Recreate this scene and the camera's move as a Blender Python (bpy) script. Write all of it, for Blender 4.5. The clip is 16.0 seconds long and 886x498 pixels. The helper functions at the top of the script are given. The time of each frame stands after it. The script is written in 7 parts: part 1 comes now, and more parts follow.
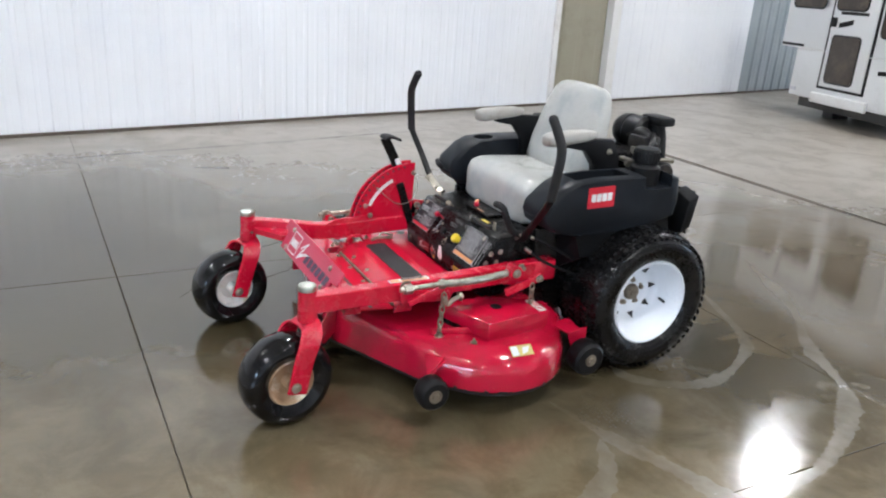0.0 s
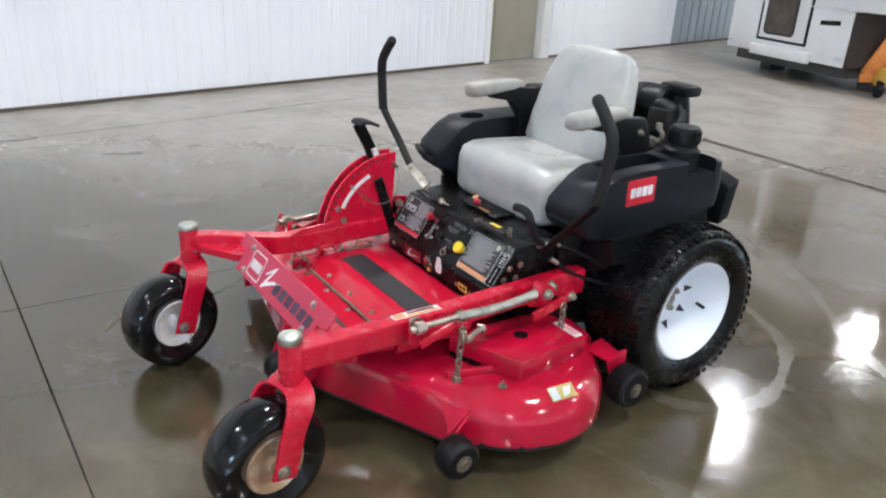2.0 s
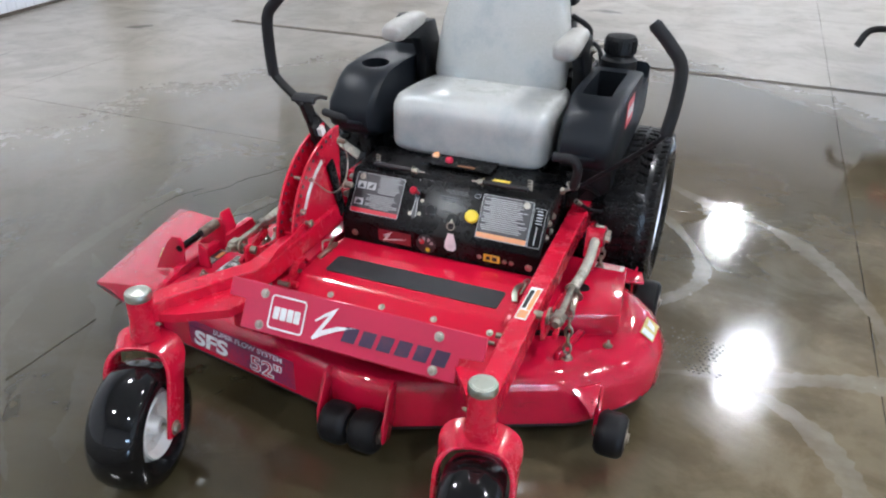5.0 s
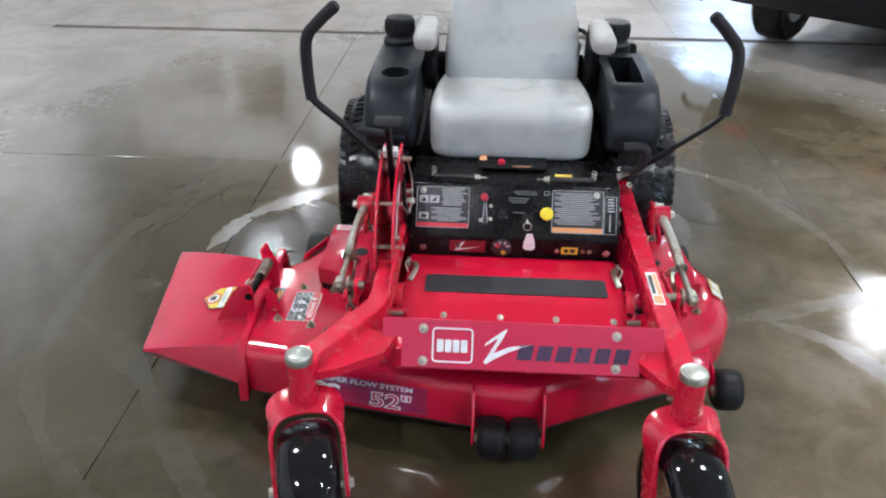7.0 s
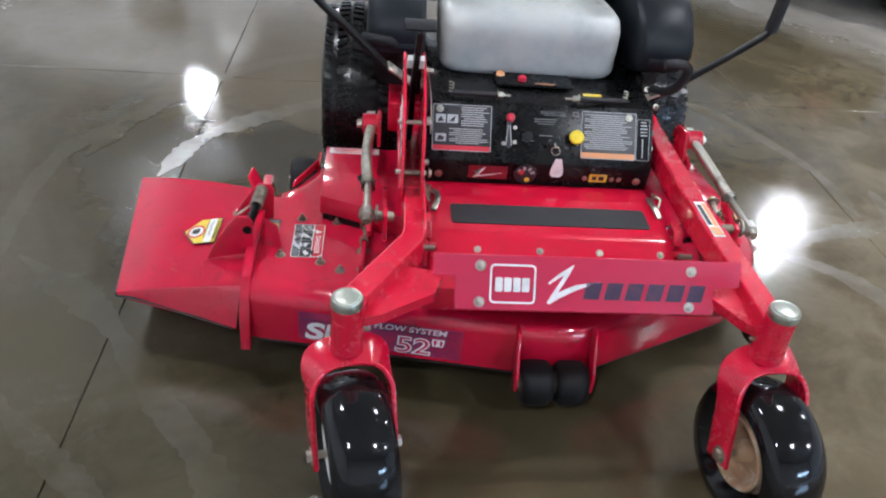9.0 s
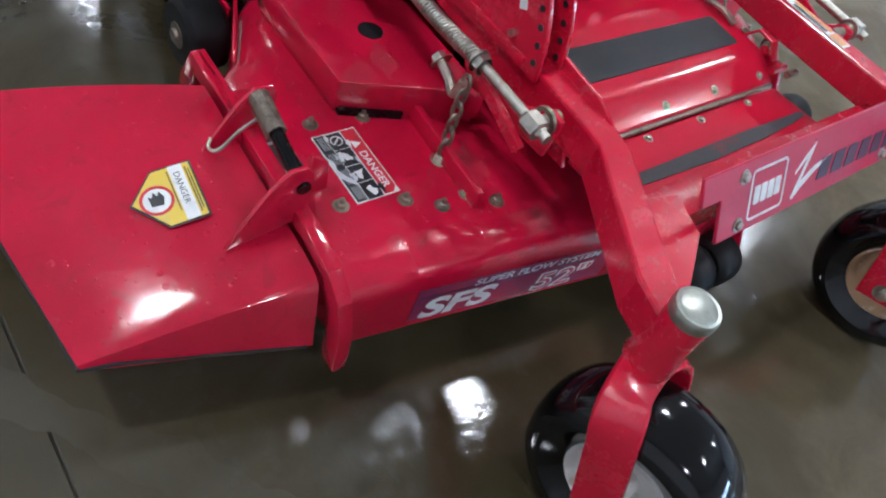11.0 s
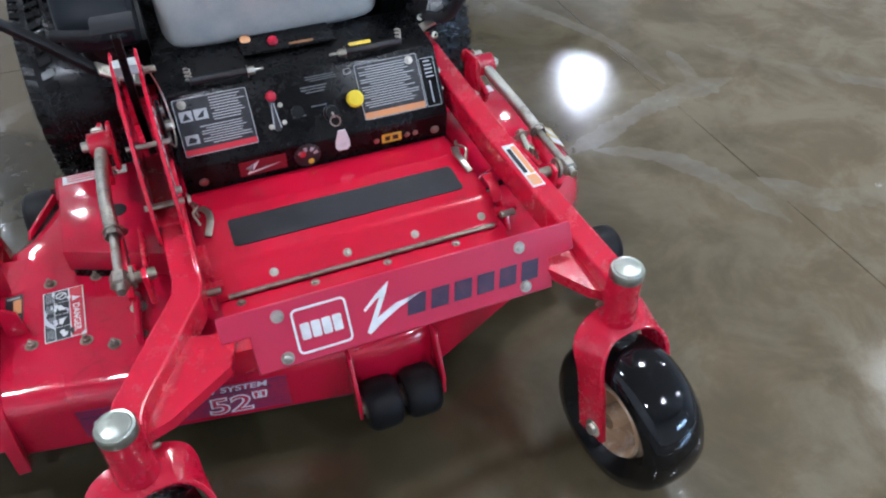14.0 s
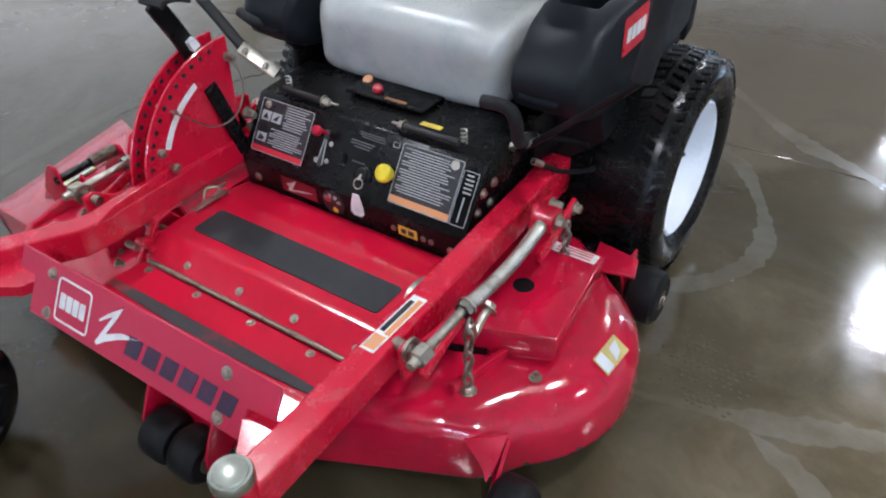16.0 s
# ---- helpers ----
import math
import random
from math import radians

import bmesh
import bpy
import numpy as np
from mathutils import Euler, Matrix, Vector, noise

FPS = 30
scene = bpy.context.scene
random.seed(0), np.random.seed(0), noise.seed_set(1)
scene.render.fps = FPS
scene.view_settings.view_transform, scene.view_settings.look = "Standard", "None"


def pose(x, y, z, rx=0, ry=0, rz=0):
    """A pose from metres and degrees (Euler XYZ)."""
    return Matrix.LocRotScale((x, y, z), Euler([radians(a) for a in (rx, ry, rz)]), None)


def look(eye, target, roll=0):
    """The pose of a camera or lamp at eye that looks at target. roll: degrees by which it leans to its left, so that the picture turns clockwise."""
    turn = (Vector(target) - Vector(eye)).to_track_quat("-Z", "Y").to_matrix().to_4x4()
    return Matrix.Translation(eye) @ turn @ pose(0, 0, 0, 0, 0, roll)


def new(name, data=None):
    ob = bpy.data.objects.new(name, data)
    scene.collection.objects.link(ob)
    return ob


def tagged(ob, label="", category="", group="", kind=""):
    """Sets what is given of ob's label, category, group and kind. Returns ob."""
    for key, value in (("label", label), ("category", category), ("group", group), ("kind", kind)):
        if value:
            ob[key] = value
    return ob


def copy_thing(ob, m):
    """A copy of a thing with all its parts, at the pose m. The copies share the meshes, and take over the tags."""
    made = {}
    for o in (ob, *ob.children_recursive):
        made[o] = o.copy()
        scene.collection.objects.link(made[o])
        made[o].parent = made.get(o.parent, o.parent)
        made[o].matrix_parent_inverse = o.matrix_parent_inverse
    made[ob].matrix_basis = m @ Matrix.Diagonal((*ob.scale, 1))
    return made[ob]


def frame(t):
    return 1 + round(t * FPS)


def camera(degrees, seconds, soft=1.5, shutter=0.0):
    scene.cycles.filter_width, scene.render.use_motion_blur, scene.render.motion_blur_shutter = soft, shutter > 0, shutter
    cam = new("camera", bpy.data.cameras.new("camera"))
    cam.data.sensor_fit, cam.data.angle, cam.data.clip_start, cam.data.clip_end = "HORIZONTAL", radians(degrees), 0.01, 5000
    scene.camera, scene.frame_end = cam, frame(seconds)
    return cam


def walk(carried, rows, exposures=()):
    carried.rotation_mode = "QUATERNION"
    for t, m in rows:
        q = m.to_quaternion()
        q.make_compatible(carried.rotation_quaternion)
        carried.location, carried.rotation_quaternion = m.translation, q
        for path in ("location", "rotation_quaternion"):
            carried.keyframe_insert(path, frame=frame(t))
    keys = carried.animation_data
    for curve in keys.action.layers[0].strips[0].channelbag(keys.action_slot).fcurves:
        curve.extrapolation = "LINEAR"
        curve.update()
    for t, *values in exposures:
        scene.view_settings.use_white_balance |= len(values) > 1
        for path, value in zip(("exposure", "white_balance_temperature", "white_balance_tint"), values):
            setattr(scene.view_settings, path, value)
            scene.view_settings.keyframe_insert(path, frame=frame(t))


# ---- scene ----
cam = camera(60.5, 16.0, soft=2.1)
PATH = [
    (0, (2.621, -0.671, 1.426), (0.953, 0.205, 0.756), 3.7),
    (0.5, (2.561, -0.616, 1.417), (0.881, 0.242, 0.752), 4.4),
    (1, (2.369, -0.639, 1.432), (0.729, 0.316, 0.802), 4.0),
    (1.5, (2.183, -0.666, 1.414), (0.596, 0.336, 0.724), 4.9),
    (2, (1.944, -0.619, 1.377), (0.422, 0.431, 0.616), 3.2),
    (2.5, (1.74, -0.63, 1.381), (0.238, 0.436, 0.602), 3.5),
    (2.7, (1.683, -0.691, 1.38), (0.208, 0.409, 0.596), 4.3),
    (3, (1.598, -0.785, 1.38), (0.232, 0.451, 0.601), 3.0),
    (3.5, (1.435, -0.947, 1.377), (0.276, 0.441, 0.523), 2.0),
    (5.8, (0.394, -1.128, 1.419), (-0.005, 0.572, 0.444), 0.2),
    (6, (0.309, -1.095, 1.431), (-0.011, 0.616, 0.446), 0.6),
    (6.2, (0.241, -1.119, 1.453), (0.072, 0.634, 0.505), 2.5),
    (6.5, (0.136, -1.161, 1.484), (0.149, 0.614, 0.563), 1.6),
    (7, (-0.029, -1.271, 1.497), (-0.138, 0.448, 0.48), 0.3),
    (7.5, (-0.07, -1.3, 1.514), (-0.108, 0.433, 0.516), 2.7),
    (8, (-0.086, -1.302, 1.507), (-0.116, 0.418, 0.487), 3.6),
    (8.5, (-0.195, -1.264, 1.449), (-0.187, 0.437, 0.397), 3.7),
    (11, (-1.093, -0.12, 1.072), (-0.012, 0.644, -0.427), 25.4),
    (11.5, (-1.11, -0.115, 1.083), (-0.014, 0.623, -0.419), 22.1),
    (12, (-1.111, -0.159, 1.126), (-0.029, 0.603, -0.374), 19.4),
    (12.3, (-1.116, -0.29, 1.221), (0.073, 0.47, -0.202), 18.6),
    (12.5, (-1.094, -0.384, 1.279), (0.043, 0.397, -0.17), 13.0),
    (13, (-0.916, -0.651, 1.361), (0.102, 0.389, -0.01), 9.2),
    (13.5, (-0.596, -0.714, 1.383), (0.203, 0.555, 0.06), 4.2),
    (13.8, (-0.375, -0.727, 1.386), (0.391, 0.543, 0.045), 5.6),
    (14, (-0.225, -0.733, 1.384), (0.33, 0.611, 0.011), 0.3),
    (14.2, (-0.081, -0.745, 1.373), (0.309, 0.637, -0.018), 1.4),
    (14.5, (0.133, -0.766, 1.364), (0.218, 0.706, 0.012), 1.0),
    (15, (0.433, -0.62, 1.292), (0.171, 0.884, 0.0), -0.3),
    (15.2, (0.573, -0.528, 1.286), (0.251, 0.942, -0.03), -1.2),
    (15.5, (0.694, -0.469, 1.278), (0.215, 0.956, -0.041), -2.5),
    (16, (1.0, -0.334, 1.285), (0.086, 0.965, 0.07), -1.7),
]
EXPOSURES = [(0, 0.0, 6050), (3.5, 0.0, 5900), (6, 0.03, 5760), (8.5, 0.03, 5740), (10.8, -0.4, 5540), (12, -0.34, 5460), (13, -0.1, 5280), (14, -0.15, 5370), (16, -0.3, 5640)]
walk(cam, [(t, look(eye, target, roll)) for t, eye, target, roll in PATH], [(t, stops, kelvin, 10) for t, stops, kelvin in EXPOSURES])

# world: the shop is closed, a dim sky stands outside its windows
world = bpy.data.worlds.new("sky")
scene.world = world
world.use_nodes = True
wn = world.node_tree
sky = wn.nodes.new("ShaderNodeTexSky")
sky.sky_type, sky.sun_disc = "NISHITA", False
sky.sun_elevation, sky.sun_rotation = radians(30), radians(120)
wn.links.new(sky.outputs["Color"], wn.nodes["Background"].inputs["Color"])
wn.nodes["Background"].inputs["Strength"].default_value = 0.08

LAMP_POWER = 325.0
CEILING = 4.95
LAMP_X, LAMP_Y, LAMP_Z = (-2.33, 2.12, 6.15), (-3.2, 1.52, 7.6, 12.0), 4.5
LAMP_TURN = -0.04
LAMP_SKEW = -0.115  # the rows run along the white wall


# ---- materials ----
class Nodes:
    """Short hand for one node material."""

    def __init__(self, name):
        self.mat = bpy.data.materials.new(name)
        self.mat.use_nodes = True
        self.t = self.mat.node_tree
        self.bsdf = self.t.nodes["Principled BSDF"]
        self.coord = self.t.nodes.new("ShaderNodeTexCoord").outputs["Object"]

    def add(self, kind, **inputs):
        n = self.t.nodes.new(kind)
        for key, value in inputs.items():
            self.put(n.inputs[key.replace("_", " ")], value)
        return n

    def put(self, socket, value):
        if isinstance(value, bpy.types.NodeSocket):
            self.t.links.new(value, socket)
        else:
            socket.default_value = value

    def noise(self, scale, detail=4.0, rough=0.55, stretch=None, distortion=0.0):
        co = self.coord
        if stretch:
            m = self.add("ShaderNodeMapping", Vector=co)
            m.inputs["Scale"].default_value = stretch
            co = m.outputs["Vector"]
        n = self.add("ShaderNodeTexNoise", Vector=co, Scale=scale, Detail=detail, Roughness=rough, Distortion=distortion)
        return n.outputs["Fac"]

    def ramp(self, fac, lo, hi, a=0.0, b=1.0):
        n = self.add("ShaderNodeMapRange", Value=fac)
        n.interpolation_type = "SMOOTHSTEP"
        for key, value in (("From Min", lo), ("From Max", hi), ("To Min", a), ("To Max", b)):
            self.put(n.inputs[key], value)
        return n.outputs["Result"]

    def math(self, op, a, b=0.0, clamp=False):
        n = self.t.nodes.new("ShaderNodeMath")
        n.operation, n.use_clamp = op, clamp
        self.put(n.inputs[0], a)
        self.put(n.inputs[1], b)
        return n.outputs[0]

    def mix(self, fac, a, b):
        n = self.t.nodes.new("ShaderNodeMix")
        n.data_type = "RGBA"
        self.put(n.inputs[0], fac)
        for socket, c in ((n.inputs[6], a), (n.inputs[7], b)):
            self.put(socket, c if isinstance(c, bpy.types.NodeSocket) else (*c, 1))
        return n.outputs[2]

    def bump(self, height, strength, distance=0.002, under=None):
        n = self.add("ShaderNodeBump", Height=height, Strength=strength, Distance=distance)
        if under:
            self.put(n.inputs["Normal"], under)
        return n.outputs["Normal"]

    def set(self, **inputs):
        for key, value in inputs.items():
            s = self.bsdf.inputs[key.replace("_", " ")]
            if isinstance(value, tuple) and len(value) == 3 and s.type == "RGBA":
                value = (*value, 1)
            self.put(s, value)
        return self.mat


def surface(name, colour, worn, rough=(0.3, 0.5), metal=0.0, coat=0.0, scale=6.0, grain=90.0, bump=0.15, spread=(0.45, 0.75), depth=0.001, spec=0.5, vary=0.0):
    """A paint, plastic, metal or cloth: a colour, a worn or dirty second one in blotches, fine grain in gloss and relief."""
    k = Nodes(name)
    big, fine = k.noise(scale, 6, 0.62), k.noise(grain, 3, 0.6)
    worn_mask = k.ramp(k.math("ADD", big, k.math("MULTIPLY", k.math("SUBTRACT", fine, 0.5), 0.25)), *spread)
    base = k.mix(worn_mask, colour, worn)
    if vary:
        info = k.t.nodes.new("ShaderNodeObjectInfo").outputs["Random"]
        base = k.mix(k.math("MULTIPLY", info, vary), base, worn)
    k.set(Base_Color=base, Metallic=metal, Coat_Weight=coat, Coat_Roughness=0.08, Specular_IOR_Level=spec)
    k.set(Roughness=k.ramp(k.math("ADD", k.math("MULTIPLY", big, 0.6), k.math("MULTIPLY", fine, 0.4)), 0.3, 0.7, *rough))
    if bump:
        k.set(Normal=k.bump(fine, bump, depth))
    return k.mat


def wet_paint(name, colour, worn, rough, drops=60.0, cover=(0.46, 0.6), grime=0.5, dent=0.05):
    """Enamel after a wash: faint grime in blotches, beads of water of many sizes, thin runs."""
    k = Nodes(name)
    big, blot, fine = k.noise(4, 6, 0.62), k.noise(17, 7, 0.66, distortion=0.8), k.noise(140, 3, 0.6)
    base = k.mix(k.ramp(big, 0.45, 0.75), colour, worn)
    base = k.mix(k.math("MULTIPLY", k.ramp(blot, 0.56, 0.72), grime), base, tuple(c * 0.45 + 0.006 for c in colour))
    height = None
    for scale, reach in ((drops, 0.30), (drops * 2.3, 0.34)):
        cell = k.add("ShaderNodeTexVoronoi", Vector=k.coord, Scale=scale)
        chance = k.add("ShaderNodeSeparateColor", Color=cell.outputs["Color"]).outputs[0]
        size = k.ramp(chance, 0.62, 1.0, 0.0, reach)
        bead = k.math("POWER", k.math("MAXIMUM", k.math("SUBTRACT", 1.0, k.math("DIVIDE", cell.outputs["Distance"], k.math("MAXIMUM", size, 0.001))), 0.0), 0.5)
        height = bead if height is None else k.math("MAXIMUM", height, bead)
    height = k.math("MULTIPLY", height, k.ramp(big, *cover))
    k.set(Base_Color=base, Coat_Weight=0.55, Coat_Roughness=0.05, Specular_IOR_Level=0.5)
    dull = k.ramp(k.math("ADD", k.math("MULTIPLY", blot, 0.7), k.math("MULTIPLY", fine, 0.3)), 0.35, 0.65, *rough)
    k.set(Roughness=k.math("MULTIPLY", dull, k.math("SUBTRACT", 1.0, k.math("MULTIPLY", height, 0.7))))
    k.set(Normal=k.bump(height, 0.7, 0.0018, k.bump(k.math("ADD", k.math("MULTIPLY", fine, 0.3), blot), dent, 0.003)))
    return k.mat


RED = wet_paint("red_enamel", (0.55, 0.005, 0.032), (0.50, 0.0055, 0.029), (0.15, 0.32), 75, (0.40, 0.56), 0.15, 0.06)
RED_DECK = wet_paint("red_enamel_wet", (0.50, 0.0045, 0.034), (0.38, 0.006, 0.027), (0.06, 0.16), 55, (0.32, 0.48), 0.5, 0.09)
RED_MATT = surface("red_enamel_dull", (0.50, 0.014, 0.06), (0.42, 0.016, 0.06), (0.27, 0.42), coat=0.14, scale=4, grain=120, bump=0.05)
RED_PAN = surface("red_pan_enamel", (0.55, 0.005, 0.032), (0.47, 0.006, 0.03), (0.12, 0.24), coat=0.3, scale=5, grain=130, bump=0.04, spread=(0.55, 0.85))
BLACK_PLASTIC = surface("black_plastic", (0.005, 0.0055, 0.0065), (0.009, 0.0095, 0.011), (0.36, 0.52), spec=0.24, scale=5, grain=420, bump=0.12, depth=0.0006)
GREY_PLASTIC = surface("weathered_black_plastic", (0.0095, 0.0118, 0.0155), (0.015, 0.0182, 0.0235), (0.36, 0.52), spec=0.2, scale=5, grain=420, bump=0.12, depth=0.0006)
BLACK_PAINT = surface("black_paint", (0.004, 0.004, 0.0046), (0.0085, 0.008, 0.0075), (0.18, 0.36), spec=0.21, scale=8, grain=120, bump=0.06)
DARK_METAL = surface("dark_metal", (0.02, 0.02, 0.022), (0.06, 0.05, 0.042), (0.35, 0.6), metal=0.4, scale=12, grain=90, bump=0.2)
GRIP = surface("foam_grip", (0.014, 0.014, 0.016), (0.024, 0.023, 0.022), (0.65, 0.85), spec=0.3, scale=20, grain=300, bump=0.3)
RUBBER_WET = surface("wet_rubber", (0.0045, 0.0045, 0.005), (0.008, 0.008, 0.009), (0.05, 0.14), scale=7, grain=60, bump=0.03, spec=0.38)
RUBBER = surface("tyre_rubber", (0.0045, 0.0045, 0.005), (0.0085, 0.008, 0.0075), (0.16, 0.36), spec=0.34, scale=9, grain=150, bump=0.2)
ROLLER = surface("roller_rubber", (0.006, 0.006, 0.007), (0.010, 0.0095, 0.009), (0.42, 0.6), spec=0.22, scale=9, grain=150, bump=0.15)
WHITE_RIM = surface("white_rim_paint", (0.82, 0.85, 0.90), (0.66, 0.68, 0.70), (0.25, 0.4), scale=6, grain=90, bump=0.05, spread=(0.6, 0.85))
DIRTY_RIM = surface("dirty_rim_paint", (0.74, 0.73, 0.70), (0.42, 0.33, 0.23), (0.3, 0.5), scale=16, grain=110, bump=0.12, spread=(0.52, 0.74))
RUST_RIM = surface("rusted_rim", (0.40, 0.26, 0.15), (0.62, 0.52, 0.41), (0.5, 0.8), scale=18, grain=120, bump=0.3, spread=(0.48, 0.7))
VINYL = surface("grey_vinyl", (0.46, 0.463, 0.44), (0.33, 0.350, 0.355), (0.2, 0.4), scale=7, grain=260, bump=0.18, spread=(0.42, 0.75), depth=0.0008)
ARM_VINYL = surface("beige_grey_vinyl", (0.36, 0.35, 0.325), (0.25, 0.24, 0.215), (0.45, 0.6), scale=9, grain=260, bump=0.18, depth=0.0008)
ZINC = surface("zinc_plate", (0.50, 0.475, 0.41), (0.27, 0.24, 0.19), (0.26, 0.5), metal=1.0, scale=22, grain=160, bump=0.1)
CHROME = surface("cap_chrome", (0.46, 0.48, 0.42), (0.28, 0.29, 0.23), (0.3, 0.5), metal=1.0, scale=18, grain=120, bump=0.05, spread=(0.5, 0.75))
OLD_STEEL = surface("tarnished_steel", (0.30, 0.26, 0.21), (0.13, 0.10, 0.08), (0.35, 0.6), metal=0.9, scale=30, grain=160, bump=0.2)
GRIP_TAPE = surface("grip_tape", (0.022, 0.023, 0.026), (0.04, 0.04, 0.042), (0.6, 0.85), scale=12, grain=600, bump=0.5, depth=0.0008)
WORN_TAPE = surface("worn_grip_tape", (0.035, 0.032, 0.036), (0.22, 0.02, 0.03), (0.5, 0.7), scale=7, grain=300, bump=0.3, spread=(0.48, 0.64))
DECAL_WHITE = surface("white_decal", (0.78, 0.78, 0.78), (0.6, 0.6, 0.6), (0.3, 0.45), scale=30, bump=0.0)
DECAL_GREY = surface("silver_decal", (0.66, 0.67, 0.72), (0.55, 0.55, 0.6), (0.35, 0.5), scale=30, bump=0.0)
DECAL_BLACK = surface("black_decal", (0.018, 0.018, 0.022), (0.035, 0.034, 0.036), (0.25, 0.42), scale=30, bump=0.0)
DECAL_NAVY = surface("navy_lettering", (0.045, 0.025, 0.06), (0.08, 0.03, 0.06), (0.3, 0.45), scale=30, bump=0.0)
DECAL_PURPLE = surface("violet_decal_band", (0.20, 0.016, 0.075), (0.38, 0.010, 0.045), (0.42, 0.55), scale=7, bump=0.0, spread=(0.4, 0.65))
FAINT_PRINT = surface("rubbed_small_print", (0.11, 0.115, 0.12), (0.06, 0.062, 0.066), (0.35, 0.5), scale=60, bump=0.0)
OLD_LABEL = surface("dulled_orange_label", (0.26, 0.12, 0.05), (0.14, 0.075, 0.04), (0.4, 0.55), scale=30, bump=0.0)
DECAL_PRINT = surface("pale_small_print", (0.42, 0.43, 0.44), (0.30, 0.31, 0.32), (0.35, 0.5), scale=30, bump=0.0)
DECAL_YELLOW = surface("yellow_decal", (0.72, 0.52, 0.05), (0.62, 0.5, 0.14), (0.3, 0.45), scale=30, bump=0.0)
OLD_YELLOW = surface("dirty_yellow_decal", (0.50, 0.40, 0.13), (0.36, 0.27, 0.13), (0.35, 0.5), scale=40, bump=0.0)
DECAL_ORANGE = surface("orange_decal", (0.70, 0.30, 0.11), (0.62, 0.33, 0.18), (0.3, 0.45), scale=30, bump=0.0)
DECAL_RED = surface("red_decal", (0.58, 0.02, 0.04), (0.5, 0.03, 0.05), (0.25, 0.4), scale=30, bump=0.0)
YELLOW_KNOB = surface("yellow_plastic", (0.78, 0.62, 0.02), (0.68, 0.52, 0.02), (0.3, 0.45), scale=20, bump=0.05)
RED_KNOB = surface("red_plastic", (0.45, 0.008, 0.035), (0.36, 0.008, 0.028), (0.25, 0.4), scale=20, bump=0.05)
WHITE_WALL = surface("white_wall_steel", (0.85, 0.87, 0.91), (0.80, 0.82, 0.87), (0.32, 0.45), scale=1.2, grain=60, bump=0.03, spread=(0.4, 0.8))
GREY_WALL = surface("blue_grey_wall_steel", (0.30, 0.345, 0.375), (0.36, 0.40, 0.43), (0.35, 0.5), scale=1.5, grain=60, bump=0.03)
CEILING_WHITE = surface("ceiling_liner", (0.62, 0.62, 0.63), (0.56, 0.56, 0.57), (0.4, 0.55), scale=1.0, grain=50, bump=0.03)
TRIM_WHITE = surface("trim_white", (0.80, 0.80, 0.80), (0.68, 0.67, 0.65), (0.35, 0.5), scale=4, grain=70, bump=0.05)
DOOR_TAN = surface("tan_door_paint", (0.335, 0.315, 0.245), (0.29, 0.27, 0.205), (0.35, 0.5), scale=3, grain=80, bump=0.06)
CAMPER_WHITE = surface("camper_white", (0.78, 0.79, 0.80), (0.62, 0.62, 0.60), (0.28, 0.42), scale=2.5, grain=60, bump=0.04, spread=(0.55, 0.85))
CAMPER_GREY = surface("camper_underside", (0.05, 0.05, 0.05), (0.09, 0.085, 0.08), (0.5, 0.7), scale=4, grain=60, bump=0.1)
DARK_GLASS = surface("dark_tinted_glass", (0.055, 0.043, 0.034), (0.10, 0.075, 0.055), (0.08, 0.14), scale=3, grain=20, bump=0.0)
SILVER_CAR = surface("silver_car_paint", (0.36, 0.38, 0.41), (0.30, 0.315, 0.34), (0.22, 0.36), metal=0.6, coat=0.6, scale=3, grain=500, bump=0.02)
CAR_BLACK = surface("black_bumper_plastic", (0.008, 0.008, 0.009), (0.014, 0.014, 0.015), (0.45, 0.6), spec=0.25, scale=6, grain=300, bump=0.1)
LENS_RED = surface("red_lens", (0.62, 0.012, 0.03), (0.5, 0.01, 0.02), (0.1, 0.2), scale=20, bump=0.0, coat=0.4)
ORANGE_PAINT = surface("orange_paint", (0.66, 0.22, 0.03), (0.48, 0.16, 0.04), (0.35, 0.55), scale=9, grain=90, bump=0.1)
AMBER_PAINT = surface("amber_paint", (0.42, 0.25, 0.025), (0.30, 0.18, 0.03), (0.35, 0.55), scale=9, grain=90, bump=0.1)
BROWN_BOX = surface("brown_steel", (0.055, 0.024, 0.02), (0.085, 0.035, 0.026), (0.45, 0.65), scale=5, grain=80, bump=0.1)
GREEN_STEEL = surface("grey_green_steel", (0.12, 0.17, 0.155), (0.16, 0.2, 0.185), (0.4, 0.6), scale=4, grain=80, bump=0.08)
HOSE_RED = surface("dull_red_hose", (0.20, 0.11, 0.11), (0.28, 0.17, 0.165), (0.5, 0.7), scale=12, bump=0.1)
SHADED_BROWN = surface("dark_brown_steel", (0.022, 0.016, 0.014), (0.04, 0.028, 0.022), (0.5, 0.7), scale=5, grain=80, bump=0.1)
LAMP_SHELL = surface("lamp_housing", (0.55, 0.55, 0.56), (0.45, 0.45, 0.46), (0.3, 0.5), metal=0.5, scale=8, bump=0.0)


def glow(name, colour, strength):
    k = Nodes(name)
    k.set(Base_Color=(0.8, 0.8, 0.8), Emission_Color=colour, Emission_Strength=strength, Roughness=0.4)
    return k.mat


LAMP_GLOW = glow("lamp_diffuser", (1.0, 0.965, 0.91), LAMP_POWER)
DAYLIGHT = glow("daylight_outside", (0.55, 0.76, 1.0), 34.0)


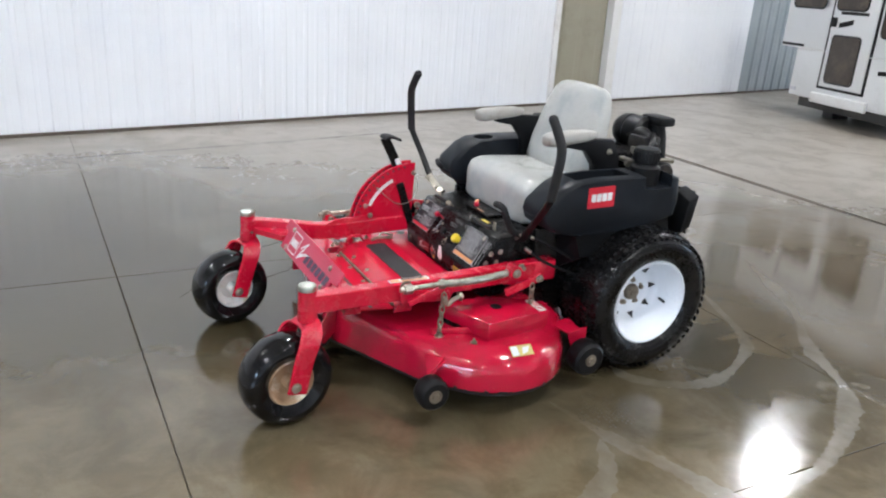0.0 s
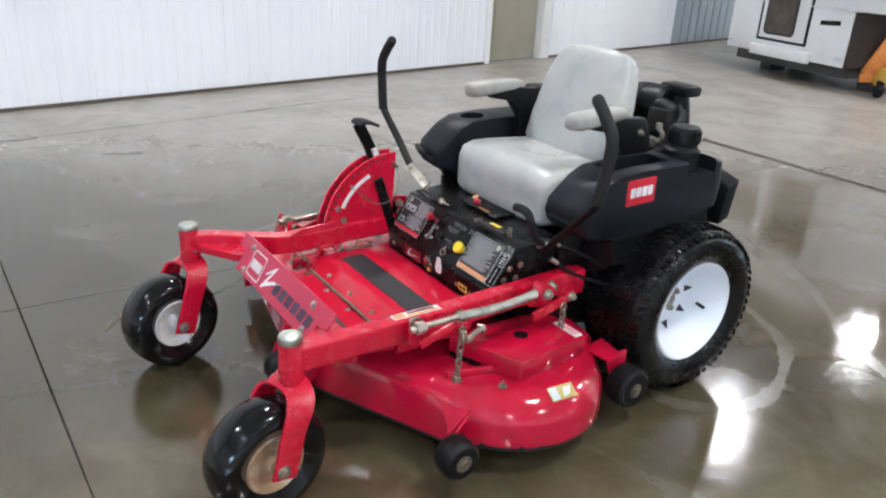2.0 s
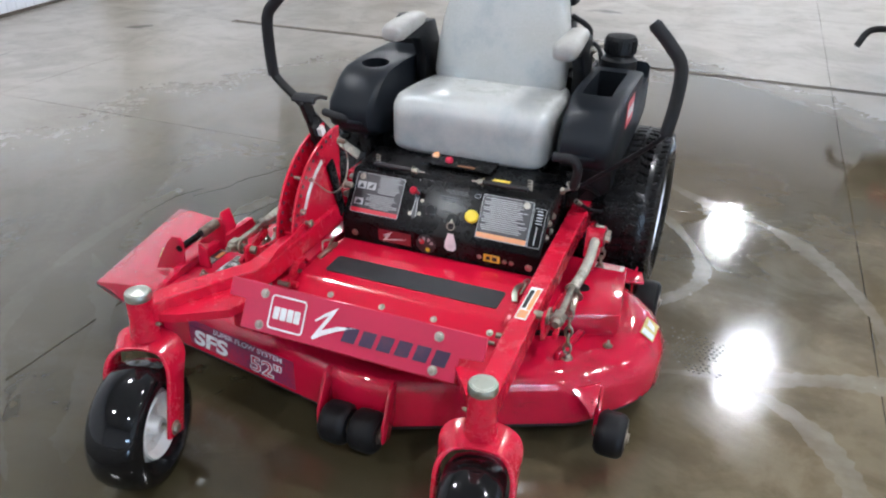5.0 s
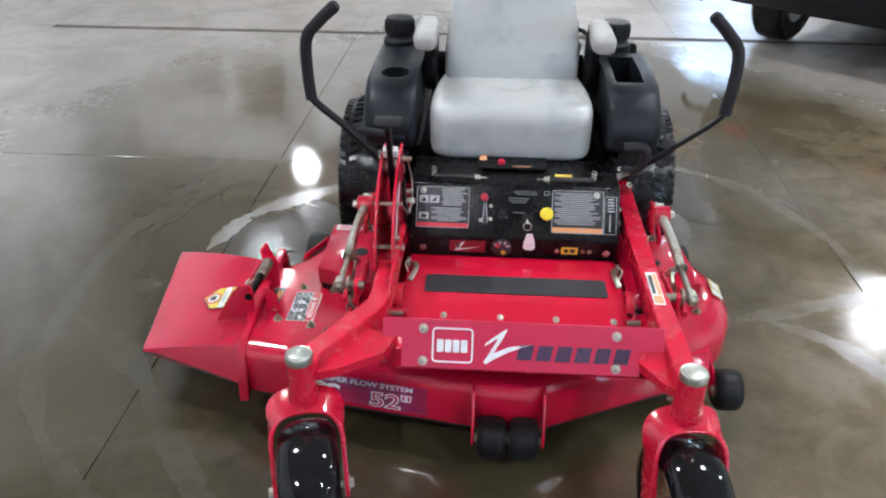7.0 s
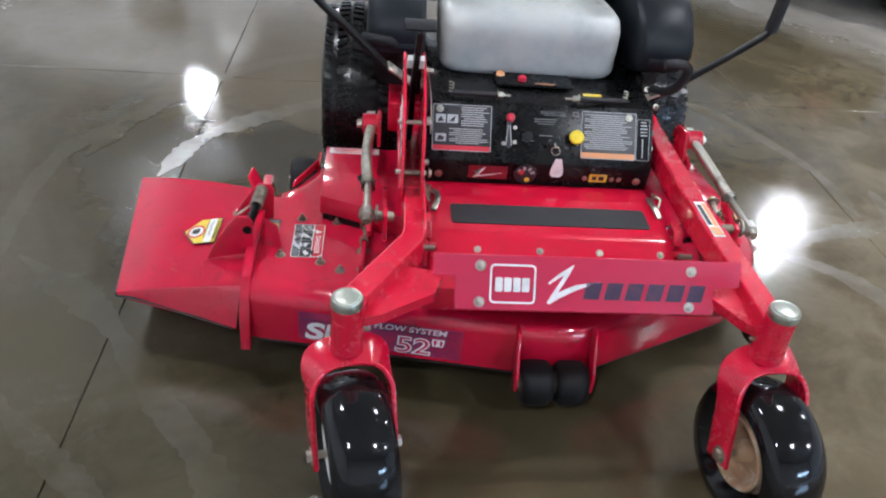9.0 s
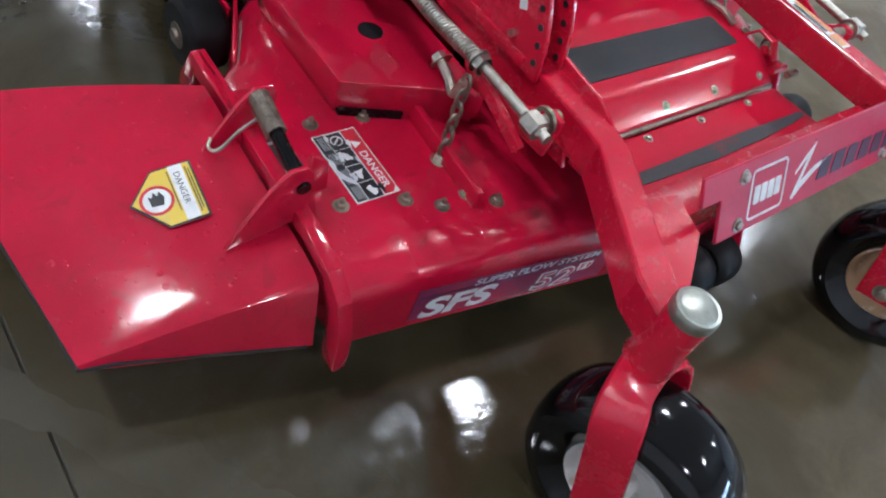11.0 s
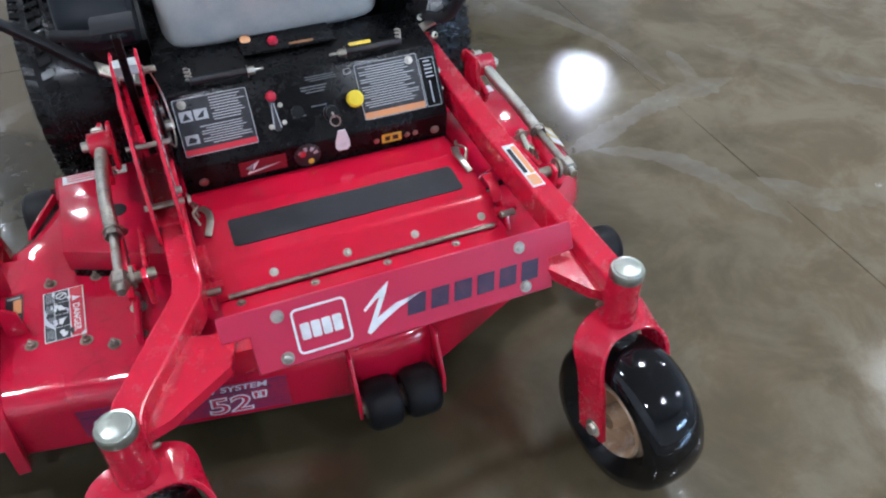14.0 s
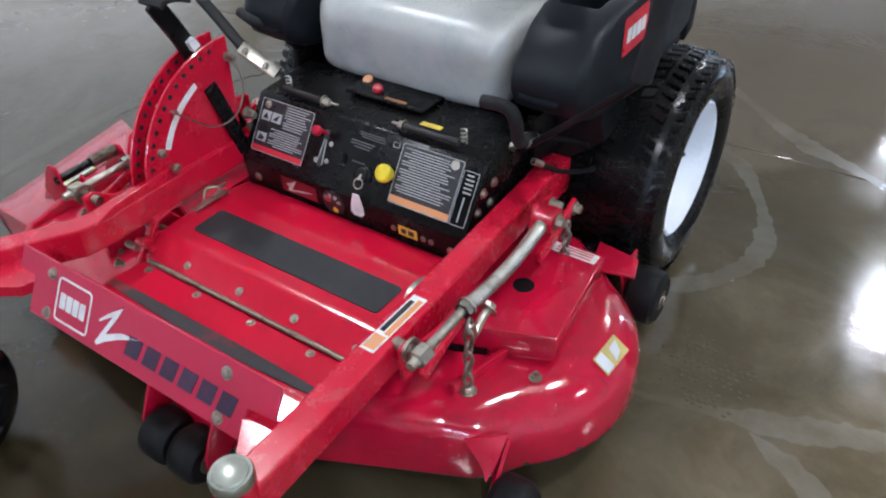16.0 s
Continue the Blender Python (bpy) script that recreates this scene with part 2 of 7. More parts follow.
def concrete(name, swept=0.0, tone=(0.25, 0.24, 0.215), dull=0.45):
    """Trowelled slab: satin and pale far off, stained and under a ragged film of water round the machine; swept: where a tyre wiped the water thin."""
    k = Nodes(name)
    sep = k.add("ShaderNodeSeparateXYZ", Vector=k.coord)
    x, y = sep.outputs["X"], sep.outputs["Y"]
    broad, mid = k.noise(0.6, 5, 0.55, distortion=0.6), k.noise(2.3, 7, 0.62, distortion=0.7)
    patch, ragged, fine = k.noise(4.2, 8, 0.66, distortion=0.45), k.noise(26, 6, 0.65, distortion=0.5), k.noise(70, 4, 0.6)
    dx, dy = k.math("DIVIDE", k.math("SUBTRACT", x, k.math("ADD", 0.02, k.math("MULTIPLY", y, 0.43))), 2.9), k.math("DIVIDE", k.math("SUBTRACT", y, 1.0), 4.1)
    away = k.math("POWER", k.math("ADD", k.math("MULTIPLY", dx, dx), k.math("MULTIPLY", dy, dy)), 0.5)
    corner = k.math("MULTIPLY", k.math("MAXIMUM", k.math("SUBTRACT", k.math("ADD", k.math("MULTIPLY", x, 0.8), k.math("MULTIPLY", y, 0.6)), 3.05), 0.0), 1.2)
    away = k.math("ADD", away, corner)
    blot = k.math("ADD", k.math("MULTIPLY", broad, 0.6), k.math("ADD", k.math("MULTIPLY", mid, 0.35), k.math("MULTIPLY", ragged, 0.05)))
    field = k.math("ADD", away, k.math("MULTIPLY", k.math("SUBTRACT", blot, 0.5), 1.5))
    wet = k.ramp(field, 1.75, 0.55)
    pool = k.math("MULTIPLY", wet, k.ramp(k.math("ADD", k.math("MULTIPLY", patch, 0.85), k.math("MULTIPLY", ragged, 0.15)), 0.34, 0.58))
    qx, qy = k.math("DIVIDE", k.math("ADD", x, 0.45), 1.75), k.math("DIVIDE", k.math("SUBTRACT", y, 3.0), 1.45)
    still = k.math("POWER", k.math("ADD", k.math("MULTIPLY", qx, qx), k.math("MULTIPLY", qy, qy)), 0.5)
    puddle = k.ramp(k.math("ADD", still, k.math("MULTIPLY", k.math("SUBTRACT", blot, 0.5), 1.6)), 1.05, 0.80)
    pool = k.math("MAXIMUM", pool, puddle)
    speckle = k.ramp(ragged, 0.50, 0.60)
    dry = k.mix(k.ramp(mid, 0.35, 0.7), (0.40, 0.368, 0.325), (0.27, 0.241, 0.20))
    dry = k.mix(k.math("MULTIPLY", k.ramp(patch, 0.52, 0.66), 0.45), dry, (0.20, 0.176, 0.145))
    dry = k.mix(k.math("MULTIPLY", k.ramp(fine, 0.55, 0.75), 0.25), dry, (0.14, 0.125, 0.105))
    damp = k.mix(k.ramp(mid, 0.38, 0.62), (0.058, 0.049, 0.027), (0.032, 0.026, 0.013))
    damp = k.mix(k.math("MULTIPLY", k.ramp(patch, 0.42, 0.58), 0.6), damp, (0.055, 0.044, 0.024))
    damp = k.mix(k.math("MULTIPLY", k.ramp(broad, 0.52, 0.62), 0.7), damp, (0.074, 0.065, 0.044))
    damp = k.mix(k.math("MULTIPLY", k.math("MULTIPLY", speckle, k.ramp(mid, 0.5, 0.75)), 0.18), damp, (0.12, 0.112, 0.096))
    # browner, paler tone towards +x and -y, broken up by noise
    browner = k.ramp(k.math("ADD", k.math("SUBTRACT", x, k.math("MULTIPLY", k.math("SUBTRACT", y, 0.2), 0.45)), k.math("MULTIPLY", k.math("SUBTRACT", mid, 0.5), 2.4)), -0.4, 1.6)
    damp = k.mix(browner, damp, k.mix(k.ramp(patch, 0.38, 0.62), (0.182, 0.150, 0.095), (0.128, 0.100, 0.058)))
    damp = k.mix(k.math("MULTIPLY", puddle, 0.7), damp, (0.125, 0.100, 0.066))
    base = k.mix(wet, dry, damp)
    if swept:
        base = k.mix(k.math("MULTIPLY", k.ramp(k.noise(3.0, 5, 0.6), 0.38, 0.60, 0.25, 1.0), swept), base, tone)
    k.set(Base_Color=base)
    calm = 0.25 if swept and dull else 1.0
    film = k.math("ADD", k.math("SUBTRACT", k.ramp(pool, 0.0, 1.0, 0.15, 0.075), k.math("MULTIPLY", puddle, 0.05)), k.math("MULTIPLY", k.math("MULTIPLY", speckle, k.math("SUBTRACT", 1.0, puddle)), k.ramp(mid, 0.42, 0.6, 0.01 * calm, 0.06 * calm)))
    k.set(Roughness=k.math("ADD", k.math("ADD", k.ramp(wet, 0.0, 1.0, 0.17, 0.0), k.math("ADD", film, k.math("MULTIPLY", fine, 0.012))), dull * swept), Specular_IOR_Level=k.ramp(wet, 0.0, 1.0, 0.52, 0.76))
    ripple = k.noise(38, 4, 0.6, distortion=0.4)
    k.set(Normal=k.bump(k.math("ADD", k.math("MULTIPLY", fine, 0.4), k.math("MULTIPLY", ragged, 0.6)), k.math("MULTIPLY", k.ramp(pool, 0.0, 1.0, 0.06 * calm, 0.18 * calm), k.ramp(puddle, 0.0, 1.0, 1.0, 0.10)), 0.002, k.bump(ripple, k.ramp(puddle, 0.0, 1.0, 0.13 * calm, 0.075), 0.004)))
    return k.mat


CONCRETE, MARK = concrete("wet_concrete"), concrete("swept_concrete", 0.25)
STAINED = concrete("stained_concrete", 0.95, (0.070, 0.058, 0.045), 0.0)
FAINT_MARK = concrete("faintly_swept_concrete", 0.07)
GROOVE = surface("joint_filler", (0.085, 0.068, 0.052), (0.13, 0.108, 0.086), (0.5, 0.7), scale=6, grain=80, bump=0.2)

# ---- shaping ----
V = Vector
BASE = {}


def thing(name, place, label, category, group=""):
    ob = new(name)
    ob.location = place
    BASE[ob] = Matrix.Translation(place)
    return tagged(ob, label, category, group)


def part(name, bm, material, parent=None, label="", flat=False, sharp=38):
    """Links a bmesh, built in world metres, as one mesh object under a thing or a part."""
    bmesh.ops.recalc_face_normals(bm, faces=bm.faces)
    bm.normal_update()
    limit = radians(sharp)
    for e in bm.edges:
        e.smooth = len(e.link_faces) == 2 and e.calc_face_angle(0) < limit
    for f in bm.faces:
        f.smooth = not flat
    me = bpy.data.meshes.new(name)
    bm.to_mesh(me)
    bm.free()
    me.materials.append(material)
    ob = new(name, me)
    BASE[ob] = Matrix.Identity(4)
    if parent:
        ob.parent = parent
        ob.matrix_parent_inverse = BASE[parent].inverted()
    if label:
        ob["label"] = label
    return ob


def each(name, adders, material, parent=None, label="", **more):
    """One part for every adder."""
    return [part(name, mesh(a), material, parent, label, **more) for a in adders]


def mesh(*adders):
    bm = bmesh.new()
    for add in adders:
        add(bm)
    return bm


def bevel_new(bm, verts, width, segments):
    edges = {e for v in verts for e in v.link_edges}
    edges = [e for e in edges if len(e.link_faces) == 2 and e.calc_face_angle(0) > radians(25)]
    bmesh.ops.bevel(bm, geom=edges, offset=width, segments=segments, profile=0.5, affect="EDGES", clamp_overlap=True)


def prism(points, along, bevel=0.0, segments=2):
    """A flat outline pushed along a way."""
    def add(bm):
        a = [bm.verts.new(V(p)) for p in points]
        b = [bm.verts.new(V(p) + V(along)) for p in points]
        n = len(a)
        bm.faces.new(a)
        bm.faces.new(b[::-1])
        for i in range(n):
            bm.faces.new((a[i], b[i], b[(i + 1) % n], a[(i + 1) % n]))
        if bevel:
            bm.normal_update()
            bevel_new(bm, a + b, bevel, segments)
    return add


def box(lo, hi, bevel=0.0, segments=2, turn=None):
    (x0, y0, z0), (x1, y1, z1) = lo, hi
    pts = [V(p) for p in ((x0, y0, z0), (x1, y0, z0), (x1, y1, z0), (x0, y1, z0))]
    along = V((0, 0, z1 - z0))
    if turn:
        pts, along = [turn @ p for p in pts], turn.to_3x3() @ along
    return prism(pts, along, bevel, segments)


def loft(loops, cap=True, closed=False):
    def add(bm):
        rows = [[bm.verts.new(V(p)) for p in loop] for loop in loops]
        n = len(rows[0])
        pairs = list(zip(rows, rows[1:])) + ([(rows[-1], rows[0])] if closed else [])
        for a, b in pairs:
            for i in range(n):
                bm.faces.new((a[i], a[(i + 1) % n], b[(i + 1) % n], b[i]))
        if cap and not closed:
            bm.faces.new(rows[0][::-1])
            bm.faces.new(rows[-1])
    return add


def frame_axes(d):
    d = d.normalized()
    u = d.cross(V((0, 0, 1)) if abs(d.z) < 0.9 else V((1, 0, 0))).normalized()
    return u, u.cross(d).normalized()


def tube(points, radius, sides=10, cap=True):
    """A round bar along points; the radius may be a list."""
    def add(bm):
        pts = [V(p) for p in points]
        radii = radius if isinstance(radius, (list, tuple)) else [radius] * len(pts)
        u, w = frame_axes(pts[1] - pts[0])
        loops = []
        for i, p in enumerate(pts):
            d = (pts[min(i + 1, len(pts) - 1)] - pts[max(i - 1, 0)]).normalized()
            u = (u - d * u.dot(d)).normalized()
            w = d.cross(u)
            loops.append([p + radii[i] * (math.cos(a) * u + math.sin(a) * w) for a in (2 * math.pi * j / sides for j in range(sides))])
        loft(loops, cap)(bm)
    return add


def flatbar(points, width, thick, across, bevel=0.0):
    """A bar of rectangular section along points; across: the way in which it is wide."""
    def add(bm):
        pts = [V(p) for p in points]
        loops = []
        for i, p in enumerate(pts):
            d = (pts[min(i + 1, len(pts) - 1)] - pts[max(i - 1, 0)]).normalized()
            a = (V(across) - d * V(across).dot(d)).normalized()
            n = d.cross(a)
            loops.append([p + sx * a * width / 2 + sn * n * thick / 2 for sx, sn in ((-1, -1), (1, -1), (1, 1), (-1, 1))])
        before = set(bm.verts)
        loft(loops)(bm)
        if bevel:
            bm.normal_update()
            bevel_new(bm, [v for v in bm.verts if v not in before], bevel, 2)
    return add


def curve(points, steps=6):
    """Points on a smooth line through the given ones."""
    p = [V(q) for q in points]
    p = [2 * p[0] - p[1], *p, 2 * p[-1] - p[-2]]
    out = []
    for i in range(1, len(p) - 2):
        for s in range(steps):
            t = s / steps
            out.append(0.5 * (2 * p[i] + (p[i + 1] - p[i - 1]) * t + (2 * p[i - 1] - 5 * p[i] + 4 * p[i + 1] - p[i + 2]) * t * t + (3 * p[i] - p[i - 1] - 3 * p[i + 1] + p[i + 2]) * t**3))
    return out + [p[-2]]


def lathe(profile, centre, axis, sides=40, start=0.0):
    """Rows of (radius, along) turned about an axis."""
    def add(bm):
        d = V(axis).normalized()
        u, w = frame_axes(d)
        rows = []
        for r, h in profile:
            c = V(centre) + h * d
            if r < 1e-6:
                rows.append([bm.verts.new(c)])
            else:
                rows.append([bm.verts.new(c + r * (math.cos(a) * u + math.sin(a) * w)) for a in (start + 2 * math.pi * j / sides for j in range(sides))])
        for a, b in zip(rows, rows[1:]):
            for j in range(sides):
                k = (j + 1) % sides
                if len(a) == 1 and len(b) == 1:
                    continue
                if len(a) == 1:
                    bm.faces.new((a[0], b[k], b[j]))
                elif len(b) == 1:
                    bm.faces.new((a[j], a[k], b[0]))
                else:
                    bm.faces.new((a[j], a[k], b[k], b[j]))
    return add


def bolt(place, axis, r=0.008, h=0.006):
    """A hexagon head on a washer."""
    return lambda bm: (lathe([(0, 0), (r * 1.5, 0), (r * 1.5, 0.0015), (0, 0.0015)], place, axis, 16)(bm),
                       lathe([(0, 0.001), (r, 0.001), (r, h), (r * 0.8, h * 1.15), (0, h * 1.15)], place, axis, 6)(bm))


def round_rect(w, h, r, n=5):
    """The outline of a rectangle with rounded corners, about its middle."""
    out = []
    for cx, cy, a0 in ((w / 2 - r, h / 2 - r, 0), (-w / 2 + r, h / 2 - r, 90), (-w / 2 + r, -h / 2 + r, 180), (w / 2 - r, -h / 2 + r, 270)):
        out += [(cx + r * math.cos(radians(a0 + 90 * i / n)), cy + r * math.sin(radians(a0 + 90 * i / n))) for i in range(n + 1)]
    return out


class Sheet:
    """A flat place for decals: an origin, the way along and the way up on it; u and v in metres."""

    def __init__(self, origin, along, up):
        self.o, self.u = V(origin), V(along).normalized()
        self.n = self.u.cross(V(up)).normalized()
        self.v = self.n.cross(self.u).normalized()

    def at(self, u, v, lift=0.0):
        return self.o + u * self.u + v * self.v + lift * self.n

    def poly(self, points, lift=0.0008, thick=0.0006):
        return prism([self.at(u, v, lift) for u, v in points], self.n * thick)

    def rect(self, u0, v0, u1, v1, lift=0.0008, r=0.0):
        if r:
            cu, cv = (u0 + u1) / 2, (v0 + v1) / 2
            return self.poly([(cu + a, cv + b) for a, b in round_rect(abs(u1 - u0), abs(v1 - v0), r)], lift)
        return self.poly([(u0, v0), (u1, v0), (u1, v1), (u0, v1)], lift)

    def ring(self, u0, v0, u1, v1, width, r=0.004, lift=0.0008):
        cu, cv = (u0 + u1) / 2, (v0 + v1) / 2
        a = [(cu + p, cv + q) for p, q in round_rect(u1 - u0, v1 - v0, r)]
        b = [(cu + p, cv + q) for p, q in round_rect(u1 - u0 - 2 * width, v1 - v0 - 2 * width, max(r - width, 0.001))]
        def add(bm):
            lo = [[bm.verts.new(self.at(*p, lift)) for p in ring] for ring in (a, b)]
            hi = [[bm.verts.new(self.at(*p, lift + 0.0006)) for p in ring] for ring in (a, b)]
            n = len(a)
            for i in range(n):
                j = (i + 1) % n
                bm.faces.new((hi[0][i], hi[0][j], hi[1][j], hi[1][i]))
                bm.faces.new((lo[0][i], lo[0][j], hi[0][j], hi[0][i]))
                bm.faces.new((lo[1][i], hi[1][i], hi[1][j], lo[1][j]))
        return add

    def words(self, text, u, v, size, lift=0.0012, slant=0.0, stretch=1.0, bold=0.0):
        """Lettering in the built-in font, as a mesh adder."""
        c = bpy.data.curves.new("lettering", "FONT")
        c.body, c.size, c.extrude, c.shear, c.offset = text, size, 0.0, slant, bold
        tmp = bpy.data.objects.new("lettering", c)
        scene.collection.objects.link(tmp)
        dg = bpy.context.evaluated_depsgraph_get()
        me = bpy.data.meshes.new_from_object(tmp.evaluated_get(dg))
        bpy.data.objects.remove(tmp)
        def add(bm):
            vs = [bm.verts.new(self.at(u + p.co.x * stretch, v + p.co.y, lift)) for p in me.vertices]
            for f in me.polygons:
                try:
                    bm.faces.new([vs[i] for i in f.vertices])
                except ValueError:
                    pass
        return add


def carve(ob, bm):
    """Cuts a shape out of a mesh object."""
    bmesh.ops.recalc_face_normals(bm, faces=bm.faces)
    me = bpy.data.meshes.new("cutter")
    bm.to_mesh(me)
    bm.free()
    tool = new("cutter", me)
    m = ob.modifiers.new("carve", "BOOLEAN")
    m.object, m.operation, m.solver = tool, "DIFFERENCE", "EXACT"
    bpy.context.view_layer.update()
    cut = bpy.data.meshes.new_from_object(ob.evaluated_get(bpy.context.evaluated_depsgraph_get()))
    cut.name = ob.data.name
    ob.modifiers.clear()
    ob.data = cut
    bpy.data.objects.remove(tool)
    return ob


# ---- the shop ----
def along_wall(s, out, z, origin=V((-4.53, 0, 0)), way=V((-0.1752, 0.9845, 0))):
    """A place on the long white wall: metres along it, out into the room, and up."""
    n = V((way.y, -way.x, 0))
    return origin + s * way + out * n + V((0, 0, z))


def ribbed(s0, s1, z0, z1, at, pitch=0.2286, depth=0.009, thick=0.1):
    """Steel siding with a rib every nine inches, on a wall with thickness."""
    line = [(s0, 0.0)]
    k = math.ceil(s0 / pitch + 0.2)
    while k * pitch + 0.04 < s1:
        c = k * pitch
        line += [(c - 0.028, 0.0), (c - 0.014, depth), (c + 0.014, depth), (c + 0.028, 0.0)]
        line += [(c + pitch / 2 - 0.02, 0.0), (c + pitch / 2 - 0.012, 0.004), (c + pitch / 2 + 0.012, 0.004), (c + pitch / 2 + 0.02, 0.0)] if c + pitch / 2 + 0.03 < s1 else []
        k += 1
    line += [(s1, 0.0)]
    def add(bm):
        front = [(bm.verts.new(at(s, o, z0)), bm.verts.new(at(s, o, z1))) for s, o in line]
        back = [bm.verts.new(at(s, -thick, z)) for s, z in ((s0, z0), (s0, z1), (s1, z1), (s1, z0))]
        for a, b in zip(front, front[1:]):
            bm.faces.new((a[0], b[0], b[1], a[1]))
        bm.faces.new(back)
        bm.faces.new([f[1] for f in front] + [back[2], back[1]])
        bm.faces.new([f[0] for f in front] + [back[3], back[0]])
        bm.faces.new((front[0][0], front[0][1], back[1], back[0]))
        bm.faces.new((front[-1][0], front[-1][1], back[2], back[3]))
    return add


def structure(name, bm, material, label, parent=None):
    return tagged(part(name, bm, material, parent, flat=True), label, kind="structure")


DOOR0, DOOR1, DOOR_TOP = 4.99, 5.98, 2.08
structure("wall_west", mesh(ribbed(-8.6, DOOR0, 0, CEILING, along_wall), ribbed(DOOR0, DOOR1, DOOR_TOP, CEILING, along_wall),
          ribbed(DOOR1, 9.12, 0, CEILING, along_wall)), WHITE_WALL, "white ribbed steel wall")
structure("wall_west_far", mesh(ribbed(9.125, 15.8, 0, CEILING, along_wall, depth=0.03)), GREY_WALL, "blue-grey ribbed steel wall")
def wall_line(ox, oy, wx, wy):
    return lambda s, o, z: along_wall(s, o, z, V((ox, oy, 0)), V((wx, wy, 0)))


def pane_wall(at, name, ends, gate_ends, panes, number, lit=(0, 1, 2, 3, 4)):
    """A ribbed wall with a sectional door, whose row of panes shows daylight."""
    (s0, s1), (g0, g1), (p0, p1) = ends, gate_ends, panes
    structure(name, mesh(ribbed(s0, g0, 0, CEILING, at), ribbed(g0, g1, 3.7, CEILING, at), ribbed(g1, s1, 0, CEILING, at)), WHITE_WALL, "white ribbed steel wall")
    back = at(0, -0.045, 0) - at(0, 0, 0)
    board = lambda a, b, z0, z1, r=0.0: prism([at(a, -0.03, z0), at(b, -0.03, z0), at(b, -0.03, z1), at(a, -0.03, z1)], back, r, 1)
    gate = structure(f"door_{number}", mesh(*[board(g0, g1, p0 * i / 3 + 0.004, p0 * (i + 1) / 3 - 0.004, 0.006) for i in range(3)]), TRIM_WHITE, "closed white sectional roll-up door with a row of panes")
    w = (g1 - g0) / 5
    for i in range(5):
        a = g0 + i * w
        if i in lit:
            each("mullion", [board(a, a + 0.08, p0, p1), board(a + w - 0.08, a + w, p0, p1)], TRIM_WHITE, gate, flat=True)
        else:
            part("blank_panel", mesh(board(a, a + w, p0, p1)), TRIM_WHITE, gate, flat=True)
    part("top_section", mesh(board(g0, g1, p1 + 0.004, 3.7, 0.006)), TRIM_WHITE, gate, flat=True)
    structure(f"backdrop_{number - 1}", mesh(prism([at(g0 - 0.6, -0.6, p0 - 0.5), at(g1 + 0.6, -0.6, p0 - 0.5), at(g1 + 0.6, -0.6, p1 + 0.5), at(g0 - 0.6, -0.6, p1 + 0.5)], back)), DAYLIGHT, "pale daylight outside the panes")


pane_wall(wall_line(-9, 15, 1, 0), "wall_north", (1.6, 20.1), (11.5, 15.1), (2.40, 2.98), 2, (2, 3))
pane_wall(wall_line(12, -8, -1, 0), "wall_south", (0.9, 15.2), (2.8, 6.8), (1.55, 2.25), 3)
structure("wall_east", mesh(ribbed(-0.2, 23.2, 0, CEILING, lambda s, o, z: V((11 - o, -8 + s, z)))), WHITE_WALL, "white ribbed steel wall")
structure("ceiling", mesh(box((-9, -9, CEILING), (12, 16, CEILING + 0.1))), CEILING_WHITE, "white steel-lined shop ceiling")
# thin dark strip along the wall's foot, left out at the door
structure("baseboard", mesh(*[prism([along_wall(a, 0.022, 0.004), along_wall(b, 0.022, 0.004), along_wall(b, 0.030, 0.004), along_wall(a, 0.030, 0.004)], (0, 0, 0.028)) for a, b in ((-8.6, DOOR0 - 0.06), (DOOR1 + 0.16, 15.0))]), GROOVE, "thin dark strip along the foot of the wall")

# the entrance door, set back in its frame
door = structure("door_1", mesh(prism([along_wall(DOOR0 + 0.03, -0.075, 0.012), along_wall(DOOR1 - 0.03, -0.075, 0.012), along_wall(DOOR1 - 0.03, -0.075, DOOR_TOP - 0.03), along_wall(DOOR0 + 0.03, -0.075, DOOR_TOP - 0.03)],
                 along_wall(0, -0.04, 0) - along_wall(0, 0, 0), 0.002)), DOOR_TAN, "closed olive-tan six-panel entrance door in the white wall")
for s0, s1 in ((DOOR0 + 0.16, DOOR0 + 0.47), (DOOR0 + 0.55, DOOR1 - 0.16)):
    for z0, z1 in ((0.22, 0.90), (1.02, 1.62), (1.74, 1.94)):
        ring = [(s0, z0), (s1, z0), (s1, z1), (s0, z1)]
        inner = [(s0 + 0.035, z0 + 0.035), (s1 - 0.035, z0 + 0.035), (s1 - 0.035, z1 - 0.035), (s0 + 0.035, z1 - 0.035)]
        part("door_panel", mesh(loft([[along_wall(s, -0.074, z) for s, z in ring], [along_wall(s, -0.069, z) for s, z in inner]])), DOOR_TAN, door, flat=True)
part("door_knob", mesh(lathe([(0, 0.05), (0.02, 0.05), (0.028, 0.04), (0.02, 0.028), (0.01, 0.02), (0.01, 0.0), (0.03, 0.0)], along_wall(DOOR0 + 0.09, -0.075, 1.0), (0.98, 0.17, 0), 20)), ZINC, door, "brass-grey door knob")
jamb = lambda a, b, z0, z1, o=(-0.1, 0.034): prism([along_wall(a, o[0], z0), along_wall(b, o[0], z0), along_wall(b, o[1], z0), along_wall(a, o[1], z0)], (0, 0, z1 - z0), 0.003)
structure("trim", mesh(jamb(DOOR0 - 0.05, DOOR0 + 0.028, 0.004, DOOR_TOP + 0.02), jamb(DOOR1 - 0.028, DOOR1 + 0.13, 0.004, DOOR_TOP + 0.02), jamb(DOOR0 - 0.05, DOOR1 + 0.13, DOOR_TOP + 0.022, DOOR_TOP + 0.10)), TRIM_WHITE, "white door trim")

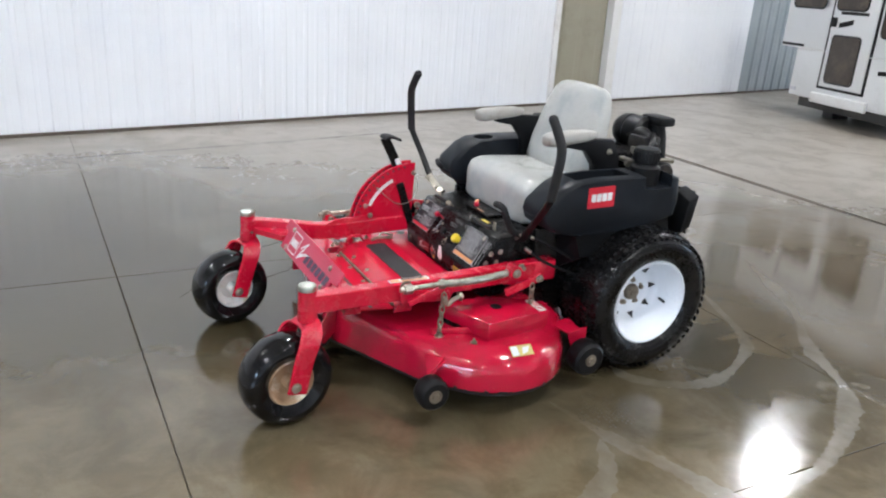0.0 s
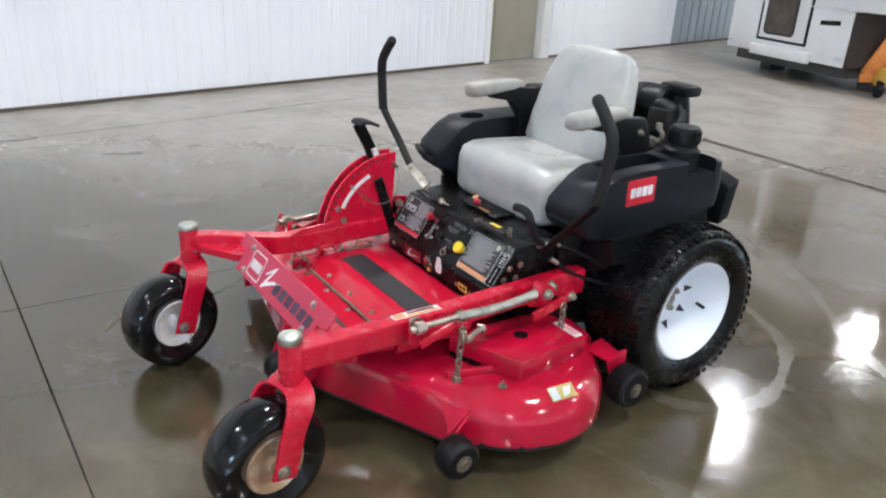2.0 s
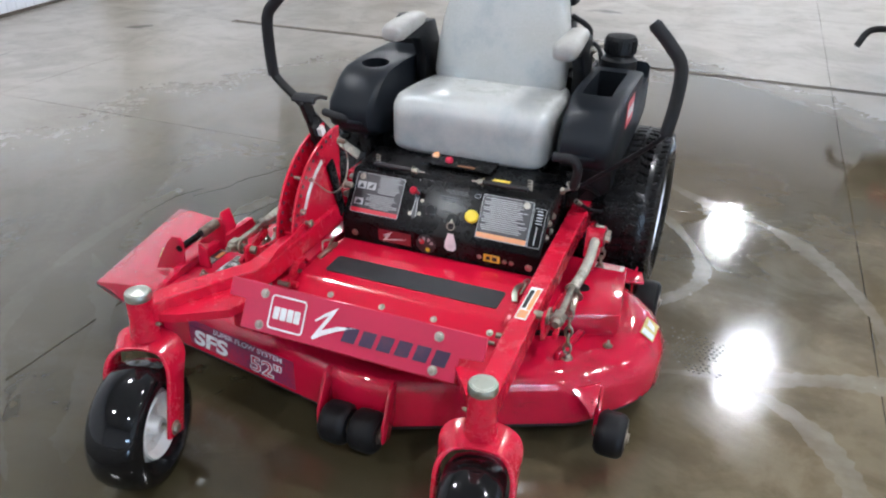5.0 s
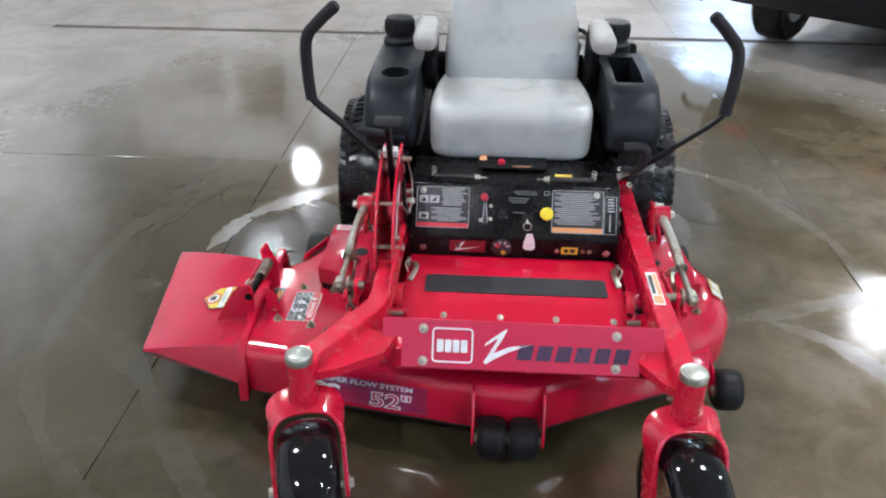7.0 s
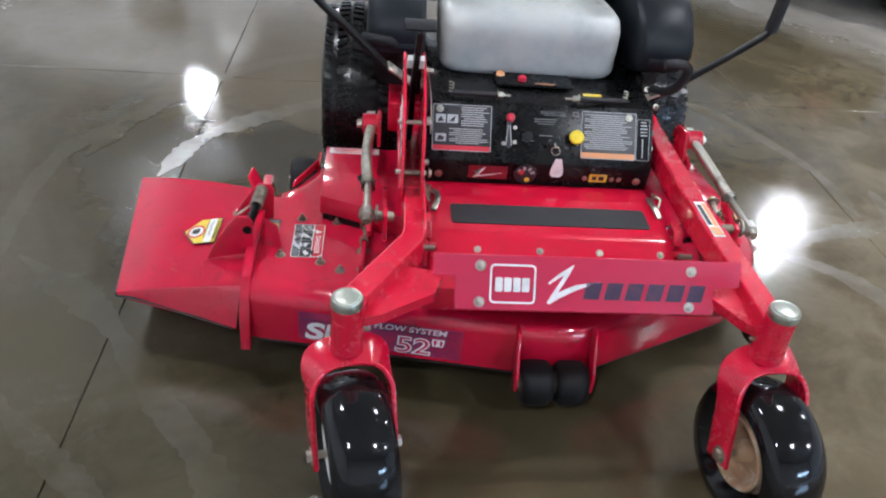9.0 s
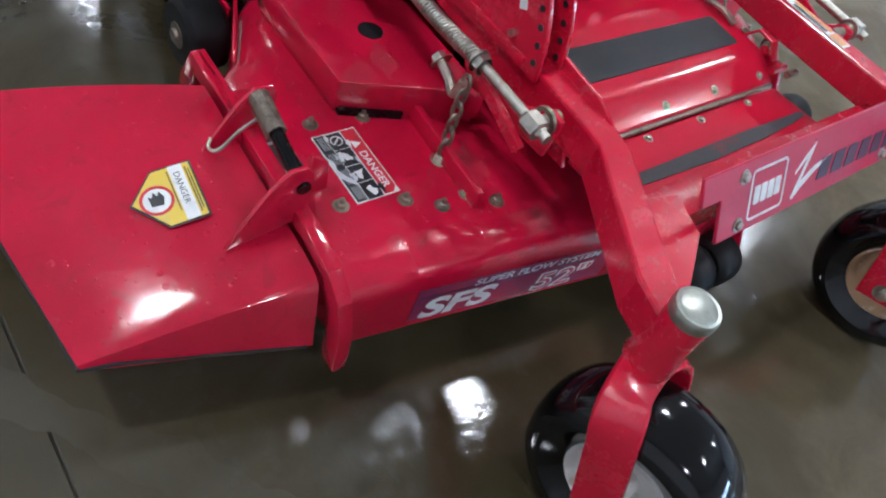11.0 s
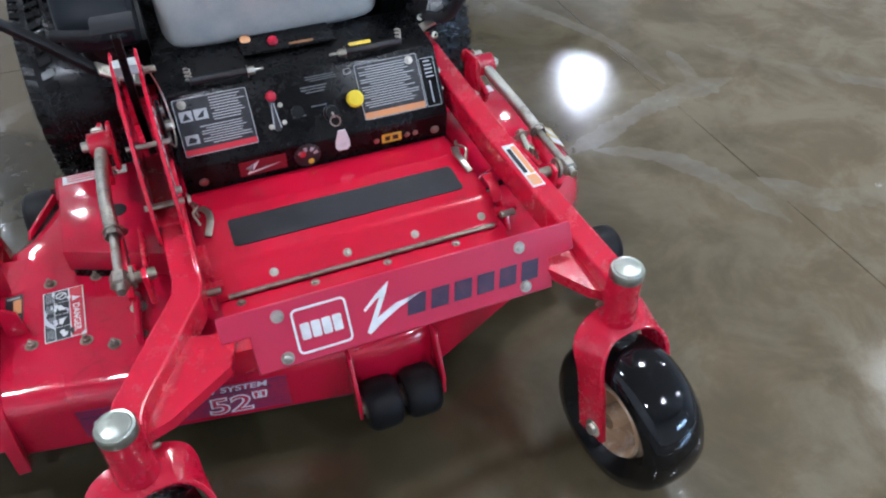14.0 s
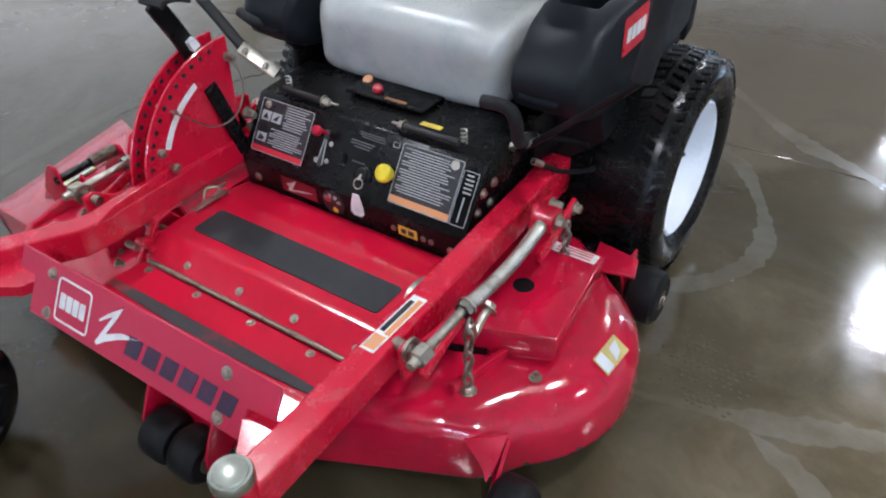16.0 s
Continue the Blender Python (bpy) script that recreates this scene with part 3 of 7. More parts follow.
# floor: saw-cut slabs on a dark bed; a wide joint crosses behind the machine
floor = structure("floor", mesh(box((-9, -9, -0.16), (12, 16, -0.012))), GROOVE, "concrete shop floor cast in slabs, wet in the middle")
LINES_X = (-8.9, -5.73, -3.38, -1.03, 1.32, 3.67, 6.02, 8.37, 11.9)
LINES_Y = (-8.9, -5.44, -2.97, -0.457, 2.03, 4.39, 6.80, 9.27, 11.74, 15.9)


def line_y(j, x):
    """The saw cut before the machine runs slightly askew."""
    return LINES_Y[j] + (0.030 * x if j == 3 else 0.0)


for i in range(len(LINES_X) - 1):
    for j in range(len(LINES_Y) - 1):
        x0, x1 = (LINES_X[i + n] + way * (0.0010 if LINES_X[i + n] == 1.32 else 0.0017) for n, way in ((0, 1), (1, -1)))
        gy0 = 0.042 if j == 5 and x0 > -3.4 else 0.0017
        gy1 = 0.042 if j == 4 and x0 > -3.4 else 0.0017
        corners = [(x0, line_y(j, x0) + gy0), (x1, line_y(j, x1) + gy0), (x1, line_y(j + 1, x1) - gy1), (x0, line_y(j + 1, x0) - gy1)]
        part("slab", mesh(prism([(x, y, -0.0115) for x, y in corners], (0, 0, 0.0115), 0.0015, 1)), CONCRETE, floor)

# pale arcs that the tyres left when the machine was turned; their paler colour also holds the wiped film's sheen
MARKS = (
    ((-0.25, 2.82), (0.33, 2.50), (0.70, 2.18), (1.00, 2.01), (1.20, 1.75), (1.34, 1.42), (1.36, 1.1)),
    ((0.06, 2.18), (0.52, 1.97), (0.70, 1.74), (0.77, 1.47), (0.66, 1.26), (0.52, 1.22)),
    ((0.66, 0.83), (0.95, 0.90), (1.13, 0.97), (1.36, 1.03), (1.6, 1.05)),
    ((0.93, 0.86), (1.10, 0.76), (1.21, 0.57), (1.27, 0.36)),
    ((1.50, 1.30), (1.49, 1.20), (1.46, 1.08), (1.38, 0.98)),
    ((1.66, 1.28), (1.85, 1.03), (2.08, 0.80), (2.3, 0.66)),
    ((1.31, 0.56), (1.42, 0.41), (1.62, 0.36), (1.9, 0.36)),
    ((-1.10, 1.18), (-1.00, 1.48), (-0.73, 1.73), (-0.45, 1.92)),
    ((-1.37, 1.30), (-1.24, 1.71), (-0.90, 2.17), (-0.5, 2.42)),
    ((-1.30, 1.60), (-1.46, 1.26), (-1.42, 0.60), (-1.25, 0.22), (-0.94, -0.08), (-0.7, -0.25)),
    ((-1.37, 0.72), (-1.07, 0.47), (-0.77, 0.06), (-0.62, -0.15)),
)
rng = random.Random(4)
for level, points in enumerate(MARKS):
    path = curve([(*p, 0) for p in points], 34)
    wide = rng.uniform(0.028, 0.045)
    def strip(bm, path=path, wide=wide, level=level):
        rows = []
        for i, p in enumerate(path):
            d = (path[min(i + 1, len(path) - 1)] - path[max(i - 1, 0)]).normalized()
            n = V((-d.y, d.x, 0))
            w = wide * min(1.0, 0.1 + i / 16, 0.1 + (len(path) - 1 - i) / 16) * max(0.15, 0.95 + 0.8 * noise.noise((p.x * 3.2, p.y * 3.2, 11 + level)))
            rows.append([bm.verts.new(p + n * (q * w * (1 + 0.4 * noise.noise((p.x * 9 + 9 * q, p.y * 9, 3)) + 0.4 * noise.noise((p.x * 40, p.y * 40 + 7 * q, 5)))) + V((0, 0, 0.0004 + 0.00012 * level))) for q in (-1, 1)])
        for a, b in zip(rows, rows[1:]):
            bm.faces.new((a[0], a[1], b[1], b[0]))
    tagged(part("tyre_mark", mesh(strip), FAINT_MARK if points[0][0] < -1.2 else MARK, floor, flat=True), kind="structure")


# dark smears on the dry floor
for points, wide in ((((-3.50, -0.85), (-3.62, -0.2), (-3.75, 0.55), (-3.86, 1.2), (-4.02, 2.0), (-4.14, 2.8)), 0.028), (((-3.07, 0.20), (-3.03, 0.36), (-2.99, 0.50), (-2.97, 0.64)), 0.030), (((-1.06, 5.86), (-0.96, 5.91), (-0.88, 5.90)), 0.07), (((-0.75, 6.25), (-0.58, 6.31), (-0.40, 6.28)), 0.06),
                     (((-1.62, 7.40), (-1.38, 7.46), (-1.2, 7.30)), 0.05), (((-4.0, 3.78), (-3.9, 3.85), (-3.86, 3.95)), 0.05)):
    path = curve([(*p, 0) for p in points], 12)
    def smear(bm, path=path, wide=wide):
        rows = []
        for i, p in enumerate(path):
            d = (path[min(i + 1, len(path) - 1)] - path[max(i - 1, 0)]).normalized()
            n = V((-d.y, d.x, 0))
            w = wide * math.sin(math.pi * (i + 0.4) / len(path)) ** 0.6
            rows.append([bm.verts.new(p + n * (s * w * (1 + 0.5 * noise.noise((p.x * 22 + 5 * s, p.y * 22, 1)))) + V((0, 0, 0.0008))) for s in (-1, 1)])
        for a, b in zip(rows, rows[1:]):
            bm.faces.new((a[0], a[1], b[1], b[0]))
    tagged(part("floor_stain", mesh(smear), STAINED, floor, flat=True), kind="structure")


# beads of water that the tyre treads left standing on the floor
WATER = surface("standing_water", (0.105, 0.090, 0.064), (0.090, 0.078, 0.056), (0.04, 0.08), scale=9, bump=0.0, spec=0.6)
rng = random.Random(23)


def beads(bm):
    wide, deep, pitch = 0.24, 0.26, 0.0165
    for i in range(int(wide / pitch)):
        for j in range(int(deep / pitch)):
            u, v = (i + 0.5 * (j % 2)) * pitch - wide / 2, j * pitch - deep / 2
            if rng.random() > 0.8 * (1.25 - (u / wide * 2) ** 2 - (v / deep * 2) ** 2):
                continue
            x, y, r = 0.80 + u + rng.uniform(-0.002, 0.002), 0.985 + v + rng.uniform(-0.002, 0.002), pitch * rng.uniform(0.22, 0.38)
            rings = [[bm.verts.new((x + r * q * math.cos(a), y + 0.8 * r * q * math.sin(a), z)) for a in (math.pi * n / 3 for n in range(6))] for q, z in ((1.0, 0.0014), (0.75, 0.0024), (0.35, 0.0029))]
            for lo, hi in zip(rings, rings[1:]):
                for n in range(6):
                    bm.faces.new((lo[n], lo[(n + 1) % 6], hi[(n + 1) % 6], hi[n]))
            bm.faces.new(rings[-1])


tagged(part("water_beads", mesh(beads), WATER, None), "clear beads of water standing on the wet concrete", "water drops", kind="stuff")


# ceiling lamps: round high-bay lamps in rows
def high_bay():
    lamp = thing("high_bay_lamp", (0, 0, 0), "round grey high-bay shop lamp hung under the ceiling, lit", "ceiling lamp", "high-bay lamps")
    part("housing", mesh(lathe([(0, 0.26), (0.09, 0.26), (0.11, 0.22), (0.14, 0.1), (0.20, 0.015), (0.21, 0.0), (0.199, 0.0), (0.195, 0.012), (0.0, 0.02)], (0, 0, 0), (0, 0, 1), 32)), LAMP_SHELL, lamp)
    part("diffuser", mesh(lathe([(0, -0.004), (0.14, 0.0), (0.190, 0.006), (0.190, 0.011), (0, 0.011)], (0, 0, 0), (0, 0, 1), 32)), LAMP_GLOW, lamp, "glowing white lens")
    part("hanger", mesh(tube([(0, 0, 0.26), (0, 0, CEILING - LAMP_Z)], 0.012, 8)), LAMP_SHELL, lamp)
    return lamp


first_lamp = high_bay()
for lx in LAMP_X:
    for ly in LAMP_Y:
        copy_thing(first_lamp, pose(lx + LAMP_SKEW * (ly - 2.0), ly - LAMP_TURN * (lx - 2.2), LAMP_Z)) if (lx, ly) != (LAMP_X[0], LAMP_Y[0]) else None
first_lamp.matrix_basis = pose(LAMP_X[0] + LAMP_SKEW * (LAMP_Y[0] - 2.0), LAMP_Y[0] - LAMP_TURN * (LAMP_X[0] - 2.2), LAMP_Z)

# ---- the white camper by the wall ----
CAMP_O, CAMP_D = V((-3.876, 7.898, 0)), V((0.980, -0.199, 0))
CAMP_N = V((-0.199, -0.980, 0))
rear = Sheet(CAMP_O, CAMP_D, (0, 0, 1))


def cpt(s, z, out=0.0):
    return CAMP_O + s * CAMP_D + V((0, 0, z)) + out * CAMP_N


def cslab(s0, s1, z0, z1, near=0.0, far=-0.02, bevel=0.0):
    return prism([cpt(s0, z0, near), cpt(s1, z0, near), cpt(s1, z1, near), cpt(s0, z1, near)], CAMP_N * (far - near), bevel, 3)


camper = thing("camper", cpt(0.35, 0, -0.7), "white slide-in camper with dark seams parked by the grey wall", "camper")
part("lower_body", mesh(cslab(-0.54, 1.28, 0.27, 0.86, 0, -1.4, 0.02)), CAMPER_WHITE, camper)
part("upper_body", mesh(cslab(-0.86, 1.66, 0.863, 2.55, 0, -1.45, 0.03)), CAMPER_WHITE, camper)
part("underframe", mesh(cslab(-0.45, 1.2, 0.14, 0.268, -0.12, -1.3)), CAMPER_GREY, camper)
for s in (-0.4, 1.1):
    each("support_block", [cslab(s, s + 0.18, 0.0, 0.139, -0.5, -0.75), cslab(s, s + 0.18, 0.0, 0.139, -1.0, -1.25)], CAMPER_GREY, camper)
# dark sheet over the lower side: shade under the overhang, put into colour
part("side_skirt", mesh(cslab(1.283, 1.30, 0.275, 0.855, -0.004, -1.4)), SHADED_BROWN, camper, "dark brown sheet for the shaded lower side")
cdoor = part("door", mesh(cslab(-0.005, 0.69, 0.45, 2.1, 0.022, 0.002, 0.012)), CAMPER_WHITE, camper, "white door with a dark rubber seal")
part("door_seal", mesh(*[cslab(a, b, z0, z1, 0.010, 0.001) for a, b, z0, z1 in ((-0.04, -0.008, 0.42, 2.13), (0.693, 0.725, 0.42, 2.13), (-0.008, 0.693, 0.42, 0.447), (-0.008, 0.693, 2.103, 2.13))]), CAR_BLACK, cdoor)
pane_outline = [(0.30 + p, 0.785 + q) for p, q in round_rect(0.44, 0.54, 0.05)]
part("pane", mesh(rear.poly(pane_outline, 0.025, 0.004)), DARK_GLASS, cdoor, "brown tinted pane")
part("pane_frame", mesh(rear.ring(0.06, 0.495, 0.54, 1.075, 0.024, 0.06, 0.0225)), CAR_BLACK, cdoor)
part("latch", mesh(cslab(0.02, 0.09, 1.16, 1.27, 0.045, 0.023, 0.006)), CAR_BLACK, cdoor)
part("step_bumper", mesh(cslab(-0.07, 0.83, 0.245, 0.365, 0.06, 0.001, 0.010)), TRIM_WHITE, camper, "white bumper step below the door")
for a, b, low, high in ((-0.72, -0.16, 1.37, 1.86), (0.04, 0.52, 1.37, 1.76), (0.80, 1.34, 1.10, 1.92)):
    window = part("upper_window", mesh(rear.poly([((a + b) / 2 + p, (low + high) / 2 + q) for p, q in round_rect(b - a, high - low, 0.06)], 0.024, 0.006)), DARK_GLASS, camper, "dark rounded window")
    part("window_frame", mesh(rear.ring(a - 0.02, low - 0.02, b + 0.02, high + 0.02, 0.026, 0.075, 0.0245)), CAR_BLACK, window)
each("lettering_bar", [rear.rect(-0.86 + 0.03, 0.885, -0.42, 0.915, 0.002), rear.rect(0.12, 1.31, 0.56, 1.345, 0.024), rear.poly([(0.13, 1.15), (0.35, 1.2), (0.35, 1.26), (0.13, 1.21)], 0.024), rear.poly([(0.86, 0.68), (1.13, 0.70), (1.13, 0.75), (0.86, 0.73)], 0.002)], CAR_BLACK, camper, "dark bars of lettering")
part("drip_rail", mesh(cslab(-0.54, 1.28, 0.858, 0.872, 0.018, 0.001)), TRIM_WHITE, camper)
for s in (-0.46, 1.2):
    part("corner_lamp", mesh(cslab(s - 0.05, s + 0.05, 0.34, 0.38, 0.012, 0.001, 0.003)), DECAL_GREY, camper)

# ---- orange shop crane and clutter by the camper ----
crane = thing("shop_crane", (-2.45, 8.3, 0), "folded orange shop crane with a yellow castor beside the camper", "shop crane")
leg = part("leg", mesh(flatbar([(-2.30, 8.00, 0.22), (-2.25, 8.60, 0.22)], 0.08, 0.08, (1, 0, 0), 0.006)), ORANGE_PAINT, crane)
for cx, cy in ((-2.30, 7.88),):
    part("castor", mesh(lathe([(0, -0.04), (0.08, -0.04), (0.095, -0.025), (0.095, 0.025), (0.08, 0.04), (0, 0.04)], (cx, cy, 0.095), (0.8, 0.6, 0), 24)), RUBBER, leg, "black castor")
    part("castor_fork", mesh(prism([(cx - 0.06, cy - 0.05, 0.13), (cx + 0.06, cy - 0.05, 0.11), (cx + 0.07, cy + 0.03, 0.30), (cx - 0.04, cy + 0.03, 0.32), (cx - 0.08, cy, 0.25)], (0.02, 0.10, 0.0), 0.02)), AMBER_PAINT, leg, "yellow castor fork")
part("brace", mesh(flatbar([(-2.50, 7.98, 0.19), (-2.44, 8.02, 0.36), (-2.36, 8.10, 0.60)], 0.20, 0.08, (0.8, 0.5, 0), 0.03)), ORANGE_PAINT, crane)
part("brace", mesh(flatbar([(-2.35, 8.10, 0.60), (-2.35, 8.10, 0.40), (-2.36, 8.10, 0.19)], 0.11, 0.08, (0.8, 0.5, 0), 0.02)), ORANGE_PAINT, crane)
part("foot_bar", mesh(flatbar([(-2.56, 7.92, 0.17), (-2.36, 8.08, 0.19)], 0.09, 0.07, (0, 0, 1), 0.01)), ORANGE_PAINT, crane)
part("mast", mesh(flatbar([(-2.34, 8.22, 0.16), (-2.33, 8.23, 1.3)], 0.06, 0.06, (1, 0, 0), 0.006)), OLD_STEEL, crane, "tarnished steel mast")
chest = thing("tool_chest", (-2.2, 8.85, 0), "red-brown steel tool chest beside the camper", "tool chest")
part("body", mesh(box((-2.33, 8.74, 0.16), (-2.09, 9.0, 0.80), 0.02)), BROWN_BOX, chest)
for z in (0.19, 0.39, 0.59):
    part("drawer", mesh(box((-2.315, 8.726, z), (-2.105, 8.739, z + 0.18), 0.004)), BROWN_BOX, chest)
part("foot_frame", mesh(box((-2.32, 8.75, 0.0), (-2.10, 8.99, 0.158), 0.01)), BROWN_BOX, chest)
bench = thing("steel_cabinet", (-2.1, 9.55, 0), "grey-green steel cabinet standing on dark feet", "cabinet")
part("body", mesh(box((-2.33, 9.35, 0.10), (-1.93, 9.8, 1.5), 0.012)), GREEN_STEEL, bench)
each("foot", [box((a, b, 0.0), (a + 0.10, b + 0.10, 0.098)) for a in (-2.31, -2.05) for b in (9.37, 9.68)], CAR_BLACK, bench)
for a in (-2.325, -2.125):
    part("door", mesh(box((a, 9.335, 0.12), (a + 0.19, 9.349, 1.47), 0.004)), GREEN_STEEL, bench)
stand = thing("floor_stand", (-1.99, 10.44, 0), "thin dark steel floor stand with a round foot", "stand")
part("foot", mesh(lathe([(0, 0), (0.1, 0), (0.1, 0.02), (0.03, 0.05), (0, 0.05)], (-1.99, 10.44, 0), (0, 0, 1), 20)), CAR_BLACK, stand)
part("pole", mesh(tube([(-1.99, 10.44, 0.045), (-1.99, 10.44, 1.25)], 0.018, 10)), CAR_BLACK, stand)
hose = thing("air_hose", (-2.0, 8.4, 0), "dull red air hose lying in loops on the floor", "hose")
part("coil", mesh(tube(curve([(-2.0, 9.1, 0.009), (-2.08, 8.60, 0.009), (-2.25, 8.35, 0.009), (-2.05, 8.18, 0.009), (-1.66, 8.40, 0.009), (-1.62, 9.1, 0.009), (-1.70, 9.6, 0.009), (-1.55, 10.3, 0.009), (-1.2, 10.6, 0.009)], 10), 0.008, 8)), HOSE_RED, hose)

# ---- the silver car behind ----
CAR = Matrix.Translation((2.05, 3.54, 0.065)) @ Matrix.Rotation(math.atan2(0.75, 0.66), 4, "Z")  # +x: the car's front, +y: its left


def cq(x, y, z):
    return CAR @ V((x, y, z))


car = thing("car", cq(2.2, 0, 0), "silver estate car parked with its black rear bumper towards the machine", "car")
profile = [(0.06, 0.60), (0.05, 0.98), (0.35, 1.12), (0.62, 1.62), (2.7, 1.66), (3.35, 1.08), (4.4, 0.95), (4.5, 0.60), (4.45, 0.30), (0.3, 0.30), (0.12, 0.52)]
part("body", mesh(prism([cq(x, -0.75, z) for x, z in profile], CAR.to_3x3() @ V((0, 1.5, 0)), 0.05, 3)), SILVER_CAR, car)
part("bumper", mesh(prism([cq(x, -0.765, z) for x, z in ((0.0, 0.46), (-0.03, 0.50), (-0.03, 0.565), (0.06, 0.585), (0.3, 0.585), (0.3, 0.46))], CAR.to_3x3() @ V((0, 1.53, 0)), 0.02, 3)), SILVER_CAR, car, "silver bumper band")
valance = part("valance", mesh(prism([cq(x, -0.75, z) for x, z in ((-0.005, 0.457), (0.01, 0.38), (0.12, 0.27), (0.4, 0.27), (0.4, 0.457))], CAR.to_3x3() @ V((0, 1.5, 0)), 0.015, 2)), CAR_BLACK, car, "black lower bumper")
for y in (-0.47, 0.47):
    part("reflector", mesh(prism([cq(-0.012, y - 0.09, z) for z in (0.395, 0.44)] + [cq(-0.012, y + 0.09, z) for z in (0.44, 0.395)], CAR.to_3x3() @ V((0.03, 0, 0)), 0.004, 1)), LENS_RED, valance, "red reflector")
part("rear_window", mesh(prism([cq(0.345, -0.7, 1.13), cq(0.345, 0.7, 1.13), cq(0.585, 0.62, 1.55), cq(0.585, -0.62, 1.55)], CAR.to_3x3() @ V((-0.02, 0, 0.01)))), DARK_GLASS, car)
for side in (-1, 1):
    part("side_window", mesh(prism([cq(x, side * 0.748, z) for x, z in ((0.75, 1.14), (0.85, 1.56), (2.62, 1.58), (3.1, 1.12))], CAR.to_3x3() @ V((0, side * 0.008, 0)))), DARK_GLASS, car)
part("tailgate_seam", mesh(prism([cq(0.046, -0.72, 0.592), cq(0.046, 0.72, 0.592), cq(0.046, 0.72, 0.606), cq(0.046, -0.72, 0.606)], CAR.to_3x3() @ V((0.03, 0, 0)))), CAR_BLACK, car)
for x, y in ((0.72, 0.615), (0.72, -0.615), (3.4, 0.615), (3.4, -0.615)):
    wheel = part("wheel", mesh(lathe([(0.2, -0.10), (0.31, -0.11), (0.335, -0.085), (0.34, 0), (0.335, 0.085), (0.31, 0.11), (0.2, 0.10)], cq(x, y, 0.275), CAR.to_3x3() @ V((0, 1, 0)), 36)), RUBBER, car)
    part("rim", mesh(lathe([(0, -0.06), (0.1, -0.07), (0.205, -0.095), (0.205, 0.095), (0.1, 0.07), (0, 0.06)], cq(x, y, 0.275), CAR.to_3x3() @ V((0, 1, 0)), 24)), SILVER_CAR, wheel)
part("tail_pipe", mesh(tube([cq(0.05, -0.42, 0.25), cq(0.6, -0.42, 0.27)], 0.03, 14), lathe([(0, 0), (0.08, 0), (0.1, 0.05), (0.1, 0.35), (0.08, 0.4), (0, 0.4)], cq(0.45, -0.2, 0.28), CAR.to_3x3() @ V((0, -1, 0)), 18)), OLD_STEEL, car)
part("underbody", mesh(box((0, 0, 0), (1, 1, 1), turn=CAR @ Matrix.Translation((0.4, -0.66, 0.20)) @ Matrix.Diagonal((3.8, 1.32, 0.075, 1)))), CAR_BLACK, car)
part("side_step", mesh(tube(curve([cq(0.16, 0.70, 0.36), cq(0.14, 0.80, 0.38), cq(0.08, 0.90, 0.36), cq(0.02, 0.92, 0.27)], 6), 0.02, 10)), CAR_BLACK, car, "black curved step bar")

# ---- the riding mower ----
CX = 0.035
mower = thing("riding_mower", (CX, 0.7, 0), "wet red zero-turn riding mower with a grey seat and black fenders", "riding mower")


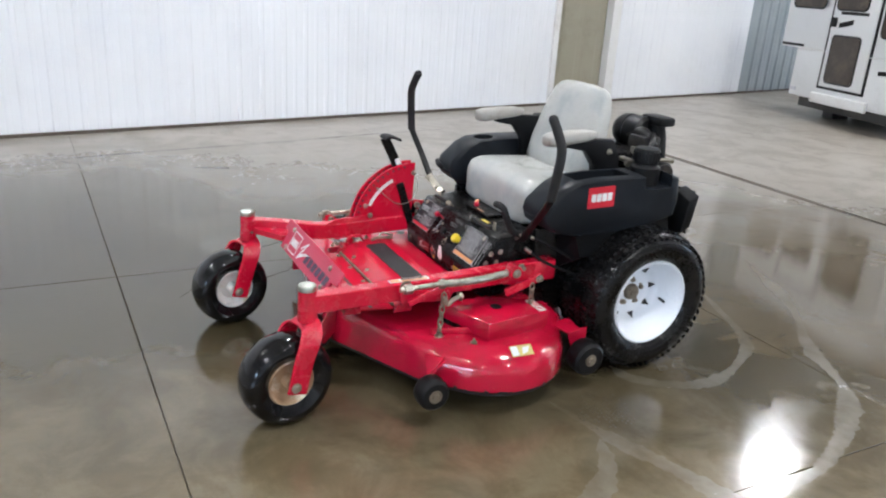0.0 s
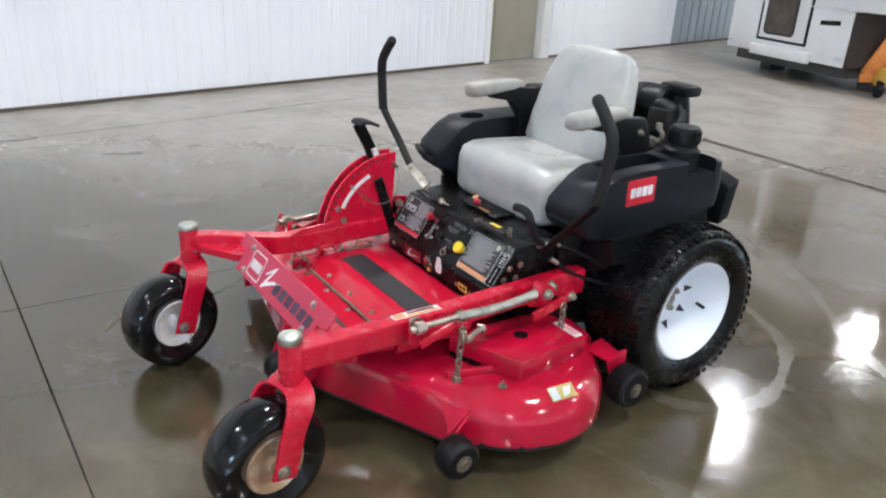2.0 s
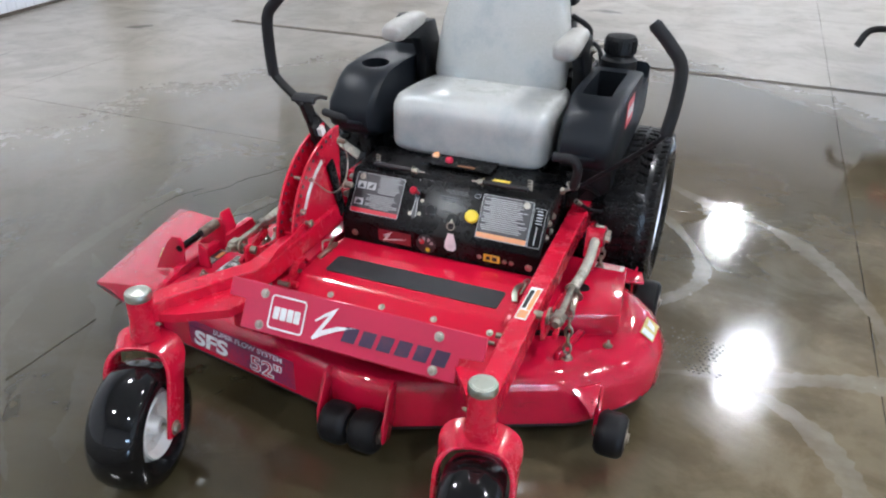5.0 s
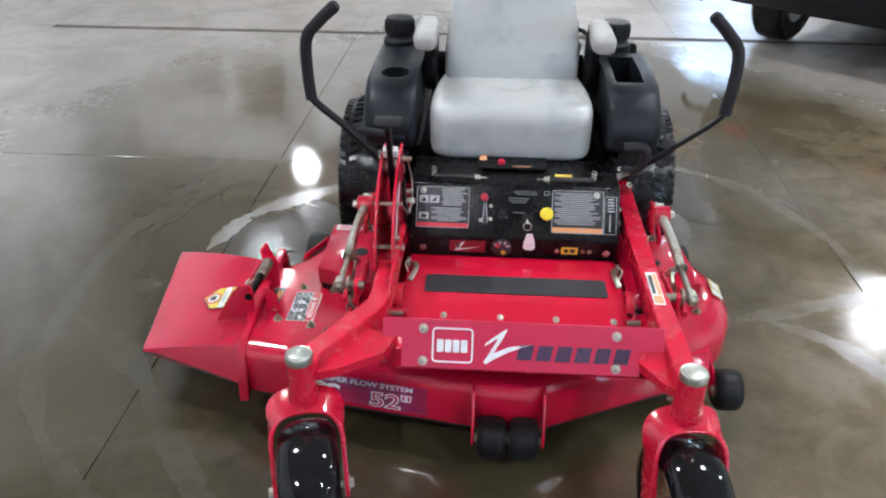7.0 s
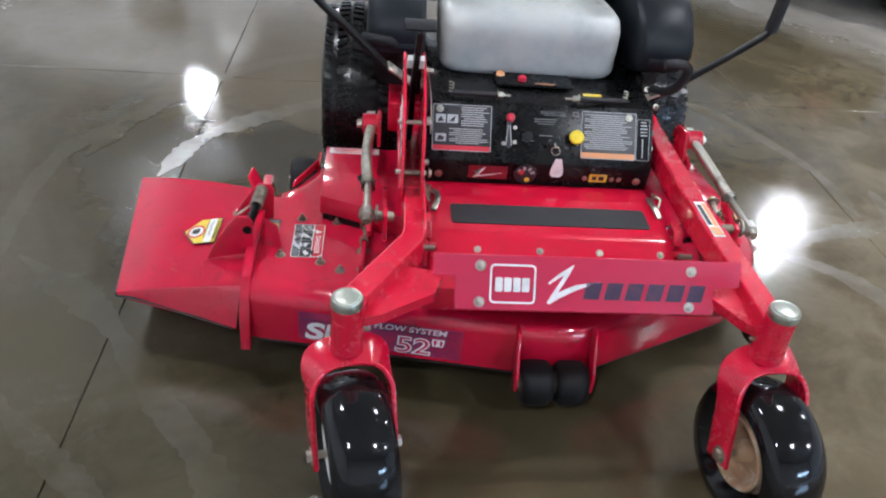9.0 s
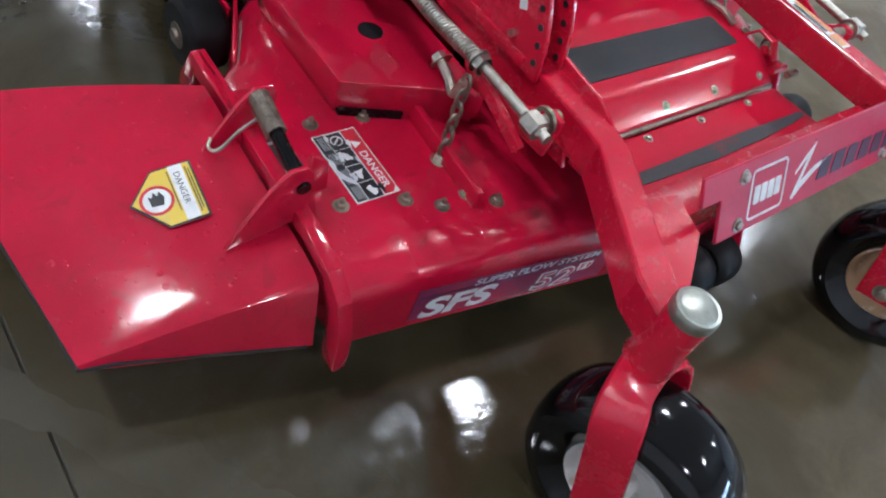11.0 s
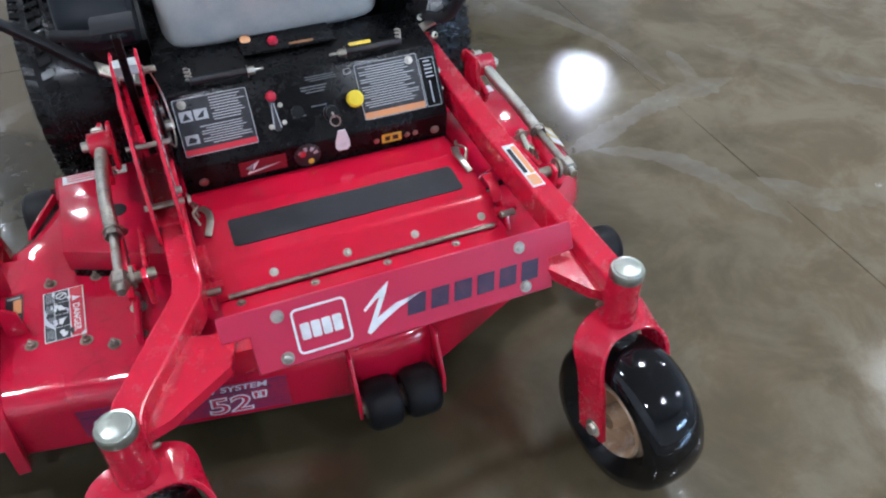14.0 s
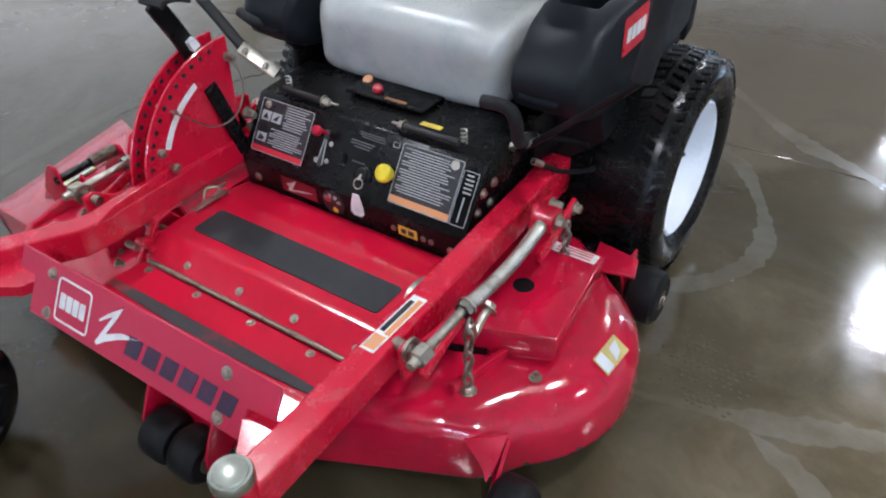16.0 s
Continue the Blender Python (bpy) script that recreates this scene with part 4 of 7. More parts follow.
def caster(side, yaw, trail, rim_material, rim_label):
    """A swivelling front wheel, built ahead of its pivot and turned about it."""
    x = side * 0.42
    spin = Matrix.Translation((x, 0, 0)) @ Matrix.Rotation(yaw, 4, "Z") @ Matrix.Translation((-x, 0, 0))
    axis, back = spin.to_3x3() @ V((1, 0, 0)), spin.to_3x3() @ V((-1, 0, 0))
    at = lambda *p: spin @ V(p)
    AY, AZ = -trail, 0.155
    arch = curve([(x - 0.079, AY + 0.004, AZ - 0.026), (x - 0.079, -0.050, 0.235), (x - 0.076, -0.026, 0.302), (x - 0.053, -0.010, 0.336), (x, -0.004, 0.343),
                  (x + 0.053, -0.010, 0.336), (x + 0.076, -0.026, 0.302), (x + 0.079, -0.050, 0.235), (x + 0.079, AY + 0.004, AZ - 0.026)], 5)
    fork = part("caster_fork", mesh(flatbar([spin @ p for p in arch], 0.068, 0.011, spin.to_3x3() @ V((0, 1, 0.42)), 0.003)), RED, mower, "bent red steel caster fork", sharp=25)
    part("axle_bolt", mesh(tube([at(x - 0.094, AY, AZ), at(x + 0.094, AY, AZ)], 0.008, 12), bolt(at(x - 0.085, AY, AZ), back, 0.012, 0.009), bolt(at(x + 0.085, AY, AZ), axis, 0.012, 0.009)), ZINC, fork)
    c = at(x, AY, AZ)
    wheel = part("caster_wheel", mesh(lathe([(0.076, -0.043), (0.090, -0.054), (0.113, -0.066), (0.134, -0.062), (0.147, -0.048), (0.1535, -0.024), (0.155, 0.0),
                                              (0.1535, 0.024), (0.147, 0.048), (0.134, 0.062), (0.113, 0.066), (0.090, 0.054), (0.076, 0.043)], c, axis, 56)), RUBBER_WET, mower, "smooth black caster tyre, wet")
    part("rim", mesh(lathe([(0, -0.052), (0.018, -0.052), (0.022, -0.045), (0.024, -0.018), (0.050, -0.014), (0.066, -0.026), (0.070, -0.044), (0.077, -0.051), (0.081, -0.046), (0.081, 0.046), (0.077, 0.051), (0.070, 0.044),
                            (0.066, 0.026), (0.050, 0.014), (0.024, 0.018), (0.022, 0.045), (0.018, 0.052), (0, 0.052)], c, axis, 36)), rim_material, wheel, rim_label)
    post = part("pivot_post", mesh(lathe([(0, 0.348), (0.034, 0.348), (0.0345, 0.354), (0.0305, 0.400), (0.0300, 0.452), (0, 0.452)], (x, 0, 0), (0, 0, 1), 28)), RED, mower)
    part("cap", mesh(lathe([(0.0295, 0.450), (0.0305, 0.455), (0.0305, 0.4655), (0.0285, 0.4700), (0.0245, 0.4690), (0.0225, 0.4715), (0.012, 0.4745), (0, 0.4755)], (x, 0, 0), (0, 0, 1), 32)), CHROME, post, "bright metal grease cap", sharp=24)
    part("grease_nipple", mesh(lathe([(0, 0), (0.005, 0), (0.005, 0.006), (0.003, 0.012), (0, 0.013)], (x + side * -0.032, 0.008, 0.385), (-side, 0, 0.2), 10)), OLD_STEEL, post)


caster(-1, 0.24, 0.088, DIRTY_RIM, "white caster rim with dirt and rust")
caster(1, 0.16, 0.079, RUST_RIM, "rusty tan caster rim")

# main rails: square tubes from the caster posts back to the console
part("frame_rail", mesh(flatbar([(-0.42, 0.0, 0.405), (-0.405, 0.06, 0.405), (-0.292, 0.255, 0.403), (-0.285, 0.30, 0.403), (-0.282, 0.95, 0.42)], 0.052, 0.064, (1, 0, 0), 0.005)), RED, mower, sharp=14)
part("frame_rail", mesh(flatbar([(0.42, 0.0, 0.405), (0.405, 0.45, 0.403), (0.398, 0.95, 0.42)], 0.052, 0.064, (1, 0, 0), 0.005)), RED, mower, sharp=14)
part("cross_tube", mesh(flatbar([(-0.27, 0.165, 0.36), (0.40, 0.165, 0.36)], 0.06, 0.06, (0, 1, 0), 0.004)), RED, mower)
part("gusset", mesh(prism([(-0.405, 0.012, 0.384), (-0.352, 0.030, 0.384), (-0.250, 0.098, 0.384), (-0.228, 0.165, 0.384), (-0.318, 0.190, 0.384), (-0.40, 0.06, 0.384)], (0, 0, 0.022))), RED, mower, "welded red gusset", flat=True)
part("gusset", mesh(prism([(x, y, 0.380 + 0.10 * y) for x, y in ((0.405, 0.012), (0.402, 0.165), (0.318, 0.165), (0.325, 0.098), (0.375, 0.030))], (0, 0, 0.022))), RED, mower, "welded red gusset", flat=True)

# sloping name plate across the front
PL = Sheet((0.0575, 0.0815, 0.380), (1, 0, 0), (0, 0.055, 0.095))
plate = part("front_plate", mesh(prism([PL.at(u, v, 0.0) for u, v in ((-0.268, 0.0), (0.272, 0.0), (0.272, 0.055), (0.325, 0.06), (0.325, 0.112), (-0.313, 0.112), (-0.313, 0.068), (-0.268, 0.068))], PL.n * -0.006, 0.0015, 1)), RED_MATT, mower, "faded red steel name plate")
each("plate_bolt", [bolt(PL.at(u, v), PL.n, 0.0075, 0.006) for u in (-0.218, 0.219) for v in (0.016, 0.090)], ZINC, plate)
part("maker_badge", mesh(PL.ring(-0.198, 0.014, -0.104, 0.094, 0.004, 0.010), *[PL.rect(-0.187 + 0.0182 * i, 0.038, -0.187 + 0.0182 * i + 0.0155, 0.067, 0.0008, 0.003) for i in range(4)]), DECAL_WHITE, plate, "white outlined maker's badge")
part("swoosh", mesh(PL.poly([(-0.078, 0.0593), (-0.0546, 0.0792), (-0.0265, 0.0974), (-0.0345, 0.0785), (-0.0573, 0.0397), (-0.0212, 0.0559), (0.0277, 0.0631), (-0.0212, 0.0446), (-0.0546, 0.0272), (-0.0747, 0.014), (-0.08, 0.0182), (-0.0466, 0.0746), (-0.0546, 0.0705), (-0.0767, 0.0552)])), DECAL_WHITE, plate, "white zig-zag stroke")
each("name_bar", [PL.poly([(a, 0.027), (a + 0.033, 0.027), (a + 0.041, 0.062), (a + 0.008, 0.062)]) for a in (-0.006 + 0.0435 * i for i in range(6))], DECAL_NAVY, plate, "dark slanted name bars")

# foot deck: hinged red floor pan with grip strips
pan = part("floor_pan", mesh(prism([(-0.243, y, z) for y, z in ((0.344, 0.306), (0.345, 0.3135), (0.348, 0.3175), (0.352, 0.3205), (0.388, 0.3440), (0.393, 0.3468), (0.399, 0.3492), (0.406, 0.3508), (0.414, 0.3516), (0.552, 0.3548), (0.559, 0.3546), (0.566, 0.3538), (0.642, 0.3405), (0.652, 0.3395), (0.652, 0.334), (0.58, 0.345), (0.415, 0.343), (0.356, 0.308))], (0.592, 0, 0))), RED_PAN, mower, "red floor pan", sharp=30)
part("front_pan", mesh(prism([(-0.243, y, z) for y, z in ((0.196, 0.322), (0.335, 0.311), (0.335, 0.305), (0.196, 0.316))], (0.592, 0, 0))), RED_PAN, mower)
part("grip_strip", mesh(prism([(0.0590 + p, 0.477 + q, 0.3530 + 0.023 * q) for p, q in round_rect(0.494, 0.082, 0.009)], (0, 0, 0.0024))), GRIP_TAPE, pan, "black grip strip")
part("worn_strip", mesh(prism([(x, y - 0.009, 0.3380 - 0.079 * y) for x, y in ((-0.235, 0.254), (-0.12, 0.247), (0.02, 0.242), (0.18, 0.245), (0.29, 0.252), (0.340, 0.259), (0.340, 0.271), (0.10, 0.275), (-0.235, 0.272))], (0, 0, 0.002))), WORN_TAPE, pan, "worn dark grip strip")
part("hinge", mesh(tube([(-0.225, 0.340, 0.317), (0.335, 0.340, 0.317)], 0.0050, 10)), OLD_STEEL, pan, "tarnished piano hinge")
each("hinge_screw", [bolt((x, y, z), (0, lean, 1), 0.006, 0.005) for i, x in enumerate((-0.205, -0.13, -0.06, 0.02, 0.09, 0.165, 0.24, 0.315)) for y, z, lean in (((0.364, 0.3275, -0.65),) if i % 2 else ((0.322, 0.3115, 0.08),))], ZINC, pan)
for x, lean in ((-0.232, 0.012), (0.340, -0.008)):
    part("latch", mesh(flatbar(curve([(x, 0.48, 0.358), (x + lean, 0.51, 0.370), (x + lean, 0.545, 0.367), (x, 0.575, 0.359)], 5), 0.015, 0.006, (1, 0, 0), 0.002)), ZINC, pan, "bright pan latch")
for x in (-0.258, 0.362):
    part("side_bracket", mesh(prism([(x, 0.33, 0.30), (x, 0.40, 0.30), (x, 0.405, 0.345), (x, 0.36, 0.350)], (0.010, 0, 0), 0.002), tube([(x - 0.02, 0.36, 0.335), (x + 0.03, 0.36, 0.335)], 0.009, 10), bolt((x - 0.005, 0.40, 0.35), (-1, 0, 0))), RED, mower)

for x, way in ((-0.252, 1), (0.356, -1)):
    part("pan_bracket", mesh(flatbar([(x, 0.372, 0.350), (x, 0.395, 0.378), (x, 0.430, 0.380), (x, 0.452, 0.352)], 0.022, 0.006, (1, 0, 0), 0.0015)), RED, mower)
    each("bracket_pin", [tube([(x - 0.014, 0.329, 0.352), (x + 0.018, 0.329, 0.352)], 0.007, 10), tube([(x - 0.012, 0.412, 0.345), (x + 0.022, 0.412, 0.345)], 0.006, 10)], OLD_STEEL, mower)
    part("latch_wire", mesh(tube(curve([(x + way * 0.012, 0.515, 0.362), (x + way * 0.004, 0.535, 0.380), (x + way * 0.016, 0.560, 0.376), (x + way * 0.006, 0.585, 0.366), (x + way * 0.014, 0.545, 0.360)], 6), 0.0028, 8)), ZINC, pan)

# console with the slanted instrument panel
console = part("console", mesh(prism([(-0.25, y, z) for y, z in ((0.657, 0.332), (0.652, 0.402), (0.740, 0.532), (0.905, 0.545), (0.905, 0.30), (0.70, 0.30))], (0.607, 0, 0), 0.004)), BLACK_PAINT, mower, "black sheet-metal console")
FACE = Sheet((-0.25, 0.652, 0.402), (1, 0, 0), (0, 0.088, 0.130))
LOW = Sheet((-0.25, 0.6565, 0.340), (1, 0, 0), (0, -0.005, 0.070))


def print_lines(sheet, u0, v0, u1, v1, rows, seed, lift=0.0016):
    r = random.Random(seed)
    out = []
    h = (v1 - v0) / rows
    for i in range(rows):
        a = u0 + (r.uniform(0, 0.18) * (u1 - u0) if i % 3 == 0 else 0)
        b = u1 - r.uniform(0, 0.25) * (u1 - u0)
        out.append(sheet.rect(a, v0 + i * h + h * 0.3, b, v0 + i * h + h * 0.70, lift))
    return out


left_plate = part("warning_plate", mesh(FACE.rect(0.018, 0.026, 0.172, 0.146, r=0.004)), DECAL_BLACK, console, "black warning plate with small print")
part("plate_border", mesh(FACE.ring(0.018, 0.026, 0.172, 0.146, 0.0016, 0.004, 0.0014)), DECAL_PRINT, left_plate)
part("red_footer", mesh(FACE.rect(0.020, 0.028, 0.170, 0.040, 0.0014)), DECAL_RED, left_plate)
part("small_print", mesh(*print_lines(FACE, 0.092, 0.090, 0.166, 0.142, 9, 1), *print_lines(FACE, 0.062, 0.044, 0.165, 0.086, 8, 2), FACE.rect(0.026, 0.098, 0.052, 0.120, 0.0014), FACE.rect(0.056, 0.098, 0.084, 0.120, 0.0014), FACE.rect(0.026, 0.050, 0.054, 0.070, 0.0014)), DECAL_PRINT, left_plate)
each("pictogram", [FACE.poly([(0.030, 0.101), (0.039, 0.116), (0.048, 0.102)], 0.0022), FACE.poly([(0.060, 0.102), (0.068, 0.110), (0.078, 0.117), (0.074, 0.102)], 0.0022), FACE.poly([(0.030, 0.053), (0.036, 0.066), (0.050, 0.060), (0.046, 0.053)], 0.0022)], DECAL_BLACK, left_plate)
right_plate = part("warning_plate", mesh(FACE.rect(0.412, 0.022, 0.560, 0.146, r=0.004)), DECAL_BLACK, console, "black warning plate with an orange foot")
part("plate_border", mesh(FACE.ring(0.412, 0.022, 0.560, 0.146, 0.0016, 0.004, 0.0014), FACE.ring(0.562, 0.022, 0.598, 0.132, 0.0014, 0.003, 0.0010)), DECAL_PRINT, right_plate)
part("orange_footer", mesh(FACE.rect(0.414, 0.024, 0.558, 0.038, 0.0014)), DECAL_ORANGE, right_plate)
part("small_print", mesh(*print_lines(FACE, 0.420, 0.046, 0.552, 0.140, 17, 3), *print_lines(FACE, 0.572, 0.085, 0.592, 0.128, 5, 4), FACE.rect(0.578, 0.03, 0.581, 0.08, 0.0014)), DECAL_PRINT, right_plate)
each("panel_print", [*print_lines(FACE, 0.300, 0.128, 0.385, 0.142, 3, 5), *print_lines(FACE, 0.285, 0.104, 0.350, 0.122, 3, 6), FACE.rect(0.255, 0.06, 0.285, 0.063), FACE.rect(0.30, 0.075, 0.335, 0.078)], FAINT_PRINT, console, "rubbed grey print")
part("panel_mark", mesh(FACE.ring(0.388, 0.13, 0.404, 0.142, 0.0012, 0.002)), DECAL_PRINT, console)
part("choke_slot", mesh(FACE.rect(0.212, 0.040, 0.226, 0.122, 0.001, 0.004)), DECAL_BLACK, console)
part("throttle_knob", mesh(tube([FACE.at(0.219, 0.112), FACE.at(0.216, 0.118, 0.028)], 0.004, 8), lathe([(0, 0.024), (0.008, 0.026), (0.0115, 0.033), (0.0115, 0.038), (0.008, 0.044), (0, 0.046)], FACE.at(0.216, 0.114), FACE.n, 20)), RED_KNOB, console, "red ball knob")
part("slot_mark", mesh(FACE.poly([(0.210, 0.046), (0.216, 0.100), (0.2175, 0.100), (0.2125, 0.046)], 0.002), FACE.poly([(0.228, 0.046), (0.222, 0.100), (0.2205, 0.100), (0.2255, 0.046)], 0.002)), DECAL_PRINT, console)
each("panel_screw", [*[bolt(FACE.at(u, v), FACE.n, r, r * 0.75) for u, v, r in ((0.036, 0.134, 0.0065), (0.540, 0.134, 0.0065), (0.235, 0.094, 0.0038), (0.235, 0.056, 0.0038), (0.206, 0.052, 0.0038))], *[bolt(LOW.at(u, 0.022), LOW.n, 0.007, 0.005) for u in (0.040, 0.575)]], ZINC, console)
part("ignition_switch", mesh(lathe([(0, 0.0), (0.018, 0.0), (0.018, 0.006), (0.013, 0.010), (0.013, 0.014), (0, 0.014)], FACE.at(0.340, 0.055), FACE.n, 24)), BLACK_PLASTIC, console)
part("key_ring", mesh(lathe([(0.011, -0.001), (0.0125, 0.0), (0.011, 0.001), (0.0098, 0.0), (0.011, -0.001)], FACE.at(0.342, 0.036, 0.017), FACE.n, 24), tube([FACE.at(0.340, 0.055, 0.012), FACE.at(0.341, 0.044, 0.020)], 0.003, 8)), ZINC, console)
TAG = Sheet(FACE.at(0.345, 0.0, 0.014), (1, 0, 0), (0, -0.012, 1))
part("key_tag", mesh(TAG.poly([(0.004 + p, -0.006 + q) for p, q in ((-0.008, 0.024), (0.008, 0.024), (0.016, -0.005), (0.017, -0.022), (0.010, -0.030), (-0.010, -0.030), (-0.017, -0.022), (-0.016, -0.005))], 0.0, 0.0016)), DECAL_WHITE, console, "white paper key tag")
part("blade_knob", mesh(lathe([(0.014, 0.0), (0.015, 0.010), (0.0190, 0.013), (0.0190, 0.022), (0.015, 0.026), (0, 0.027)], FACE.at(0.396, 0.074), FACE.n, 18)), YELLOW_KNOB, console, "round yellow blade switch knob")
part("choke_plug", mesh(lathe([(0.014, 0), (0.014, 0.008), (0, 0.009)], FACE.at(0.268, 0.072), FACE.n, 18)), BLACK_PLASTIC, console)
part("red_badge", mesh(LOW.rect(0.118, 0.012, 0.222, 0.052, r=0.003)), surface("dark_red_badge", (0.20, 0.01, 0.02), (0.13, 0.01, 0.015), (0.25, 0.4), scale=20, bump=0), console, "dark red badge")
part("badge_stroke", mesh(LOW.poly([(0.132, 0.034), (0.150, 0.042), (0.164, 0.050), (0.146, 0.022), (0.176, 0.028), (0.210, 0.032), (0.176, 0.024), (0.132, 0.016), (0.152, 0.044)], 0.0016)), DECAL_WHITE, console)
part("hour_gauge", mesh(lathe([(0.030, 0.0), (0.030, 0.003), (0.027, 0.004), (0, 0.004)], LOW.at(0.270, 0.032), LOW.n, 30)), DECAL_BLACK, console, "round printed gauge disc")
part("gauge_print", mesh(*[LOW.poly([(0.270 + r * math.cos(radians(a)), 0.032 + r * math.sin(radians(a))) for r, a in ((0.014, b), (0.025, b), (0.025, b + 22), (0.014, b + 22))], 0.0046) for b in (10, 50, 92, 135)]), DECAL_PRINT, console)
part("gauge_spot", mesh(lathe([(0.008, 0.004), (0.008, 0.0052), (0, 0.0052)], LOW.at(0.258, 0.040), LOW.n, 16)), DECAL_RED, console)
part("gauge_spot", mesh(lathe([(0.007, 0.004), (0.007, 0.0052), (0, 0.0052)], LOW.at(0.276, 0.016), LOW.n, 16)), DECAL_YELLOW, console)
part("yellow_label", mesh(LOW.rect(0.444, 0.016, 0.492, 0.040, r=0.002)), DECAL_YELLOW, console)
part("label_print", mesh(LOW.rect(0.452, 0.022, 0.464, 0.034, 0.0016), LOW.rect(0.470, 0.022, 0.484, 0.034, 0.0016)), DECAL_BLACK, console)
each("low_screw", [bolt(LOW.at(u, 0.026), LOW.n, 0.0045, 0.004) for u in (0.432, 0.506, 0.526)], ZINC, console)
each("side_screw", [*[bolt((0.357, y, z), (1, 0, 0), 0.007, 0.006) for y, z in ((0.70, 0.44), (0.72, 0.475), (0.745, 0.44), (0.76, 0.48))], *[bolt((-0.25, y, z), (-1, 0, 0), 0.009, 0.014) for y, z in ((0.70, 0.46), (0.74, 0.50))]], ZINC, console)
# linkage on the console's top
for x in (-0.185, 0.282):
    part("control_spring", mesh(tube([(x + 0.006 * math.cos(a * 0.9), 0.770 + 0.006 * math.sin(a * 0.9), 0.540 + 0.0012 * a) for a in range(0, 26)], 0.0020, 6)), ZINC, console)
    part("control_rod", mesh(tube([(x, 0.752, 0.549), (x + (0.12 if x < 0 else -0.13), 0.750, 0.549)], 0.0075, 10)), DARK_METAL, console)
    part("rod_end", mesh(bolt((x + (0.12 if x < 0 else -0.13), 0.750, 0.549), (1 if x < 0 else -1, 0, 0), 0.009, 0.014), tube([(x + (0.13 if x < 0 else -0.14), 0.750, 0.549), (x + (0.155 if x < 0 else -0.165), 0.756, 0.546)], 0.0032, 8)), ZINC, console)
part("top_cover", mesh(box((-0.060, 0.815, 0.546), (0.150, 0.95, 0.553), 0.003)), BLACK_PAINT, console)
part("cover_label", mesh(box((0.045, 0.820, 0.5535), (0.100, 0.830, 0.5543))), OLD_LABEL, console)
part("cover_sticker", mesh(box((0.17, 0.775, 0.547), (0.22, 0.79, 0.548))), DECAL_YELLOW, console)
part("fuse_knob", mesh(lathe([(0.011, 0), (0.012, 0.008), (0.008, 0.014), (0, 0.015)], (0.012, 0.843, 0.5535), (0, -0.3, 1), 18)), RED_KNOB, console)
part("amber_plug", mesh(lathe([(0.012, 0), (0.012, 0.004), (0, 0.007)], (-0.043, 0.876, 0.5535), (0, -0.5, 1), 18)), DECAL_ORANGE, console)

# ---- cutting deck ----
ARC_C, ARC_R = (0.425, 0.685), 0.288
OUTLINE = [(-0.655, 0.292), (-0.30, 0.235), (0.03, 0.180), (0.10, 0.180), (0.485, 0.360), (0.545, 0.388), (0.580, 0.420)]
OUTLINE += [(ARC_C[0] + ARC_R * math.cos(radians(a)), ARC_C[1] + ARC_R * math.sin(radians(a))) for a in range(-50, 66, 8)]
OUTLINE += [(0.46, 1.00), (0.10, 1.06), (-0.36, 0.985), (-0.49, 0.935), (-0.545, 0.880), (-0.605, 0.770), (-0.650, 0.730)]


def inset(points, d):
    """The outline moved inwards; its corners count anticlockwise."""
    out = []
    n = len(points)
    for i in range(n):
        p, q, r = V(points[i - 1]), V(points[i]), V(points[(i + 1) % n])
        a, b = (q - p).normalized(), (r - q).normalized()
        na, nb = V((-a.y, a.x)), V((-b.y, b.x))
        m = (na + nb).normalized()
        k = d / max(0.35, m.dot(na))
        out.append((q.x + m.x * k, q.y + m.y * k))
    return out


TIGHT = ((0.012, 0.100), (0.0, 0.102), (0.0, 0.203), (0.004, 0.220), (0.014, 0.234), (0.032, 0.243), (0.052, 0.246), (0.080, 0.247))
ROUND = ((0.012, 0.100), (0.0, 0.102), (0.0, 0.168), (0.006, 0.188), (0.020, 0.209), (0.042, 0.228), (0.070, 0.241), (0.100, 0.247))


def deck_ring(k):
    """One level of the shell: a tight bend along the front, a wide rolled one round the closed end."""
    ring = []
    for (x, y), (p, q) in zip(inset(OUTLINE, TIGHT[k][0]), inset(OUTLINE, ROUND[k][0])):
        w = min(1.0, max(0.0, (x - 0.49) / 0.085))
        ring.append((x + (p - x) * w, y + (q - y) * w, TIGHT[k][1] + (ROUND[k][1] - TIGHT[k][1]) * w))
    return ring


